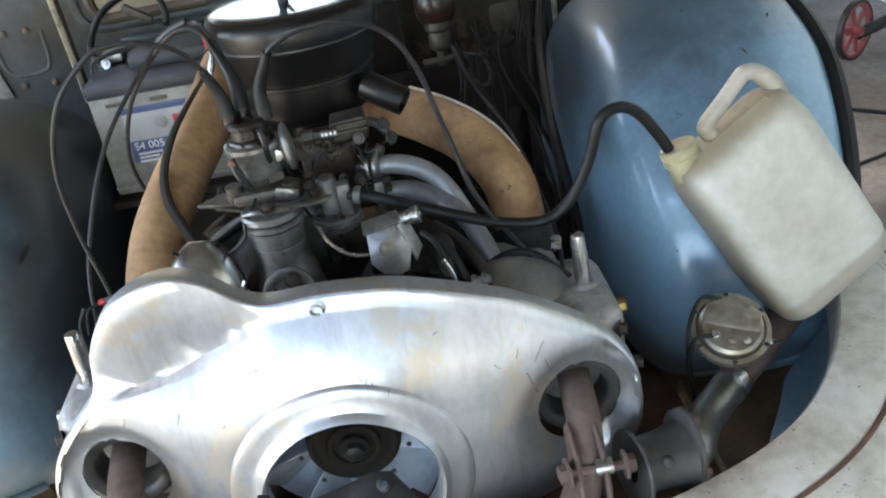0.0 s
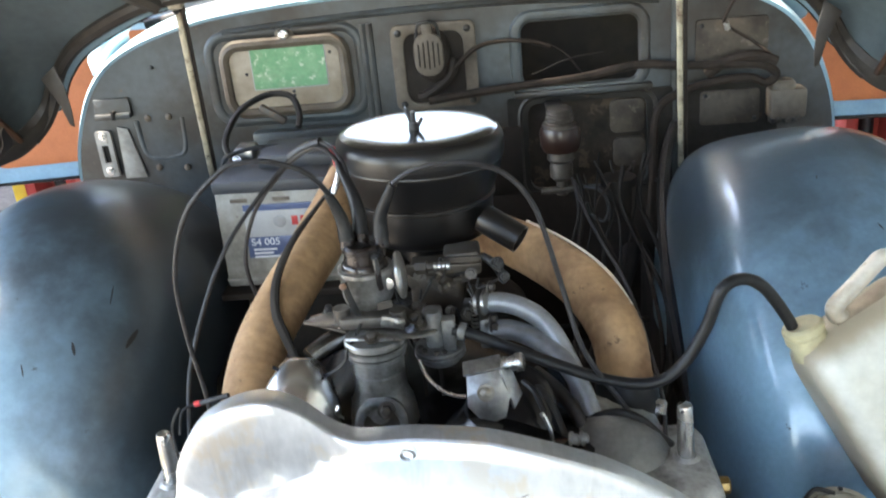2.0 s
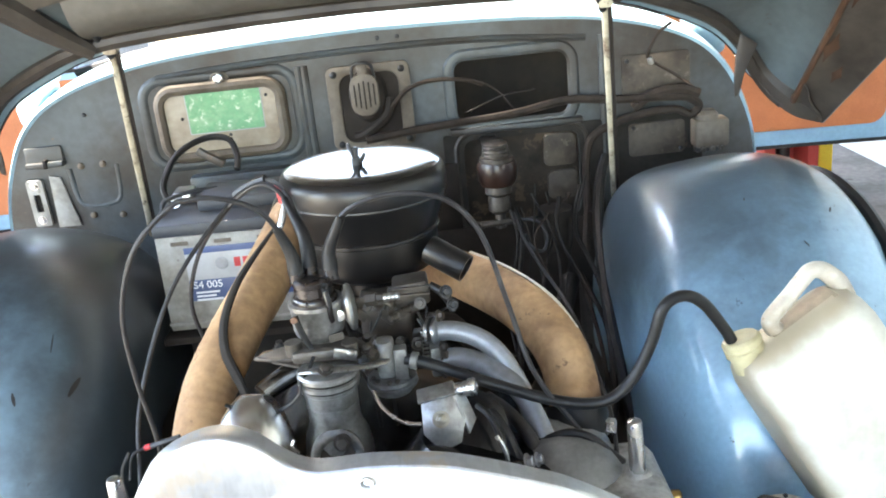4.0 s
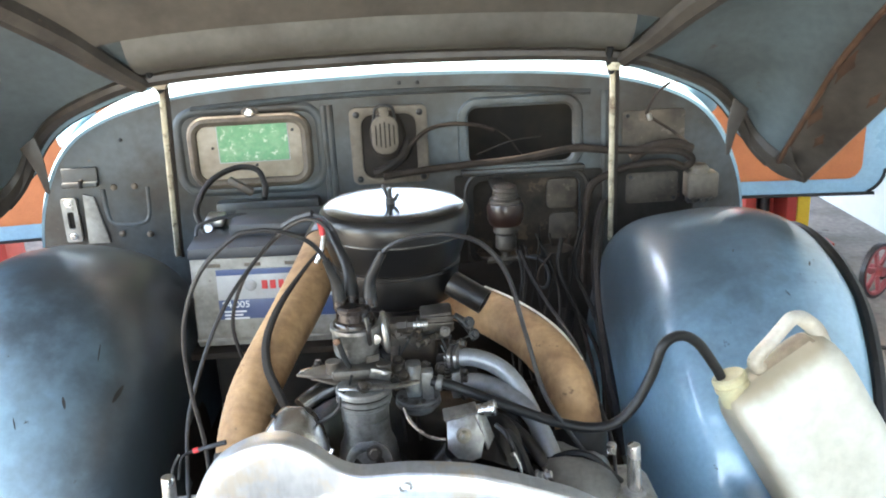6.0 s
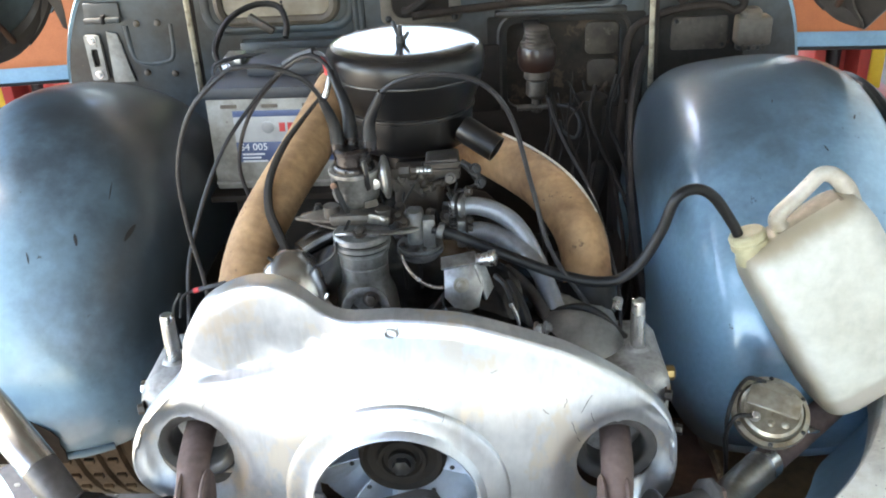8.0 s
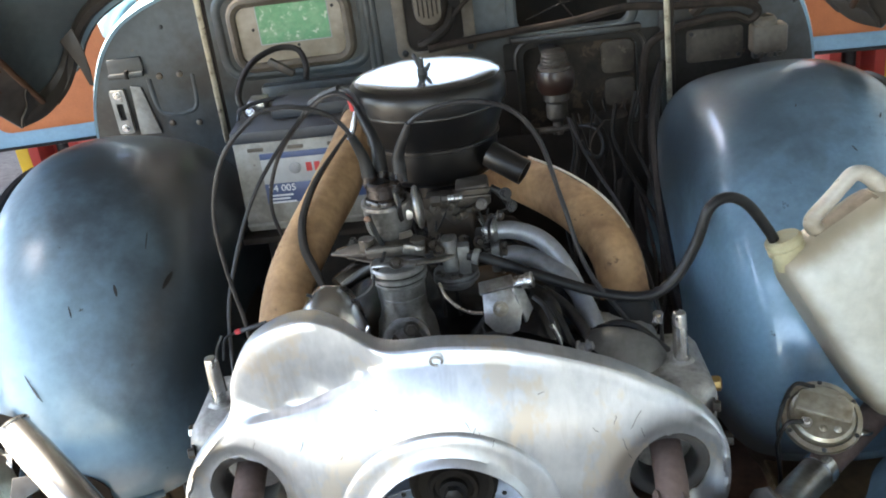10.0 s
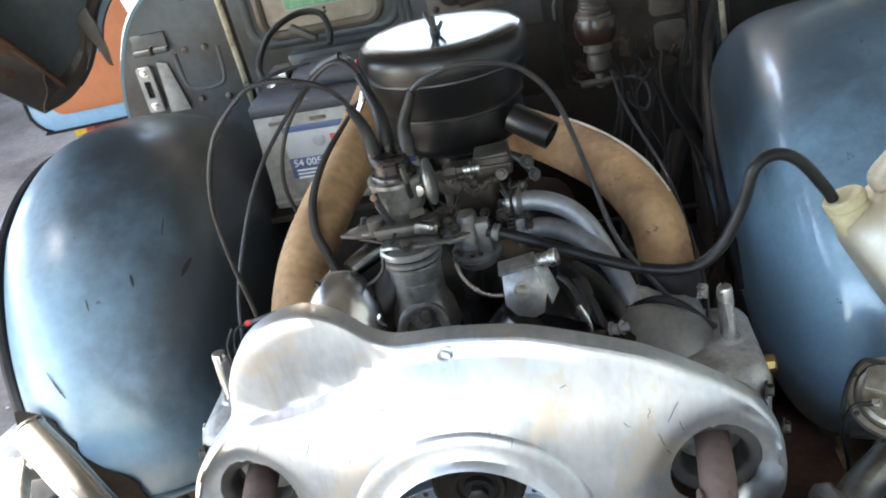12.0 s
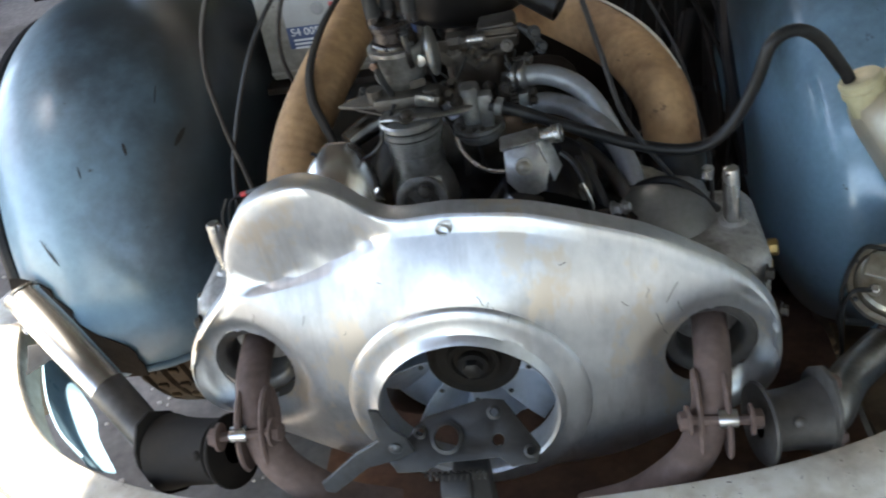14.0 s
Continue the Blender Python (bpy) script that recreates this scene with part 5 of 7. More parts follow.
part("support", rbox(0.20, 0.18, 0.30, 0.01, Matrix.Translation((-0.22, 1.47, 0.488))), "void_black", tray)

# ---------------------------------------------------------------- air filter
AX, AY = 0.004, 1.145
af = thing("air_filter", "round glossy black air filter with a wing nut on top", "air filter", (AX, AY, 0.84))
TILTF = Matrix.Translation((AX, AY, 0.95)) @ Matrix.Rotation(radians(1.0), 4, "Y") @ Matrix.Rotation(radians(-0.3), 4, "X") @ Matrix.Translation((0, 0, -0.95))
lid = part("lid", lathe([(0, 0.9530), (0.012, 0.9530), (0.04, 0.9531), (0.07, 0.9530), (0.084, 0.9526), (0.0905, 0.9512), (0.0945, 0.9490)], 64, TILTF), "filter_black", af)
part("lid_skirt", lathe([(0.0945, 0.9490), (0.0975, 0.9462), (0.1000, 0.9420), (0.1015, 0.9360), (0.1018, 0.9290), (0.1010, 0.9210), (0.0995, 0.9150)], 64, TILTF), "filter_satin", af)
part("drum", lathe([(0.0995, 0.915), (0.0965, 0.904), (0.0925, 0.892), (0.0880, 0.880), (0.0862, 0.8740), (0.0880, 0.8725), (0.0880, 0.8690), (0.0850, 0.8670), (0.0842, 0.8380), (0.080, 0.826), (0.068, 0.818), (0.04, 0.815), (0.036, 0.79), (0, 0.79)], 64, TILTF), "filter_satin", af)
part("seam", lathe([(0.0992, 0.9140), (0.1005, 0.9155), (0.1005, 0.9175), (0.0998, 0.9190)], 64, TILTF), "filter_satin", af)
wing = part("wing_nut", merged(lathe([(0, 0), (0.007, 0), (0.006, 0.010), (0, 0.010)], 12, TILTF @ Matrix.Translation((-0.004, -0.012, 0.951))),
                               rbox(0.005, 0.006, 0.020, 0.002, TILTF @ Matrix.Translation((-0.010, -0.008, 0.969)) @ Matrix.Rotation(radians(-22), 4, "Y") @ Matrix.Rotation(radians(-15), 4, "X")),
                               rbox(0.005, 0.006, 0.012, 0.002, TILTF @ Matrix.Translation((0.004, -0.016, 0.962)) @ Matrix.Rotation(radians(30), 4, "Y"))), "dark_metal", lid)
part("stud", tube([TILTF @ Vector((-0.004, -0.012, 0.955)), TILTF @ Vector((-0.004, -0.012, 0.966)), TILTF @ Vector((-0.004, -0.012, 0.974))], 0.003, 8, 2), "dark_metal", lid)
spout = part("inlet_spout", lathe([(0.0165, 0.0), (0.017, 0.002), (0.017, 0.052), (0.0152, 0.052), (0.0152, 0.01), (0, 0.01)], 28, aim((0.074, 1.090, 0.852), (0.80, -0.40, -0.44))), "filter_satin", af)

# ---------------------------------------------------------------- warm-air ducts
def ribs(d):
    return 1.0 + 0.0065 * math.cos(d * 2 * math.pi / 0.0105 + 1.3 * math.sin(d * 61.0)) + 0.010 * math.sin(d * 47.0)


duct_l = thing("warm_air_duct", "tan ribbed cardboard warm-air duct with dark stains", "duct", (-0.19, 0.95, 0.7), group="warm-air ducts")
part("duct", tube([(-0.192, 0.905, 0.655), (-0.1955, 0.935, 0.705), (-0.186, 0.98, 0.750), (-0.163, 1.04, 0.786), (-0.137, 1.12, 0.815), (-0.112, 1.20, 0.848), (-0.095, 1.29, 0.872)], [0.0285, 0.0295, 0.030, 0.031, 0.032, 0.032, 0.031], 28, 34, True, ribs), "duct_paper", duct_l)
duct_r = thing("warm_air_duct", "tan ribbed cardboard warm-air duct bent towards the cylinder", "duct", (0.21, 0.98, 0.7), group="warm-air ducts")
dr = part("duct", tube([(0.03, 1.30, 0.775), (0.092, 1.225, 0.772), (0.147, 1.15, 0.768), (0.192, 1.08, 0.755), (0.2165, 1.02, 0.730), (0.222, 0.975, 0.685), (0.219, 0.95, 0.64)], [0.030, 0.031, 0.0315, 0.0315, 0.031, 0.030, 0.030], 28, 34, True, ribs), "duct_paper", duct_r)
# pale line paints sunlight along the duct's upper edge
part("torn_edge", tube([(0.128, 1.200, 0.8010), (0.163, 1.158, 0.7965), (0.196, 1.112, 0.788), (0.220, 1.068, 0.776), (0.237, 1.03, 0.756)], 0.0022, 6, 6, flat=0.6), "duct_sunlit", dr, "pale line painted as sunlight along the paper's edge")
part("clamp_band", tube([(0.220, 0.968, 0.694), (0.221, 0.960, 0.680), (0.2205, 0.954, 0.662)], [0.034, 0.0345, 0.034], 24, 4), "rubber", duct_r, "black tape round the lower end")
part("end_band", tube([(-0.1955, 0.938, 0.709), (-0.1950, 0.932, 0.700), (-0.1940, 0.925, 0.689)], [0.0312, 0.0318, 0.0312], 24, 4), "rubber", duct_l, "black tape round the lower end")
part("top_collar", tube([(-0.104, 1.245, 0.860), (-0.100, 1.262, 0.865), (-0.097, 1.278, 0.869)], [0.0335, 0.034, 0.0335], 24, 4), "filter_satin", duct_l, "black collar at the filter end")
strap = thing("black_strap", "black rubber strip bent along the cardboard duct", "strap", (-0.17, 1.05, 0.8))
part("strip", tube([(-0.094, 1.10, 0.905), (-0.115, 1.09, 0.885), (-0.146, 1.05, 0.853), (-0.163, 1.02, 0.82), (-0.161, 0.988, 0.795), (-0.150, 0.970, 0.774), (-0.140, 0.955, 0.758), (-0.132, 0.945, 0.742)], [0.003, 0.004, 0.006, 0.007, 0.007, 0.007, 0.006, 0.005], 8, 6, flat=0.6), "void_black", strap)
part("metal_tip", tube([(-0.100, 1.085, 0.892), (-0.093, 1.09, 0.905), (-0.088, 1.10, 0.925)], [0.003, 0.004, 0.003], 8, 4), "bright_metal", strap)
part("red_sleeve", tube([(-0.089, 1.09, 0.928), (-0.090, 1.09, 0.938), (-0.092, 1.09, 0.95)], 0.004, 8, 3), "label_red", strap)

# ---------------------------------------------------------------- engine
eng = thing("engine", "oily flat-twin engine with cast aluminium heads", "engine", (0, 0.95, 0.4))
part("crankcase", rbox(0.30, 0.30, 0.26, 0.05, Matrix.Translation((0.01, 0.965, 0.575)), 4), "oily_black", eng, "glossy black oily crankcase")
part("bell_housing", lathe([(0, -0.10), (0.14, -0.10), (0.15, 0.0), (0.13, 0.08), (0, 0.10)], 32, aim((0, 1.18, 0.56), (0, 1, 0))), "oily_black", eng)
part("gearbox", rbox(0.26, 0.34, 0.20, 0.05, Matrix.Translation((0.0, 1.34, 0.50)), 3), "dusty_dark", eng)
for sx in (-1, 1):
    part("cooling_duct", lathe([(0.0, 0.0), (0.05, 0.0), (0.066, 0.02), (0.07, 0.06), (0.06, 0.10), (0, 0.11)], 24, aim((sx * 0.085, 0.865, 0.640 if sx > 0 else 0.585), (sx * 0.35, 0.1, 0.9)) @ Matrix.Diagonal((1.0, 1.2, 0.75, 1))), "oily_black", eng)
    head = part("cylinder_head", rbox(0.125, 0.13, 0.13, 0.022, Matrix.Translation((sx * 0.232, 0.868, 0.602)), 3), "cast_matte", eng, "cast aluminium cylinder head")
    part("rocker_cover", lathe([(0, 0.03), (0.03, 0.028), (0.045, 0.018), (0.05, 0.0)], 24, aim((sx * 0.20, 0.905, 0.665), (sx * 0.2, -0.05, 1)) @ Matrix.Diagonal((1.35, 1, 0.8, 1))), "cast_matte", head)
    part("boss", lathe([(0.024, 0), (0.021, 0.016), (0.0145, 0.026), (0.0105, 0.030), (0, 0.030)], 20, Matrix.Translation((sx * 0.264, 0.862, 0.640))), "cast_matte", head)
    part("guide_peg", lathe([(0, 0), (0.0085, 0), (0.0085, 0.002), (0.0078, 0.058), (0.0070, 0.061), (0.0055, 0.062), (0, 0.062)], 18, aim((sx * 0.264, 0.862, 0.666), (sx * -0.03, 0.02, 1))), "bright_metal", head, "steel peg standing on the head")
    for k in range(7):
        part("cooling_fin", rbox(0.006, 0.15, 0.14, 0.002, Matrix.Translation((sx * (0.162 - 0.011 * k), 0.895, 0.585))), "dark_metal", head)
    brz = part("plug_fitting", merged(lathe([(0, 0), (0.007, 0), (0.007, 0.014), (0.009, 0.014), (0.009, 0.022), (0.006, 0.024), (0, 0.024)], 8, aim((sx * 0.283, 0.856, 0.635), (sx, -0.1, 0.05))),
                                       lathe([(0, 0), (0.008, 0), (0.008, 0.012), (0.005, 0.014), (0, 0.014)], 8, aim((sx * 0.288, 0.852, 0.617), (sx, -0.15, 0.0)))), "brass" if sx > 0 else "bright_metal", head, "brass union" if sx > 0 else "steel union")
    part("head_stud", hexbolt((sx * 0.298, 0.80, 0.600), (sx, -0.3, 0), 0.006, 0.008), "dull_cast", head)
    part("head_stud", hexbolt((sx * 0.285, 0.806, 0.642), (sx, -0.3, 0), 0.006, 0.008), "dull_cast", head)
part("rear_shoulder", lathe([(0, 1), (0.30, 0.965), (0.56, 0.84), (0.78, 0.62), (0.92, 0.34), (1, 0)], 36, Matrix.Translation((0.195, 0.885, 0.640)) @ Matrix.Rotation(radians(12), 4, "Y") @ Matrix.Diagonal((0.066, 0.060, 0.060, 1))), "cast_smooth", eng, "smooth grey cast dome beside the duct")

# timing tower that carries the distributor
tower = thing("distributor_tower", "cast aluminium tower with a ribbed neck on the engine", "engine part", (-0.04, 0.88, 0.70))
part("casting", lathe([(0, 0.766), (0.0262, 0.766), (0.0268, 0.748), (0.0285, 0.741), (0.0325, 0.732), (0.0352, 0.715), (0.0365, 0.690), (0.0370, 0.655), (0, 0.655)], 32, Matrix.Translation((-0.039, 0.900, 0)) @ Matrix.Diagonal((1, 0.92, 1, 1))), "cast_soft", tower)
# arched hood on the casting's front; a darker fill paints the shade inside
def arch_line(r, h):
    return [(r * math.cos(q), h + r * math.sin(q)) for q in [math.pi * k / 12 for k in range(13)]] + [(-r, -0.045), (r, -0.045)]


part("arched_hood", plate(arch_line(0.0280, 0.012), [arch_line(0.0190, 0.008)[:13] + [(-0.019, -0.040), (0.019, -0.040)]], 0.010, aim((-0.038, 0.870, 0.708), (0, -0.93, 0.37)), 0.0025), "cast_soft", tower)
part("hollow", prism(arch_line(0.0215, 0.008), 0.004, aim((-0.038, 0.868, 0.708), (0, -0.93, 0.37))), "dull_cast", tower)
part("neck", lathe([(0, 0.762), (0.0270, 0.762), (0.0275, 0.780), (0.0300, 0.7825), (0.0300, 0.7850), (0.0285, 0.7860), (0.0285, 0.7870), (0.0318, 0.7885), (0.0318, 0.7925), (0.0288, 0.7940), (0.0288, 0.7955), (0.0318, 0.7970), (0.0318, 0.8010), (0.0300, 0.8030), (0.020, 0.8045), (0, 0.8045)], 40, Matrix.Translation((-0.040, 0.905, 0.0))), "cast_soft", tower, "ribbed cast neck")
# black rings put the shade between the neck's ribs into the colour
for z, r in ((0.7866, 0.0293), (0.7947, 0.0296)):
    part("groove", lathe([(r, z - 0.0011), (r + 0.0004, z), (r, z + 0.0011)], 40, Matrix.Translation((-0.040, 0.905, 0.0))), "void_black", tower)
part("bolt", hexbolt((-0.031, 0.866, 0.738), (0, -1, 0.3), 0.0060, 0.008), "dull_cast", tower)
part("clip", tube([(-0.075, 0.86, 0.735), (-0.079, 0.855, 0.745), (-0.076, 0.856, 0.752)], 0.0018, 6, 4), "bright_metal", tower)

dist = thing("distributor", "aluminium distributor with a brown bakelite cap", "distributor", (-0.047, 0.945, 0.80))
DX, DY = -0.047, 0.945
DTOP = Matrix.Translation((DX, DY, 0))
part("body", lathe([(0, 0.806), (0.0160, 0.806), (0.0170, 0.818), (0.0205, 0.823), (0.0250, 0.827), (0.0268, 0.833), (0.0272, 0.856), (0.0288, 0.858), (0.0288, 0.8625), (0.0255, 0.8635), (0, 0.8635)], 40, DTOP), "cast_soft", dist)
part("base_foot", merged(rbox(0.060, 0.034, 0.014, 0.005, Matrix.Translation((-0.046, 0.928, 0.812)), 2), lathe([(0.0, 0.0), (0.009, 0.0), (0.009, 0.014), (0.0, 0.015)], 16, Matrix.Translation((-0.074, 0.925, 0.812))), lathe([(0.0, 0.0), (0.0085, 0.0), (0.0085, 0.012), (0.0, 0.013)], 16, Matrix.Translation((-0.016, 0.922, 0.809)))), "dull_cast", dist, "grimy mounting foot")
part("foot_strap", merged(rbox(0.024, 0.004, 0.012, 0.0015, Matrix.Translation((-0.020, 0.908, 0.814)) @ Matrix.Rotation(radians(14), 4, "Y")), rivet((-0.014, 0.905, 0.816), (0, -1, 0.2), 0.004)), "cast_grimy", dist)
dcap = part("cap", lathe([(0.0240, 0.8630), (0.0240, 0.8665), (0.0225, 0.8690), (0.0205, 0.8705), (0.0200, 0.8800), (0.0215, 0.8815), (0.0215, 0.8860), (0.0195, 0.8885), (0, 0.8890)], 40, DTOP), "bakelite", dist, "dark brown bakelite cap")
part("cap_band", lathe([(0.0252, 0.8600), (0.0256, 0.8620), (0.0252, 0.8650)], 40, DTOP), "bakelite", dcap)
TOWERS = ((-0.0615, 0.943), (-0.048, 0.953), (-0.027, 0.945))
for x, y in TOWERS:
    part("terminal_tower", lathe([(0.0082, 0.884), (0.0076, 0.898), (0, 0.899)], 16, Matrix.Translation((x, y, 0))), "bakelite", dcap)
part("vacuum_capsule", merged(lathe([(0, -0.004), (0.016, -0.003), (0.0235, -0.001), (0.0255, 0.002), (0.0235, 0.005), (0.020, 0.006), (0.012, 0.010), (0.008, 0.016), (0, 0.016)], 36, aim((-0.0105, 0.950, 0.848), (-1, -0.05, -0.08))),
                              tube([(-0.020, 0.948, 0.847), (-0.028, 0.944, 0.845), (-0.040, 0.940, 0.843)], 0.0065, 12, 2), lathe([(0, 0), (0.006, 0), (0.006, 0.010), (0, 0.011)], 12, aim((-0.023, 0.940, 0.846), (0, -1, 0.1)))), "cast_soft", dist, "round pressed vacuum capsule")
part("spring_clip", tube([(-0.066, 0.919, 0.857), (-0.063, 0.915, 0.846), (-0.059, 0.916, 0.832), (-0.055, 0.919, 0.819), (-0.054, 0.920, 0.812)], [0.0032, 0.0036, 0.0036, 0.003, 0.003], 8, 5, flat=0.5), "dark_metal", dist)
part("spring_clip", tube([(-0.032, 0.919, 0.880), (-0.030, 0.917, 0.868), (-0.030, 0.917, 0.856), (-0.029, 0.920, 0.846)], [0.003, 0.0036, 0.0036, 0.003], 8, 5, flat=0.5), "bakelite", dist)
part("clip_screw", rivet((-0.067, 0.917, 0.853), (-0.3, -1, 0), 0.0042), "rust", dist)
part("id_plate", prism(round_rect(0.016, 0.008, 0.001, 2), 0.001, aim((-0.028, 0.919, 0.829), (0.45, -0.9, 0.1)), 0.0), "dull_cast", dist)
part("clamp_plate", prism([(-0.075, -0.006), (-0.05, -0.016), (0.03, -0.02), (0.045, 0.0), (0.03, 0.02), (-0.05, 0.014)], 0.004, Matrix.Translation((-0.045, 0.945, 0.802)), 0.001), "dull_cast", dist)
part("advance_plate", plate([(-0.1215, 0.972), (-0.117, 0.965), (-0.104, 0.957), (-0.098, 0.985), (-0.110, 0.985), (-0.120, 0.980)], [circle(0.0035, 12, -0.1115, 0.974)], 0.003, Matrix.Translation((0, 0, 0.789)), 0.0006), "bright_metal", dist, "bright tip of the slotted plate")
part("plate_root", prism([(-0.106, 0.958), (-0.09, 0.948), (-0.07, 0.935), (-0.058, 0.965), (-0.085, 0.984), (-0.100, 0.984)], 0.003, Matrix.Translation((0, 0, 0.7875)), 0.0006), "dull_cast", dist)
part("adjuster", merged(hexbolt((-0.096, 0.965, 0.792), (0, 0, 1), 0.0065, 0.008), lathe([(0, 0), (0.0038, 0), (0.0038, 0.018), (0, 0.019)], 10, Matrix.Translation((-0.096, 0.965, 0.792))), hexbolt((-0.096, 0.965, 0.800), (0, 0, 1), 0.0055, 0.007)), "dark_metal", dist)
part("link_rod", merged(tube([(-0.066, 0.893, 0.806), (-0.050, 0.886, 0.810), (-0.025, 0.884, 0.810), (-0.004, 0.888, 0.808), (0.004, 0.892, 0.806)], [0.003, 0.0052, 0.0062, 0.0045, 0.003], 12, 6, flat=0.55),
                        tube([(0.000, 0.890, 0.807), (0.010, 0.896, 0.805), (0.020, 0.902, 0.804), (0.024, 0.905, 0.804)], [0.0045, 0.0052, 0.0046, 0.002], 12, 5, flat=0.6)), "cast_grimy", dist, "forged link rod")
part("link_nut", hexbolt((-0.038, 0.882, 0.812), (0, -0.5, 1), 0.0055, 0.006), "dull_cast", dist)
part("low_wire", tube([(-0.052, 0.905, 0.816), (-0.058, 0.893, 0.806), (-0.066, 0.885, 0.797), (-0.068, 0.883, 0.788), (-0.080, 0.885, 0.776), (-0.098, 0.888, 0.768), (-0.122, 0.890, 0.768), (-0.146, 0.892, 0.780)], 0.0020, 6, 6), "rubber", dist)

# ignition leads with rubber boots
leads = thing("ignition_leads", "dark rubber ignition leads arched over the engine", "cable", (-0.05, 0.95, 0.89))
LEAD_PTS = ([(-0.0615, 0.943, 0.894), (-0.0640, 0.944, 0.915), (-0.073, 0.940, 0.944), (-0.090, 0.932, 0.970), (-0.120, 0.922, 0.9865), (-0.146, 0.92, 0.989), (-0.170, 0.92, 0.982), (-0.212, 0.92, 0.942), (-0.2365, 0.92, 0.878), (-0.2385, 0.92, 0.807), (-0.230, 0.915, 0.735), (-0.226, 0.90, 0.67)],
            [(-0.048, 0.953, 0.894), (-0.0515, 0.966, 0.925), (-0.070, 1.0, 0.957), (-0.096, 1.03, 0.9675), (-0.133, 1.05, 0.948), (-0.189, 1.08, 0.887), (-0.219, 1.10, 0.818), (-0.217, 1.11, 0.76), (-0.20, 1.13, 0.70)],
            [(-0.027, 0.945, 0.894), (-0.025, 0.947, 0.915), (-0.008, 0.94, 0.950), (0.025, 0.93, 0.968), (0.068, 0.92, 0.9715), (0.104, 0.92, 0.957), (0.130, 0.92, 0.919), (0.150, 0.92, 0.843), (0.169, 0.905, 0.773), (0.205, 0.90, 0.712), (0.235, 0.89, 0.672)])
for pts in LEAD_PTS:
    ld = part("lead", tube(pts, 0.0027, 8, 8), "cable_grey", leads)
    part("boot", tube(pts[:3], [0.0085, 0.0068, 0.0046], 12, 6), "rubber", ld, "rubber boot")
part("lead", tube([(-0.053, 0.965, 0.925), (-0.066, 1.0, 0.959), (-0.094, 1.04, 0.970), (-0.134, 1.06, 0.950), (-0.206, 1.0, 0.872), (-0.249, 0.95, 0.770), (-0.252, 0.905, 0.705), (-0.246, 0.87, 0.66)], 0.0025, 8, 8), "cable_grey", leads)
part("sheath_end", tube([(-0.094, 1.04, 0.971), (-0.115, 1.05, 0.963), (-0.134, 1.06, 0.951)], 0.005, 8, 5), "cable_grey", leads)
part("earth_clip", tube([(-0.245, 0.915, 0.727), (-0.225, 0.913, 0.733), (-0.205, 0.912, 0.738)], 0.003, 6, 3), "dark_metal", leads)
part("thin_wire", tube([(-0.262, 0.90, 0.70), (-0.258, 0.91, 0.722), (-0.245, 0.914, 0.728)], 0.0018, 6, 5), "rubber", leads)
part("red_sleeve", tube([(-0.244, 0.914, 0.7280), (-0.241, 0.914, 0.729), (-0.238, 0.914, 0.7297)], 0.0033, 8, 3), "label_red", leads)
part("thin_wire", tube([(-0.258, 0.905, 0.73), (-0.268, 0.90, 0.71), (-0.265, 0.89, 0.68), (-0.26, 0.88, 0.65)], 0.0018, 6, 5), "rubber", leads)

# carburettor, choke, inlet pipes
carb = thing("carburettor", "grimy brown carburettor under the air filter", "carburettor", (0.03, 1.02, 0.76))
part("body", merged(rbox(0.060, 0.050, 0.058, 0.009, Matrix.Translation((0.020, 1.025, 0.795)), 3), rbox(0.040, 0.040, 0.040, 0.008, Matrix.Translation((0.052, 1.022, 0.772)), 2)), "carb_brown", carb)
part("float_lid", rbox(0.050, 0.044, 0.008, 0.003, Matrix.Translation((0.016, 1.018, 0.826)), 2), "carb_brown", carb)
part("top_block", merged(rbox(0.040, 0.036, 0.028, 0.004, Matrix.Translation((0.050, 1.015, 0.833)) @ Matrix.Rotation(radians(-4), 4, "Y"), 2), rbox(0.042, 0.006, 0.004, 0.001, Matrix.Translation((0.050, 0.996, 0.842))), rbox(0.042, 0.006, 0.004, 0.001, Matrix.Translation((0.050, 0.996, 0.834)))), "dull_cast", carb, "dark ribbed block")
part("brass_union", merged(lathe([(0, 0), (0.0078, 0), (0.0078, 0.012), (0.0055, 0.013), (0.0055, 0.020), (0, 0.020)], 6, aim((0.001, 0.980, 0.841), (0.98, -0.1, 0.05)))), "dull_cast", carb, "grimy brass union")
part("jet_tip", merged(*[lathe([(0, 0), (0.0044, 0), (0.0044, 0.0032), (0.0034, 0.0040), (0, 0.0040)], 12, aim((0.021 + 0.0044 * k, 0.977, 0.8425), (1, -0.05, 0.05))) for k in range(4)]), "cast_alu", carb, "bright threaded tip")
pump = part("fuel_pump", merged(rbox(0.019, 0.030, 0.040, 0.005, Matrix.Translation((0.0175, 0.946, 0.787)), 2), lathe([(0, 0.0), (0.0095, 0.0), (0.0095, 0.030), (0.0075, 0.033), (0, 0.0335)], 20, Matrix.Translation((0.0175, 0.936, 0.777)))), "pump_grey", carb, "grey cast fuel pump")
part("outlet_boss", rbox(0.014, 0.016, 0.036, 0.002, Matrix.Translation((0.0335, 0.936, 0.784)), 2), "pump_grey", pump)
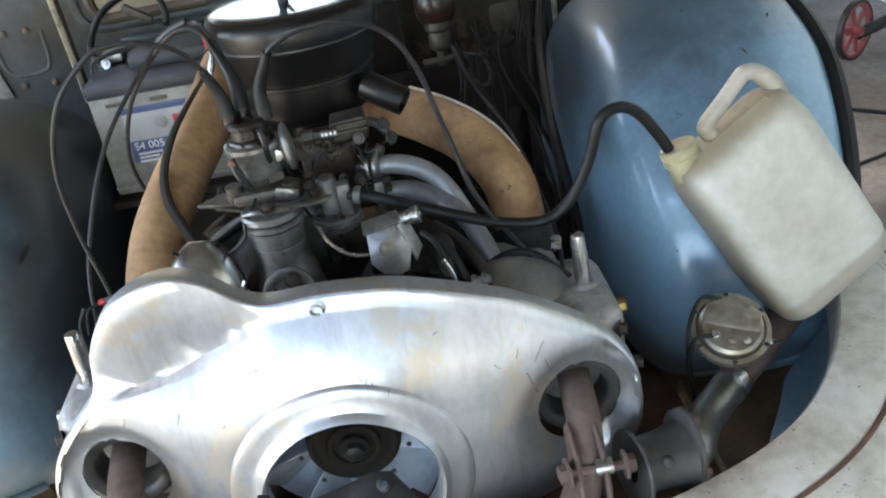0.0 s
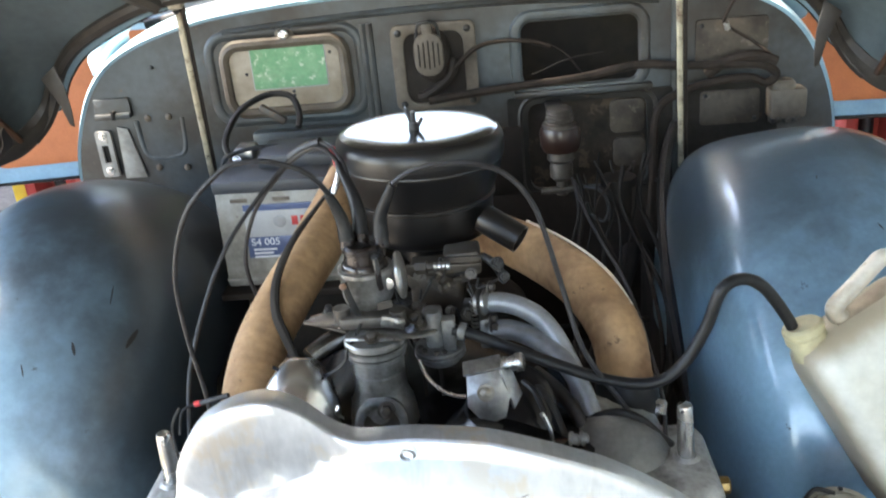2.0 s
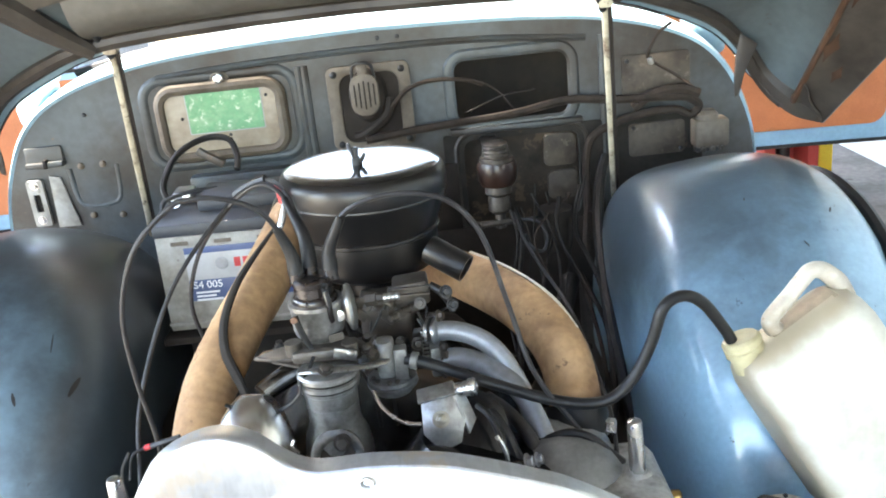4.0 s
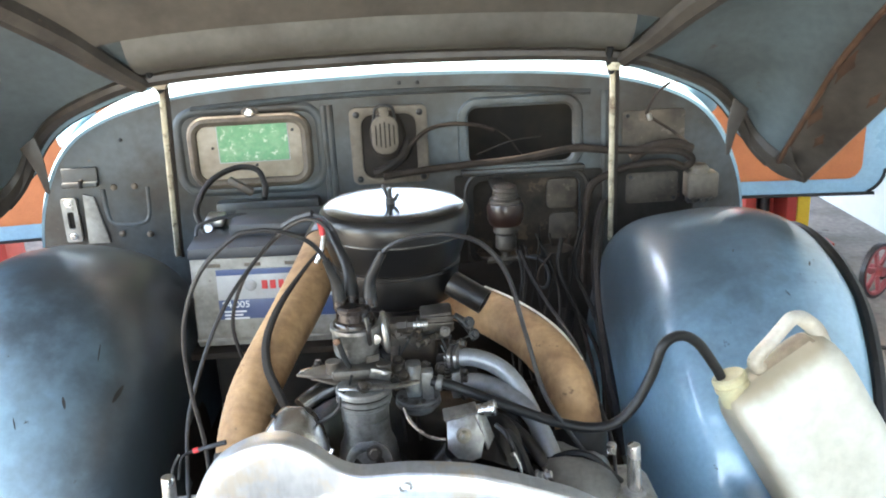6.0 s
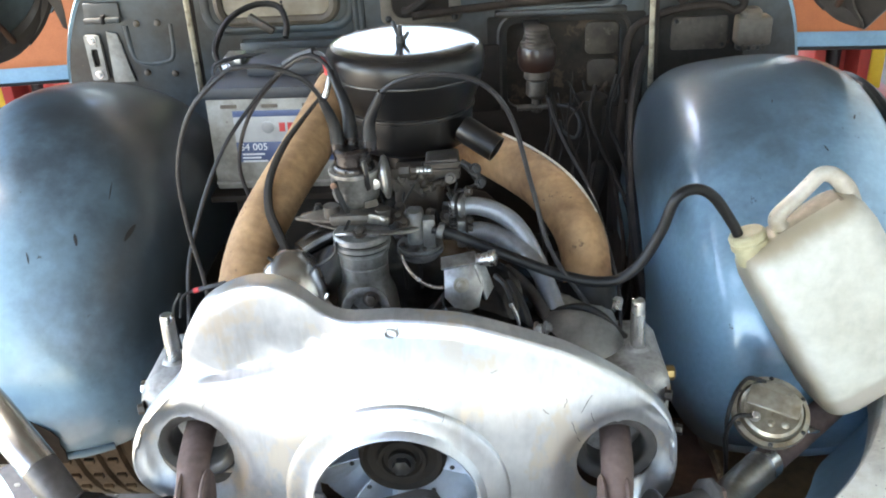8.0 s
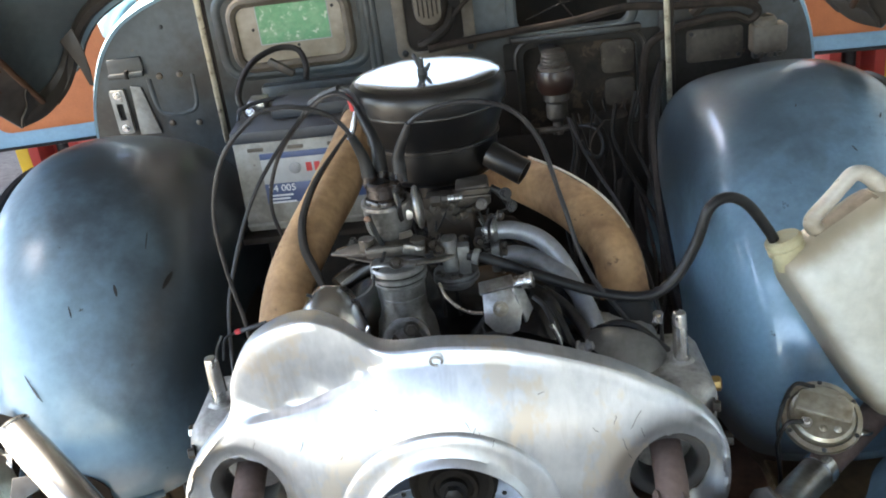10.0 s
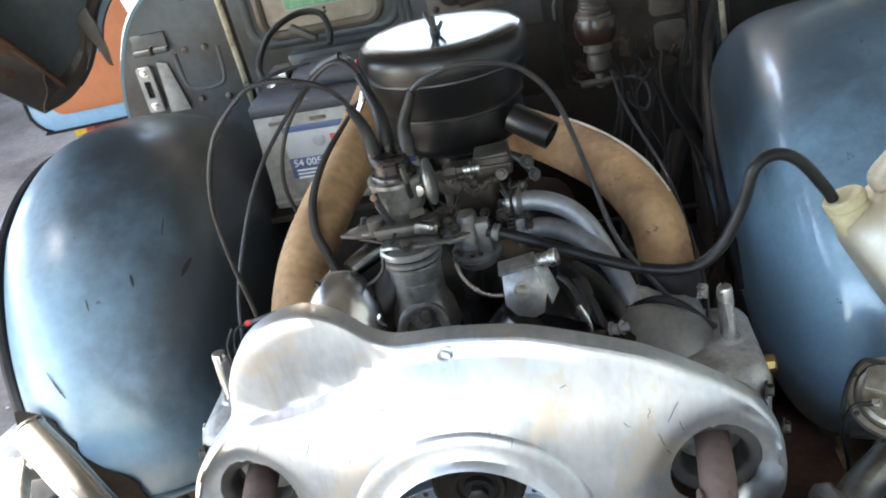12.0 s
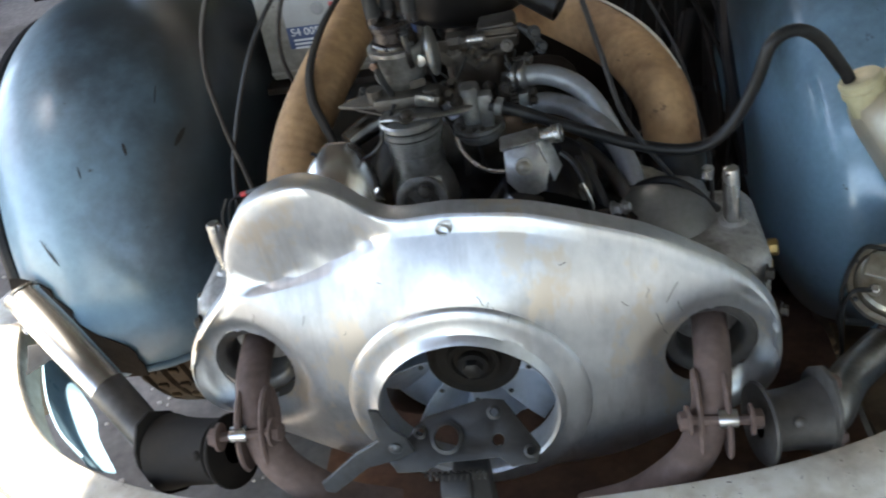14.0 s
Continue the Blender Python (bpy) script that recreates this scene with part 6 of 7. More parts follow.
part("pump_base", lathe([(0, 0.0), (0.020, 0.0), (0.021, 0.006), (0.0265, 0.0075), (0.0275, 0.0095), (0.0270, 0.0120), (0.0245, 0.0128), (0.0245, 0.0140), (0.0268, 0.0150), (0.0262, 0.0175), (0.014, 0.0200), (0, 0.0200)], 36, Matrix.Translation((0.0215, 0.945, 0.748))), "pump_grey", pump, "round clamped base")
for k in range(5):
    a = 0.6 + k * 1.1
    part("base_screw", hexbolt((0.0215 + 0.021 * math.cos(a), 0.945 - 0.021 * abs(math.sin(a)), 0.765), (0, -0.1, 1), 0.003, 0.004), "dull_cast", pump)
for x, y, z in ((0.000, 0.930, 0.806), (0.006, 0.926, 0.800), (0.0, 0.955, 0.806), (-0.012, 0.935, 0.800)):
    part("nut", hexbolt((x, y, z), (0, -0.6, 0.8), 0.0046, 0.007), "dull_cast", carb)
rng = random.Random(21)
for k in range(22):
    x, y, z = rng.uniform(-0.012, 0.075), rng.uniform(0.985, 1.002), rng.uniform(0.765, 0.832)
    if k % 4 == 0:
        part("link", tube([(x, y, z), (x + rng.uniform(-0.02, 0.02), y - 0.006, z + rng.uniform(-0.02, 0.02)), (x + rng.uniform(-0.03, 0.03), y - 0.004, z + rng.uniform(-0.03, 0.03))], 0.0014, 6, 5), "dark_metal", carb)
    elif k % 4 == 1:
        part("bolt", hexbolt((x, y, z), (rng.uniform(-0.3, 0.3), -1, 0.4), rng.uniform(0.003, 0.0055), 0.007), "dull_cast", carb)
    elif k % 4 == 2:
        part("fitting", lathe([(0, 0), (0.0055, 0), (0.0055, 0.010), (0.0035, 0.011), (0.0035, 0.020), (0, 0.020)], 12, aim((x, y, z), (rng.uniform(-1, 1), -0.6, rng.uniform(-0.2, 0.8)))), "dull_cast", carb)
    else:
        part("bracket", rbox(0.022, 0.003, 0.012, 0.001, Matrix.Translation((x, y, z)) @ Matrix.Rotation(rng.uniform(-1, 1), 4, "Y") @ Matrix.Rotation(rng.uniform(-0.6, 0.6), 4, "X")), "dull_cast", carb)
part("return_spring", tube([(0.060 + 0.0042 * math.cos(k * 1.05), 0.978 + 0.0042 * math.sin(k * 1.05), 0.800 - 0.0008 * k) for k in range(48)], 0.0008, 5, 1), "steel_tube", carb)
part("choke_arm", merged(tube([(0.072, 1.0, 0.842), (0.082, 0.995, 0.836), (0.090, 0.992, 0.826), (0.094, 0.990, 0.812)], [0.004, 0.005, 0.005, 0.003], 10, 4), hexbolt((0.088, 0.985, 0.838), (0.3, -1, 0.4), 0.005, 0.007), hexbolt((0.094, 0.985, 0.822), (0.3, -1, 0.4), 0.0045, 0.007)), "dark_metal", carb, "dark choke arm with nuts")
for k in range(2):
    x = -0.03 + 0.018 * k
    part("vacuum_pipe", tube([(x, 0.985, 0.80 - 0.006 * k), (x + 0.012, 0.965, 0.775), (x + 0.03, 0.945, 0.745 - 0.004 * k), (x + 0.034, 0.925, 0.715)], 0.0022, 6, 6), "void_black", carb)
inlet = thing("inlet_manifold", "grey-painted twin inlet pipes curving to the cylinder", "manifold", (0.1, 1.0, 0.76))
part("upper_flange", merged(prism(round_rect(0.024, 0.044, 0.010, 4), 0.004, aim((0.064, 0.996, 0.792), (1, -0.25, 0.05), 90), 0.0008), prism(round_rect(0.026, 0.046, 0.011, 4), 0.004, aim((0.0715, 0.994, 0.792), (1, -0.25, 0.05), 90), 0.0008)), "cast_alu", inlet)
part("lower_flange", rbox(0.012, 0.026, 0.036, 0.003, Matrix.Translation((0.070, 0.990, 0.757)), 2), "cast_alu", inlet)
for y, z in ((0.984, 0.811), (0.984, 0.773), (0.978, 0.766), (0.978, 0.744)):
    part("flange_bolt", hexbolt((0.077, y, z), (1, -0.4, 0.1), 0.0045, 0.007), "dull_cast", inlet)
part("upper_pipe", tube([(0.074, 1.0, 0.784), (0.090, 0.998, 0.785), (0.113, 0.99, 0.780), (0.133, 0.980, 0.768), (0.150, 0.966, 0.745), (0.166, 0.945, 0.708), (0.182, 0.92, 0.65)], 0.0110, 18, 8), "grey_paint", inlet)
part("lower_pipe", tube([(0.074, 0.985, 0.757), (0.098, 0.982, 0.758), (0.125, 0.970, 0.751), (0.148, 0.953, 0.738), (0.165, 0.932, 0.718), (0.177, 0.905, 0.690), (0.184, 0.885, 0.65)], 0.0112, 18, 8), "grey_paint", inlet)
part("balance_pipe", tube([(0.120, 0.955, 0.720), (0.140, 0.935, 0.712), (0.158, 0.905, 0.700), (0.168, 0.880, 0.680)], 0.0075, 14, 6), "silencer_grey", inlet)

brk = thing("coil_bracket", "bright folded steel bracket bolted on a black drum", "bracket", (0.07, 0.87, 0.75))
part("folded_plate", merged(prism([(-0.020, -0.016), (-0.004, -0.036), (0.016, -0.030), (0.024, -0.006), (0.016, 0.024), (-0.018, 0.018)], 0.003, aim((0.070, 0.866, 0.757), (0.12, -0.90, 0.42)), 0.0008),
                            rbox(0.038, 0.020, 0.003, 0.001, Matrix.Translation((0.067, 0.874, 0.778)) @ Matrix.Rotation(radians(-10), 4, "Y") @ Matrix.Rotation(radians(12), 4, "X"))), "cast_alu", brk)
part("end_roll", merged(lathe([(0, 0), (0.0075, 0), (0.0075, 0.022), (0, 0.023)], 18, aim((0.085, 0.880, 0.774), (0.95, -0.2, 0.22))), lathe([(0.0075, 0.016), (0.0092, 0.017), (0.0092, 0.023), (0.0075, 0.024)], 18, aim((0.085, 0.880, 0.774), (0.95, -0.2, 0.22)))), "bright_metal", brk)
part("side_fold", prism([(0, -0.024), (0.018, -0.016), (0.016, 0.016), (0, 0.018)], 0.003, aim((0.088, 0.866, 0.757), (0.75, -0.55, 0.35)), 0.0008), "cast_alu", brk)
part("washer", lathe([(0, 0), (0.0085, 0), (0.0085, 0.0012), (0, 0.0012)], 22, aim((0.0695, 0.8605, 0.7555), (0.12, -0.90, 0.42))), "cast_alu", brk)
part("bolt", merged(hexbolt((0.0695, 0.859, 0.7560), (0.12, -0.90, 0.42), 0.0058, 0.007), lathe([(0, 0), (0.0032, 0), (0.0032, 0.011), (0, 0.012)], 10, aim((0.0695, 0.859, 0.7560), (0.12, -0.90, 0.42)))), "horn_metal", brk, "yellowed steel bolt")
part("lower_tab", rbox(0.018, 0.010, 0.030, 0.004, Matrix.Translation((0.066, 0.866, 0.722)) @ Matrix.Rotation(radians(10), 4, "X"), 2), "cast_grimy", brk)
part("black_drum", lathe([(0, 0.030), (0.034, 0.030), (0.041, 0.027), (0.044, 0.020), (0.045, -0.03), (0, -0.03)], 40, aim((0.093, 0.892, 0.716), (0.10, -0.72, 0.60))), "oily_black", brk, "glossy black drum")
pipe = thing("oil_pipe", "thin bright oil pipe across the crankcase", "pipe", (0.03, 0.89, 0.74))
part("pipe", tube([(0.004, 0.895, 0.776), (0.010, 0.884, 0.766), (0.022, 0.874, 0.756), (0.036, 0.868, 0.750), (0.050, 0.864, 0.750)], 0.0020, 8, 6), "bright_metal", pipe)
for a in (((0.122, 0.846, 0.738), (0.127, 0.842, 0.728), (0.130, 0.84, 0.716), (0.129, 0.838, 0.700)), ((-0.087, 0.84, 0.744), (-0.092, 0.838, 0.735), (-0.094, 0.836, 0.722))):
    part("wire_clip", tube(a, 0.0024, 6, 4), "bright_metal", pipe)
part("lead", tube([(0.106, 0.868, 0.762), (0.116, 0.858, 0.756), (0.123, 0.850, 0.742), (0.125, 0.846, 0.730)], 0.0028, 8, 6), "rubber", pipe)
part("oil_line", tube([(0.104, 0.90, 0.752), (0.122, 0.885, 0.742), (0.135, 0.87, 0.72), (0.143, 0.86, 0.70), (0.155, 0.858, 0.694)], 0.006, 8, 6), "rubber", pipe)
part("union", merged(hexbolt((0.150, 0.852, 0.700), (1, -0.3, 0.3), 0.006, 0.008), hexbolt((0.160, 0.852, 0.702), (1, -0.3, 0.3), 0.005, 0.007)), "cast_alu", pipe)

coil = thing("oil_filler", "polished metal filler bell beside the engine tower", "canister", (-0.14, 0.90, 0.73))
part("canister", lathe([(0, 0.0), (0.0135, 0.0), (0.0162, -0.0012), (0.0225, -0.008), (0.0315, -0.021), (0.0385, -0.036), (0.0430, -0.053), (0.0445, -0.075), (0.0445, -0.100), (0, -0.100)], 48, aim((-0.1175, 0.906, 0.781), (0.10, 0.46, 0.88))), "canister_steel", coil, "brushed steel bell")
part("sleeve", tube([(-0.118, 0.935, 0.765), (-0.108, 0.944, 0.768), (-0.094, 0.954, 0.772), (-0.076, 0.962, 0.776)], [0.0105, 0.0118, 0.0122, 0.012], 20, 5), "chrome", coil, "polished metal sleeve")

# fuel hose and thin cables on the right
hose = thing("fuel_hose", "black rubber fuel hose from the plastic can to the pump", "hose", (0.25, 0.9, 0.73))
part("hose", tube([(0.380, 0.920, 0.775), (0.372, 0.918, 0.790), (0.347, 0.91, 0.826), (0.324, 0.905, 0.839), (0.303, 0.90, 0.830), (0.29, 0.90, 0.792), (0.268, 0.90, 0.751), (0.237, 0.90, 0.731), (0.186, 0.905, 0.737), (0.110, 0.915, 0.766), (0.062, 0.926, 0.784), (0.038, 0.932, 0.789)], 0.0062, 12, 8), "rubber", hose)
part("hose_clip", lathe([(0.0085, 0), (0.0095, 0.001), (0.0095, 0.007), (0.0085, 0.008)], 16, aim((0.044, 0.931, 0.788), (1, -0.25, -0.2))), "pump_grey", hose)
thin = thing("control_cable", "thin grey control cable across the bay", "cable", (0.23, 1.2, 0.75))
part("cable", tube([(0.212, 1.44, 0.770), (0.214, 1.34, 0.765), (0.224, 1.25, 0.755), (0.243, 1.10, 0.744), (0.253, 1.0, 0.708), (0.253, 0.93, 0.695), (0.25, 0.89, 0.66)], 0.0024, 8, 8), "cable_grey", thin)
part("ferrule", merged(lathe([(0, 0), (0.006, 0), (0.006, 0.012), (0.004, 0.015), (0, 0.015)], 8, aim((0.246, 0.905, 0.690), (0.15, 0.35, 0.5)))), "bright_metal", thin)
part("lower_cable", tube([(0.165, 0.90, 0.69), (0.20, 0.895, 0.702), (0.225, 0.89, 0.694), (0.25, 0.885, 0.668), (0.262, 0.88, 0.655)], 0.0045, 8, 6), "rubber", thin)
part("spark_plug_boot", tube([(0.222, 0.892, 0.69), (0.240, 0.888, 0.670), (0.256, 0.884, 0.652)], [0.006, 0.010, 0.012], 10, 5), "rubber", thin)

# ---------------------------------------------------------------- fan shroud
CX, CZ = 0.0, 0.600
OUTLINE = [(0.290, 0.597), (0.285, 0.640), (0.266, 0.675), (0.232, 0.706), (0.182, 0.738), (0.154, 0.751), (0.107, 0.769), (0.062, 0.781), (0.010, 0.787), (-0.040, 0.787), (-0.067, 0.797), (-0.090, 0.8155), (-0.117, 0.8265), (-0.149, 0.8215), (-0.182, 0.801), (-0.2055, 0.763), (-0.214, 0.727), (-0.250, 0.688), (-0.272, 0.658), (-0.285, 0.62), (-0.280, 0.587), (-0.256, 0.565), (-0.204, 0.530), (-0.139, 0.490), (-0.06, 0.462), (0.0, 0.456), (0.06, 0.459), (0.136, 0.474), (0.194, 0.503), (0.262, 0.538), (0.285, 0.565)]
BODY_EDGE = [(0.255, 0.641), (0.231, 0.676), (0.198, 0.705), (0.152, 0.735), (0.106, 0.756), (0.059, 0.769), (0.012, 0.776), (-0.027, 0.775), (-0.059, 0.765), (-0.094, 0.748), (-0.130, 0.735), (-0.170, 0.726), (-0.205, 0.722)]


def polar(points, closed):
    pts = [(v.x, v.y) for v in spline([(x, z, 0) for x, z in points + (points[:1] if closed else [])], 8)]
    ang = np.unwrap([math.atan2(z - CZ, x - CX) for x, z in pts])
    rad = [math.hypot(x - CX, z - CZ) for x, z in pts]
    order = np.argsort(ang)
    return np.array(ang)[order], np.array(rad)[order]


out_a, out_r = polar(OUTLINE, True)
body_a, body_r = polar(BODY_EDGE, False)


def outer(a):
    return float(np.interp(a, out_a, out_r, period=2 * math.pi))


def inner_raw(a):
    r = outer(a) - 0.012
    w = a % (2 * math.pi)
    if body_a[0] - 0.05 < w < body_a[-1]:
        step = float(np.interp(w, body_a, body_r))
        narrow = 0.40 + 0.60 * max(0.0, min(1.0, (w - 1.45) / 0.45))
        r = min(r, outer(a) - (outer(a) - step) * narrow)
    return r


in_a = np.linspace(0, 2 * math.pi, 361)[:-1]
in_r = np.array([inner_raw(a) for a in in_a])
for _ in range(6):
    in_r = (np.roll(in_r, 1) + in_r * 2 + np.roll(in_r, -1)) / 4


def inner(a):
    return min(float(np.interp(a, in_a, in_r, period=2 * math.pi)), outer(a) - 0.008)


HOLES = ((-0.213, 0.632), (0.226, 0.613))
HOLE_R = 0.043
RING = [(0.0815, 0.722), (0.0808, 0.708), (0.0806, 0.698), (0.0818, 0.6925), (0.0845, 0.6900), (0.0875, 0.6925), (0.0905, 0.6970), (0.0950, 0.6990), (0.1030, 0.7005), (0.1110, 0.7020), (0.1132, 0.7038), (0.1142, 0.7066)]


def shroud_vertex(a, k, n):
    """k rows outward: fan ring, sloping body, step, flange and rolled rim."""
    ro, rb = outer(a), inner(a)
    if k < len(RING):
        r, y = RING[k]
    else:
        rest = n - len(RING)
        j = k - len(RING) + 1
        nb, nf = rest - 14, 10
        if j <= nb:
            t = j / nb
            r = 0.1142 + (rb - 0.004 - 0.1142) * t
            y = 0.7066 + 0.0312 * t ** 1.2
        elif j <= nb + nf:
            t = ((j - nb) / nf) ** 1.7
            r = rb - 0.004 + (ro - 0.004 - rb + 0.004) * t
            ear = max(0.0, min(1.0, (ro - rb - 0.012) / 0.03))
            y = 0.7378 + (0.0006 + 0.0089 * ear) * min(1.0, (r - rb + 0.004) / 0.006) + (0.0042 - 0.0012 * ear) * t
        else:
            t = j - nb - nf
            r = ro - (0.003, 0.0012, 0.0, 0.0)[t - 1]
            ear = max(0.0, min(1.0, (ro - rb - 0.012) / 0.03))
            y = 0.7378 + 0.0048 + 0.0077 * ear + (0.0006, 0.0022, 0.0067, 0.0215)[t - 1]
    x, z = CX + r * math.cos(a), CZ + r * math.sin(a)
    for hx, hz in HOLES:
        d = math.hypot(x - hx, z - hz)
        if r < ro - 0.006:
            y += 0.016 * math.exp(-((max(0.0, d - HOLE_R)) / 0.016) ** 2)
            # dents pressed beside the outlet
            if hx > 0:
                y += 0.004 * math.exp(-(((x - hx) * 0.6 + (z - hz) * 0.8 - 0.062) / 0.006) ** 2 - ((-(x - hx) * 0.8 + (z - hz) * 0.6) / 0.03) ** 2)
    y += 0.0012 * noise.noise(Vector((x * 22, z * 22, 0.3)))
    y += 0.003 * math.exp(-(((x + 0.115) * 0.8 + (z - 0.757) * 0.6) / 0.010) ** 2 - ((-(x + 0.115) * 0.6 + (z - 0.757) * 0.8) / 0.018) ** 2)
    return Vector((x, y, z))


def shroud_mesh(na=300, nr=58):
    bm = bmesh.new()
    grid = []
    for i in range(na):
        a = 2 * math.pi * i / na
        row = []
        for k in range(nr):
            p = shroud_vertex(a, k, nr)
            for hx, hz in HOLES:
                d = math.hypot(p.x - hx, p.z - hz)
                if abs(d - HOLE_R) < 0.0035:
                    p.x, p.z = hx + (p.x - hx) * HOLE_R / d, hz + (p.z - hz) * HOLE_R / d
            row.append(bm.verts.new(p))
        grid.append(row)
    for i in range(na):
        for k in range(nr - 1):
            q = (grid[i][k], grid[(i + 1) % na][k], grid[(i + 1) % na][k + 1], grid[i][k + 1])
            c = sum((v.co for v in q), Vector()) / 4
            if all(math.hypot(c.x - hx, c.z - hz) > HOLE_R - 0.0004 for hx, hz in HOLES):
                bm.faces.new(q)
    bmesh.ops.delete(bm, geom=[v for v in bm.verts if not v.link_faces], context="VERTS")
    bmesh.ops.recalc_face_normals(bm, faces=bm.faces)
    bmesh.ops.solidify(bm, geom=list(bm.faces), thickness=0.0016)
    return bm


shroud = thing("fan_shroud", "dented polished aluminium fan shroud with two exhaust outlets", "fan shroud", (0, 0.75, 0.46))
shell = part("shell", shroud_mesh(), "aluminium", shroud, sharp=32)
for hx, hz in HOLES:
    part("outlet_collar", lathe([(HOLE_R + 0.001, -0.003), (HOLE_R + 0.0015, 0.0), (HOLE_R - 0.002, 0.003), (HOLE_R - 0.010, 0.001), (HOLE_R - 0.0125, -0.002), (HOLE_R - 0.0130, -0.010), (HOLE_R - 0.010, -0.035), (HOLE_R - 0.001, -0.035)], 40, aim((hx, 0.7545, hz), (0, -1, 0.0))), "silencer_grey", shroud, "dark metal collar in the outlet")
    part("inner_cowl", lathe([(0.052, 0), (0.047, -0.02), (0.02, -0.03), (0, -0.03)], 28, aim((hx + (0.01 if hx > 0 else -0.01), 0.80, hz), (0, -1, 0))), "grey_paint", shroud)
part("eye_bolt", merged(tube([(0.004 + 0.0058 * math.cos(q), 0.7345 - 0.30 * 0.0058 * math.sin(q), 0.7765 + 0.0058 * math.sin(q)) for q in [k * math.pi / 8 - 0.6 for k in range(15)]], 0.0013, 8, 2), rivet((0.004, 0.7385, 0.769), (0, -1, 0.2), 0.003)), "cast_alu", shroud, "small open wire ring")
for x, z in ((0.276, 0.610), (-0.272, 0.622), (0.262, 0.566), (-0.256, 0.58)):
    part("rim_screw", merged(hexbolt((x, 0.757, z), (0, -1, 0), 0.0035, 0.004)), "dark_metal", shroud)
# scratches and score marks
rng = random.Random(3)
for x, z, l, a in ((0.190, 0.690, 0.030, 60), (0.197, 0.678, 0.018, 100), (0.170, 0.695, 0.012, 80), (0.028, 0.717, 0.012, 110), (0.033, 0.712, 0.010, 60), (0.038, 0.708, 0.006, 100), (-0.19, 0.70, 0.012, 80), (0.10, 0.735, 0.008, 20), (-0.06, 0.735, 0.006, 150), (0.15, 0.69, 0.008, 130), (0.178, 0.668, 0.016, 105), (0.182, 0.652, 0.014, 120), (0.05, 0.70, 0.009, 75), (-0.10, 0.69, 0.007, 40), (-0.14, 0.70, 0.014, 65)):
    a0 = math.atan2(z - CZ, x - CX)
    r0 = math.hypot(x - CX, z - CZ)
    best = min((shroud_vertex(a0, k, 58) for k in range(58)), key=lambda p: abs(math.hypot(p.x - CX, p.z - CZ) - r0))
    c, s = math.cos(radians(a)), math.sin(radians(a))
    pts = [(x + c * 0.8 * l * (t - 0.5) + rng.uniform(-0.001, 0.001), best.y - 0.0008 + (t - 0.5) * 0.8 * l * s * 0.22, z + s * 0.8 * l * (t - 0.5)) for t in (0, 0.33, 0.66, 1)]
    part("score_mark", tube(pts, 0.0003, 5, 3), "dark_metal", shell)

fan = thing("cooling_fan", "pale blue metal cooling fan with a dark brown hub", "fan", (0, 0.78, 0.6))
FZ = 0.598
hub = part("hub", lathe([(0, 0.016), (0.013, 0.016), (0.015, 0.010), (0.020, 0.009), (0.022, 0.013), (0.026, 0.013), (0.028, 0.008), (0.038, 0.006), (0.043, 0.010), (0.047, 0.006), (0.049, -0.006), (0.046, -0.03), (0, -0.03)], 44, aim((0.0, 0.772, FZ), (0, -1, 0))), "void_black", fan, "dark brown hub")
part("hub_bolt", hexbolt((0.0, 0.758, FZ), (0, -1, 0), 0.010, 0.012), "dark_metal", hub)
part("back_cone", lathe([(0.044, -0.034), (0.060, -0.030), (0.085, -0.024), (0.104, -0.014), (0.106, -0.016), (0.086, -0.027), (0.044, -0.038)], 48, aim((0.0, 0.772, FZ), (0, -1, 0))), "fan_blade", fan, "pale metal cone behind the blades")
for k in range(9):
    a = 2 * math.pi * k / 9 + 0.32

    def blade(u, v, a=a):
        r = 0.045 + 0.056 * u
        t = a + 0.60 * v + 0.16 * u
        return (r * math.cos(t), 0.766 + 0.026 * v + 0.010 * v * v - 0.010 * u * (1 - v), FZ + r * math.sin(t))
    bl = part("blade", thick(surf(blade, 8, 8), 0.0014), "fan_blade", fan, "pale blue metal fan blade")
    t = a + 0.12
    part("rivet", rivet((0.055 * math.cos(t), 0.764, FZ + 0.055 * math.sin(t)), (0, -1, 0), 0.0028), "dark_metal", bl)
part("backing_drum", lathe([(0.115, -0.02), (0.112, -0.05), (0, -0.05)], 40, aim((0.0, 0.79, 0.595), (0, -1, 0))), "void_black", fan)

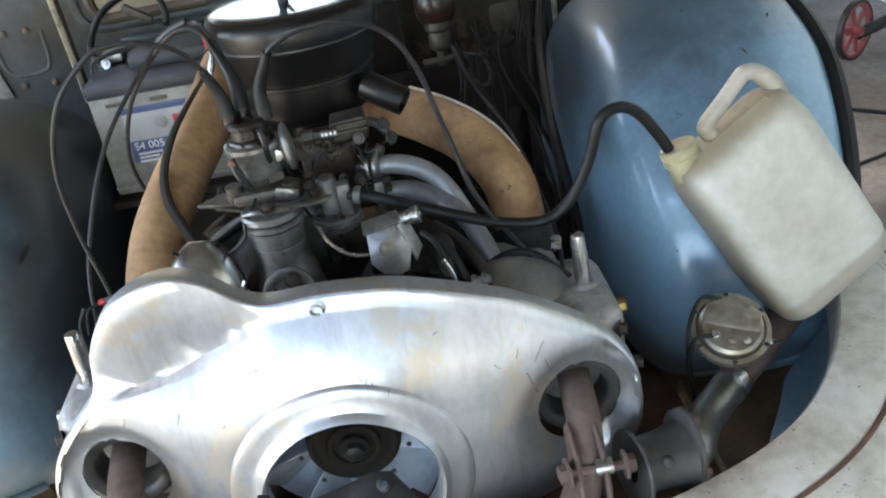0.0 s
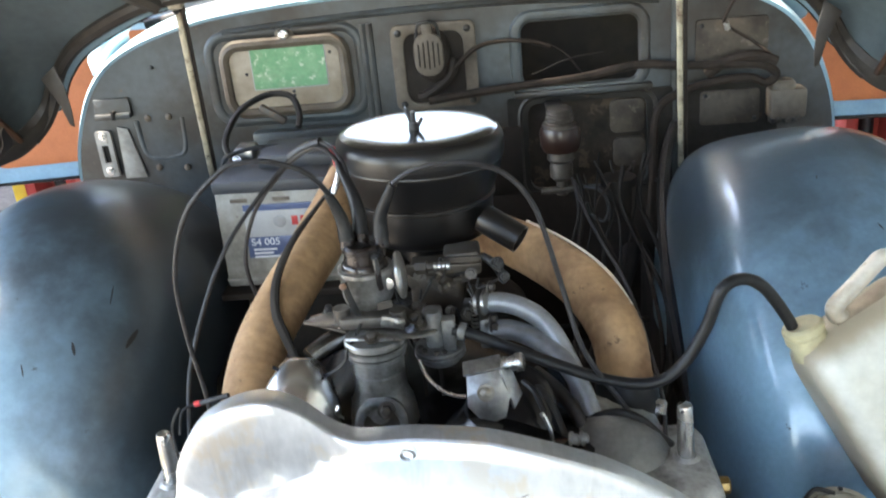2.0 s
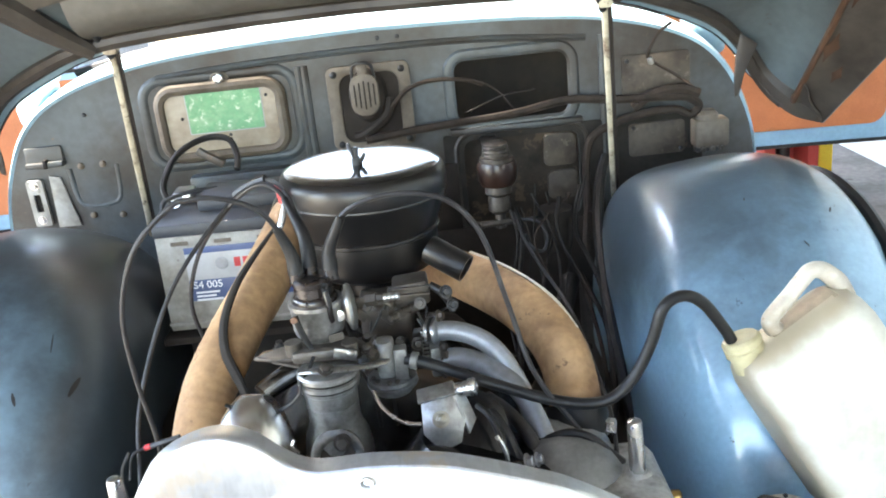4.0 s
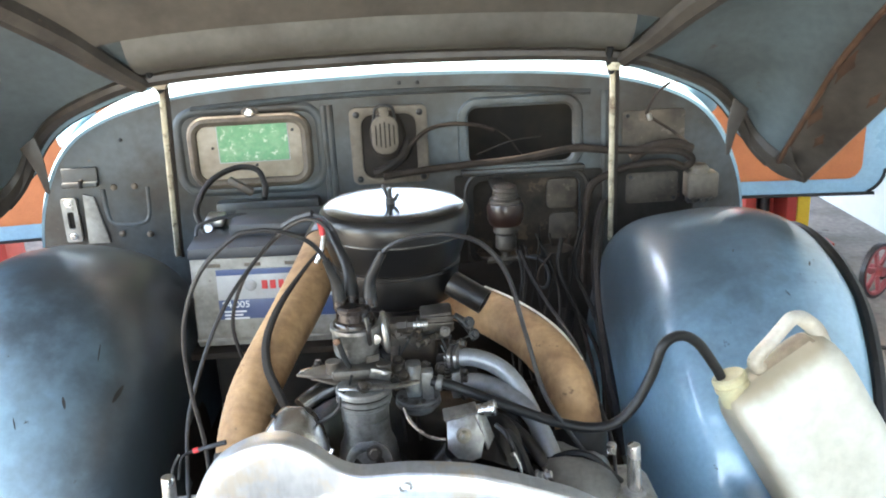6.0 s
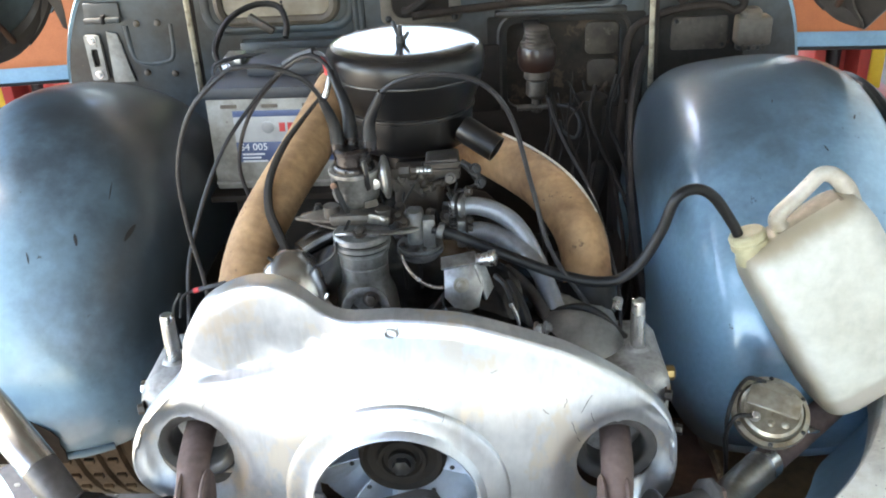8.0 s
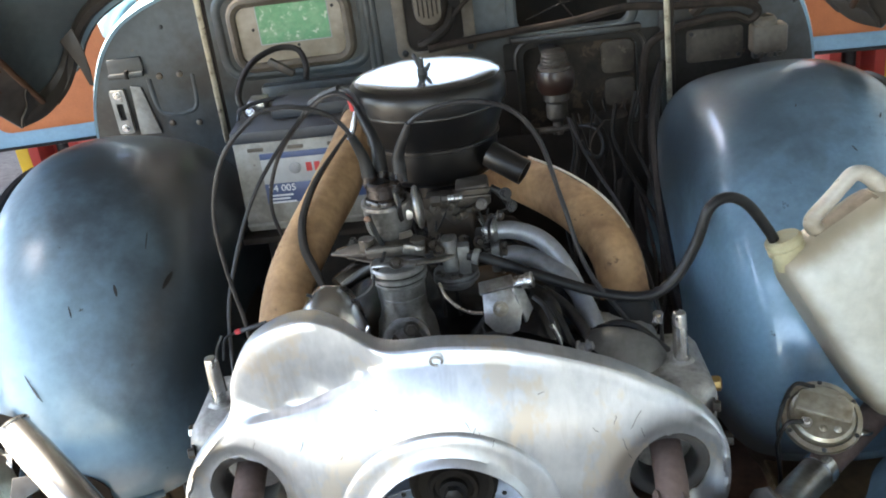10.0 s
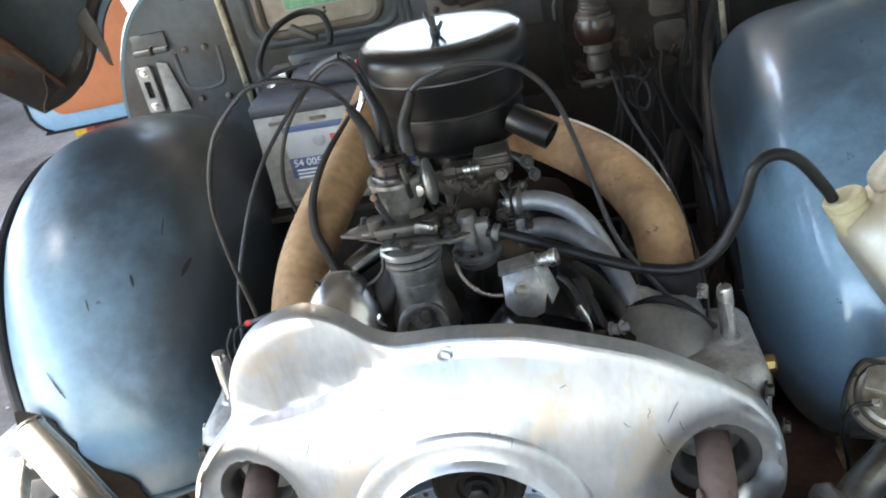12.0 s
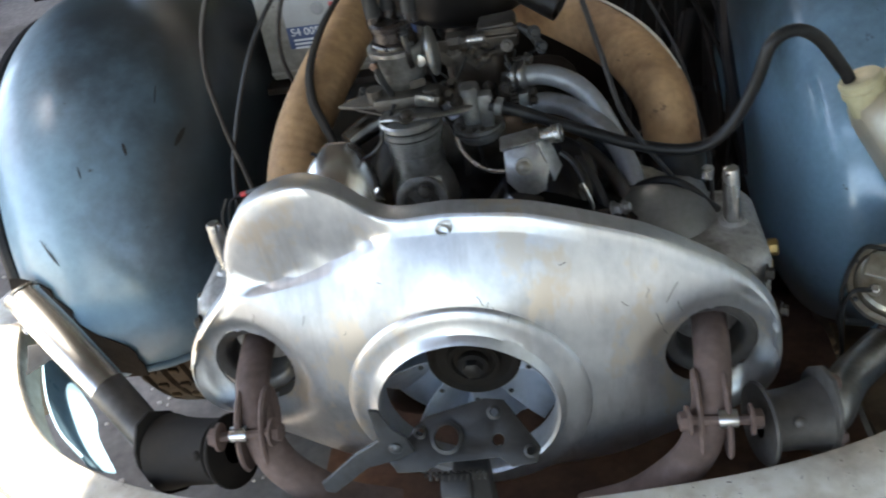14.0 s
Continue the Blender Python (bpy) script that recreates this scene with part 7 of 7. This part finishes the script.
# ---------------------------------------------------------------- exhaust pipes with clamps
for sx, lab in ((1, "rust-brown exhaust pipe with a bolted clamp"), (-1, "rust-brown exhaust pipe with a clamp, in shade")):
    hx, hz = HOLES[1] if sx > 0 else HOLES[0]
    ex = thing("exhaust_pipe", lab, "exhaust", (hx, 0.7, hz), group="exhaust pipes")
    part("pipe", tube([(hx + sx * 0.004, 0.80, hz + 0.005), (hx, 0.755, hz + 0.004), (hx - sx * 0.004, 0.715, hz - 0.004), (hx - sx * 0.012, 0.685, hz - 0.030), (hx - sx * 0.030, 0.668, hz - 0.065), (hx - sx * 0.075, 0.662, hz - 0.105), (hx - sx * 0.13, 0.665, hz - 0.13)], [0.0165, 0.0165, 0.0165, 0.0175, 0.018, 0.018, 0.018], 20, 8), "exhaust", ex)
    for dxx in (-0.011, 0.013):
        part("clamp_half", lathe([(0.012, -0.002), (0.029, -0.0025), (0.031, 0.0), (0.029, 0.0025), (0.012, 0.002)], 28, Matrix.Translation((hx - sx * 0.010 + sx * dxx, 0.688, hz - 0.030)) @ Matrix.Rotation(radians(-38), 4, "X") @ Matrix.Rotation(radians(90), 4, "Y") @ Matrix.Diagonal((1.35, 0.85, 1, 1))), "exhaust", ex)
    part("clamp_bolt", merged(hexbolt((hx - sx * 0.030, 0.672, hz - 0.020), (-sx, -0.1, 0), 0.009, 0.010), tube([(hx - sx * 0.034, 0.672, hz - 0.020), (hx, 0.670, hz - 0.020), (hx + sx * 0.03, 0.668, hz - 0.020)], 0.0045, 8, 2), hexbolt((hx + sx * 0.020, 0.669, hz - 0.020), (sx, 0, 0), 0.009, 0.011)), "exhaust", ex)
    part("spacer", lathe([(0.0078, 0), (0.0082, 0.002), (0.0078, 0.016), (0.005, 0.016), (0.005, 0)], 16, aim((hx - sx * 0.006, 0.671, hz - 0.020), (sx, 0, 0))), "bright_metal", ex)

# silencer stubs at either side: dark mouth disc, short drum, diamond flange, plain tube
for sx in (1, -1):
    si = thing("exhaust_silencer", "grey sheet-metal exhaust silencer with a bolted flange" if sx > 0 else "black exhaust silencer with a silver tube, partly in sun", "silencer", (sx * 0.32, 0.72, 0.5))
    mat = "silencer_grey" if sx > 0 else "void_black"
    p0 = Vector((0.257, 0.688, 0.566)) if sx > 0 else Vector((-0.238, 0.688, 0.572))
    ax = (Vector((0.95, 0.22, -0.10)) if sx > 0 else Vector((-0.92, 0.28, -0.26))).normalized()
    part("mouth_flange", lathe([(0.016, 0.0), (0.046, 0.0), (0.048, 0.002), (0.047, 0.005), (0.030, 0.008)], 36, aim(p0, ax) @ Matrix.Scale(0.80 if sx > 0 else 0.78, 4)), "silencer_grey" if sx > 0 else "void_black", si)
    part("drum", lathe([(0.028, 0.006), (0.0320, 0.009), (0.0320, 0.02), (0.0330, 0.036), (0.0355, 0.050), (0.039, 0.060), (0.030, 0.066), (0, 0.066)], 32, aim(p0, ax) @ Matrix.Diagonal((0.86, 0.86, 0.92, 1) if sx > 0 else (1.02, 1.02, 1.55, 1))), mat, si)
    up = Vector((0, 0, 1)) - ax * ax.z
    far = 0.055 if sx > 0 else 0.096
    fm = Matrix.Translation(p0 + ax * far) @ Matrix((up.cross(ax).normalized(), up.normalized(), ax)).transposed().to_4x4()
    part("diamond_flange", prism([(-0.036, -0.016), (-0.030, -0.032), (-0.010, -0.047), (0.010, -0.047), (0.030, -0.032), (0.036, -0.016), (0.036, 0.016), (0.030, 0.030), (0.010, 0.049), (-0.010, 0.049), (-0.030, 0.030), (-0.036, 0.016)], 0.005, fm, 0.0018), mat, si)
    for qx, qy in ((0.0, 0.036), (-0.026, -0.004), (0.010, -0.034)):
        part("bolt", hexbolt(fm @ Vector((qx, qy, 0.005)), ax, 0.007, 0.009), "exhaust", si)
    part("rivet", rivet(p0 + ax * 0.032 + Vector((0, -0.026, 0.0225)), (0, -0.75, 0.65), 0.0055), mat, si)
    t1 = p0 + ax * (far + 0.002)
    if sx > 0:
        tp = part("tail_tube", tube([t1, t1 + ax * 0.012, (0.358, 0.768, 0.534), (0.408, 0.822, 0.526)], 0.0190, 20, 6), "steel_tube", si, "dull steel tube")
        part("rear_tube", tube([(0.406, 0.820, 0.5265), (0.438, 0.852, 0.522), (0.48, 0.893, 0.518), (0.55, 0.96, 0.515)], 0.0182, 20, 6), "exhaust", si, "brown burnt rear tube")
        part("collar", tube([(0.402, 0.816, 0.527), (0.408, 0.822, 0.526), (0.414, 0.828, 0.525)], 0.0205, 20, 2), "bright_metal", tp)
    else:
        # dark lower half and silver upper half paint shade and sun into one tube
        part("burnt_tube", tube([t1, (-0.364, 0.744, 0.553), (-0.412, 0.782, 0.588)], [0.019, 0.0203, 0.0206], 24, 6), "silencer_grey", si, "lower half of the tube, darkened as painted shade")
        tp = part("tail_tube", tube([(-0.408, 0.779, 0.585), (-0.430, 0.795, 0.602), (-0.475, 0.829, 0.632), (-0.514, 0.858, 0.660)], [0.0208, 0.021, 0.0215, 0.0195], 24, 6), "canister_steel", si, "silver steel tube")
        for dx, dz, w in ((-0.010, -0.012, 0.012), (-0.016, -0.030, 0.009)):
            part("torn_flap", thick(surf(lambda u, v: (-0.520 + dx + w * (u - 0.5), 0.858 + 0.006 * math.sin(3 * v), 0.655 + dz - 0.022 * v * (0.6 + 0.4 * math.sin(4 * u))), 4, 6), 0.001), "bright_metal", tp, "torn bright edge of the tube")
        part("end_lip", lathe([(0.0185, 0), (0.0215, 0.001), (0.0215, 0.003), (0.0185, 0.004)], 20, aim((-0.514, 0.858, 0.660), (-0.65, 0.5, 0.57))), "bright_metal", tp)
        part("support_bracket", prism([(0, -0.03), (0.05, -0.012), (0.055, 0.0), (0.01, 0.004)], 0.003, aim((-0.535, 0.835, 0.60), (0.2, -0.8, 0.5)), 0.001), "dark_metal", si)

# latch of the bonnet in front of the fan
lt = thing("bonnet_latch", "dark grey stamped bonnet latch with a spring and lever", "latch", (0, 0.60, 0.5))
LM = Matrix.Translation((0.008, 0.617, 0.655)) @ Matrix.Rotation(radians(42), 4, "X")
plate_bm = plate([(-0.062, -0.020), (-0.030, 0.014), (0.020, 0.026), (0.036, 0.024), (0.046, 0.010), (0.064, -0.016), (0.060, -0.028), (0.040, -0.030), (0.030, -0.022), (-0.020, -0.024), (-0.030, -0.030), (-0.055, -0.030)], [circle(0.011, 16, -0.012, -0.004), circle(0.0035, 10, 0.028, 0.014), circle(0.005, 10, 0.030, -0.008), circle(0.003, 10, -0.034, 0.002)], 0.004, LM, 0.0008)
body = part("stamped_plate", plate_bm, "dark_metal", lt)
part("rolled_boss", lathe([(0.0105, 0), (0.0135, 0.002), (0.0135, 0.006), (0.0105, 0.007)], 24, LM @ Matrix.Translation((-0.012, -0.004, 0.002))), "dark_metal", body)
for x, y in ((0.028, 0.014), (-0.034, 0.002), (0.056, -0.018)):
    part("bolt_eye", lathe([(0.0035, 0), (0.006, 0.001), (0.006, 0.003), (0.0035, 0.004)], 14, LM @ Matrix.Translation((x, y, 0.004))), "dark_metal", body)
part("striker_lever", prism([(-0.058, 0.705), (-0.050, 0.703), (-0.043, 0.682), (-0.034, 0.672), (-0.030, 0.655), (-0.045, 0.647), (-0.072, 0.639), (-0.108, 0.609), (-0.116, 0.612), (-0.117, 0.622), (-0.080, 0.655), (-0.057, 0.670)], 0.004, upright(0, 0.602, 0), 0.0012), "lever_grey", lt, "blue-grey steel lever")
part("pivot", rivet((-0.044, 0.598, 0.662), (0, -1, 0), 0.006), "lever_grey", lt)
part("spring", tube([LM @ Vector((-0.030 + 0.050 * k / 60, -0.034 + 0.0035 * math.sin(k * 1.05), 0.010 + 0.0035 * math.cos(k * 1.05))) for k in range(61)], 0.0009, 5, 1), "dark_metal", lt)
part("catch_hook", rbox(0.026, 0.020, 0.010, 0.003, LM @ Matrix.Translation((-0.006, -0.042, 0.006)), 2), "dark_metal", lt)
part("upright", rbox(0.030, 0.022, 0.20, 0.004, Matrix.Translation((0.012, 0.604, 0.535)), 2), "dark_metal", lt)
part("hanging_tab", rbox(0.022, 0.004, 0.045, 0.002, LM @ Matrix.Translation((-0.006, -0.05, -0.010)) @ Matrix.Rotation(radians(60), 4, "X")), "lever_grey", lt)

# ---------------------------------------------------------------- horn
hp = Vector((0.412, 0.834, 0.592))
hd = Vector((-0.05, -0.50, 0.86)).normalized()
horn = thing("car_horn", "round weathered metal car horn with two wires", "horn", hp)
HM = aim(hp, hd, 0) @ Matrix.Diagonal((0.93, 0.93, 0.95, 1))
part("rim_disc", lathe([(0, -0.022), (0.026, -0.022), (0.040, -0.010), (0.0455, -0.006), (0.0465, -0.001), (0.0455, 0.003), (0.040, 0.004), (0.038, 0.0)], 44, HM), "horn_metal", horn)
cover = part("cover", lathe([(0.038, 0.0), (0.0365, 0.010), (0.033, 0.013), (0.0, 0.014)], 44, HM), "horn_metal", horn)
part("bridge", rbox(0.062, 0.026, 0.005, 0.002, HM @ Matrix.Rotation(radians(-20), 4, "Z") @ Matrix.Translation((0, 0.008, 0.0155)), 2), "horn_metal", cover)
for x, y in ((-0.020, -0.012), (-0.004, -0.020), (0.012, -0.022), (0.024, 0.016), (-0.014, 0.024)):
    part("rivet", rivet(HM @ Vector((x, y, 0.014)), hd, 0.0042), "horn_metal", cover)
for k in range(6):
    a = k * math.pi / 3 + 0.4
    part("rim_screw", rivet(HM @ Vector((0.043 * math.cos(a), 0.043 * math.sin(a), 0.003)), hd, 0.0028), "dark_metal", horn)
part("stalk", tube([hp - hd * 0.02, hp - hd * 0.045, Vector((0.425, 0.84, 0.54))], 0.016, 14, 4), "exhaust", horn)
part("mount_bracket", rbox(0.036, 0.05, 0.004, 0.001, Matrix.Translation((0.448, 0.852, 0.562)) @ Matrix.Rotation(radians(45), 4, "Z") @ Matrix.Rotation(radians(30), 4, "Y")), "bright_metal", horn)
wa = HM @ Vector((-0.022, -0.012, 0.016))
part("wire", tube([wa, wa + Vector((-0.020, -0.004, 0.004)), Vector((0.362, 0.815, 0.590)), Vector((0.358, 0.815, 0.570)), Vector((0.363, 0.82, 0.545)), Vector((0.368, 0.825, 0.50)), Vector((0.366, 0.83, 0.44))], 0.0024, 6, 6), "rubber", horn)
wb = HM @ Vector((-0.004, 0.034, 0.012))
part("wire", tube([wb, wb + Vector((-0.020, 0.0, 0.006)), Vector((0.372, 0.835, 0.622)), Vector((0.362, 0.825, 0.598)), Vector((0.361, 0.82, 0.575)), Vector((0.366, 0.824, 0.53)), Vector((0.369, 0.828, 0.48))], 0.0024, 6, 6), "rubber", horn)
part("terminal", hexbolt(HM @ Vector((-0.022, -0.012, 0.0145)), hd, 0.0042, 0.006), "bright_metal", horn)

# ---------------------------------------------------------------- plastic can
can = thing("plastic_can", "translucent off-white plastic can, soiled at the top, hose in its neck", "jerrycan", (0.55, 0.9, 0.55))
CB = Vector((0.494, 0.895, 0.555))
cx_, cz_ = Vector((0.845, 0.19, 0.478)).normalized(), Vector((-0.490, 0.105, 0.866)).normalized()
cy_ = cz_.cross(cx_).normalized()
CM = Matrix.Translation(CB) @ Matrix((cx_, cy_, cz_)).transposed().to_4x4()


def can_body():
    W, D = 0.150, 0.104
    prof = [(-0.008, 0.62, 0.50), (-0.005, 0.86, 0.78), (0.003, 0.965, 0.93), (0.014, 0.985, 0.965), (0.021, 0.985, 0.965), (0.026, 1.0, 1.0), (0.05, 1.0, 1.0), (0.11, 1.0, 1.0), (0.166, 1.0, 1.0), (0.190, 0.995, 0.97), (0.208, 0.97, 0.84), (0.220, 0.92, 0.62), (0.226, 0.76, 0.34)]
    bm = bmesh.new()
    rows = []
    for h, sw, sd in prof:
        row = []
        for x, y in round_rect(W * sw, D * sd, min(0.027, W * sw * 0.4, D * sd * 0.4), 10):
            bulge = 1 + 0.05 * math.sin(math.pi * min(1, h / 0.24)) * (1 - (2 * x / W) ** 2 * 0.8)
            row.append(bm.verts.new((0.069 + x, y * bulge, h)))
        rows.append(row)
    k2 = len(rows[0])
    for a, b in zip(rows, rows[1:]):
        for k in range(k2):
            bm.faces.new((a[k], a[(k + 1) % k2], b[(k + 1) % k2], b[k]))
    bm.faces.new(rows[0][::-1])
    bm.faces.new(rows[-1])
    bm.transform(CM)
    return bm


part("body", can_body(), "can_plastic", can, sharp=55)
part("neck", lathe([(0.019, -0.01), (0.0185, 0.008), (0.0210, 0.009), (0.0210, 0.014), (0.0195, 0.015), (0.0195, 0.017), (0.0210, 0.018), (0.0210, 0.023), (0.0185, 0.026), (0.009, 0.026), (0, 0.024)], 26, CM @ Matrix.Translation((0.014, 0, 0.219)) @ Matrix.Rotation(radians(10), 4, "Y")), "can_neck", can, "yellowed threaded neck")
part("handle", tube([CM @ Vector(q) for q in ((0.064, 0, 0.205), (0.057, 0, 0.222), (0.053, 0, 0.231), (0.055, 0, 0.238), (0.063, 0, 0.2415), (0.085, 0, 0.2465), (0.108, 0, 0.2525), (0.119, 0, 0.2545), (0.128, 0, 0.250), (0.134, 0, 0.240), (0.138, 0, 0.222), (0.134, 0, 0.192))], [0.0125, 0.0118, 0.0115, 0.0112, 0.0110, 0.0106, 0.0106, 0.0108, 0.0114, 0.0120, 0.0128, 0.013], 14, 6, flat=0.8), "can_handle", can, "grimy moulded handle")
part("soiled_top", thick(surf(lambda u, v: CM @ Vector((0.046 + 0.078 * u, (v - 0.5) * 0.040, 0.2275 + 0.001 * u - 0.004 * (2 * v - 1) ** 2)), 8, 6), 0.002), "can_dirty", can, "brown grime under the handle")

# ---------------------------------------------------------------- in the garage
def spoked_wheel(c, r):
    w = thing("machine_wheel", "red cast-iron spoked wheel of a floor machine", "wheel", c)
    m = Matrix.Translation(c) @ Matrix.Rotation(radians(32), 4, "Z") @ FRONT
    part("rim", lathe([(r * 0.88, -0.007), (r * 0.99, -0.008), (r, 0), (r * 0.99, 0.008), (r * 0.88, 0.007), (r * 0.88, -0.007)], 40, m), "dark_metal", w, "dark worn rim")
    part("inner_rim", lathe([(r * 0.79, -0.007), (r * 0.885, -0.008), (r * 0.885, 0.009), (r * 0.79, 0.007), (r * 0.79, -0.007)], 40, m), "wheel_red", w)
    part("hub", lathe([(0, 0.024), (r * 0.16, 0.024), (r * 0.2, 0.01), (r * 0.2, -0.02), (0, -0.02)], 20, m), "wheel_red", w)
    for k in range(6):
        part("spoke", rbox(0.016, r * 0.7, 0.010, 0.003, m @ Matrix.Rotation(k * math.pi / 3 + 0.25, 4, "Z") @ Matrix.Translation((0, r * 0.48, 0))), "wheel_red", w)
    return w


wheel = spoked_wheel(Vector((1.458, 2.50, 0.275)), 0.088)
part("axle", tube([(1.47, 2.5, 0.262), (1.56, 2.535, 0.27), (1.68, 2.58, 0.29)], 0.018, 12, 3), "dark_metal", wheel)
part("handle_tube", tube([(1.60, 2.55, 0.275), (1.64, 2.57, 0.36), (1.69, 2.60, 0.44)], 0.014, 10, 3), "dark_metal", wheel)
part("foot", rbox(0.05, 0.16, 0.10, 0.01, Matrix.Translation((1.70, 2.58, 0.20))), "dark_metal", wheel)
air = thing("air_hose", "black air hose hanging on the garage wall", "hose", (1.82, 2.9, 0.3))
part("hose", tube([(1.852, 2.96, 1.2), (1.848, 2.93, 0.9), (1.84, 2.90, 0.62), (1.838, 2.92, 0.44), (1.845, 2.98, 0.30)], 0.009, 8, 6), "rubber", air)
part("hook", rbox(0.03, 0.03, 0.04, 0.006, Matrix.Translation((1.858, 2.96, 1.2))), "dark_metal", air)
lead = thing("floor_cable", "dark cable lying on the concrete floor", "cable", (1.4, 2.0, GROUND))
part("cable", tube([(1.0, 2.35, GROUND + 0.006), (1.25, 2.28, GROUND + 0.006), (1.5, 2.05, GROUND + 0.006), (1.7, 1.9, GROUND + 0.006)], 0.006, 6, 6), "rubber", lead)
part("cable", tube([(1.1, 1.9, GROUND + 0.006), (1.35, 2.0, GROUND + 0.007), (1.6, 2.3, GROUND + 0.006), (1.8, 2.4, GROUND + 0.006)], 0.005, 6, 6), "rubber", lead)
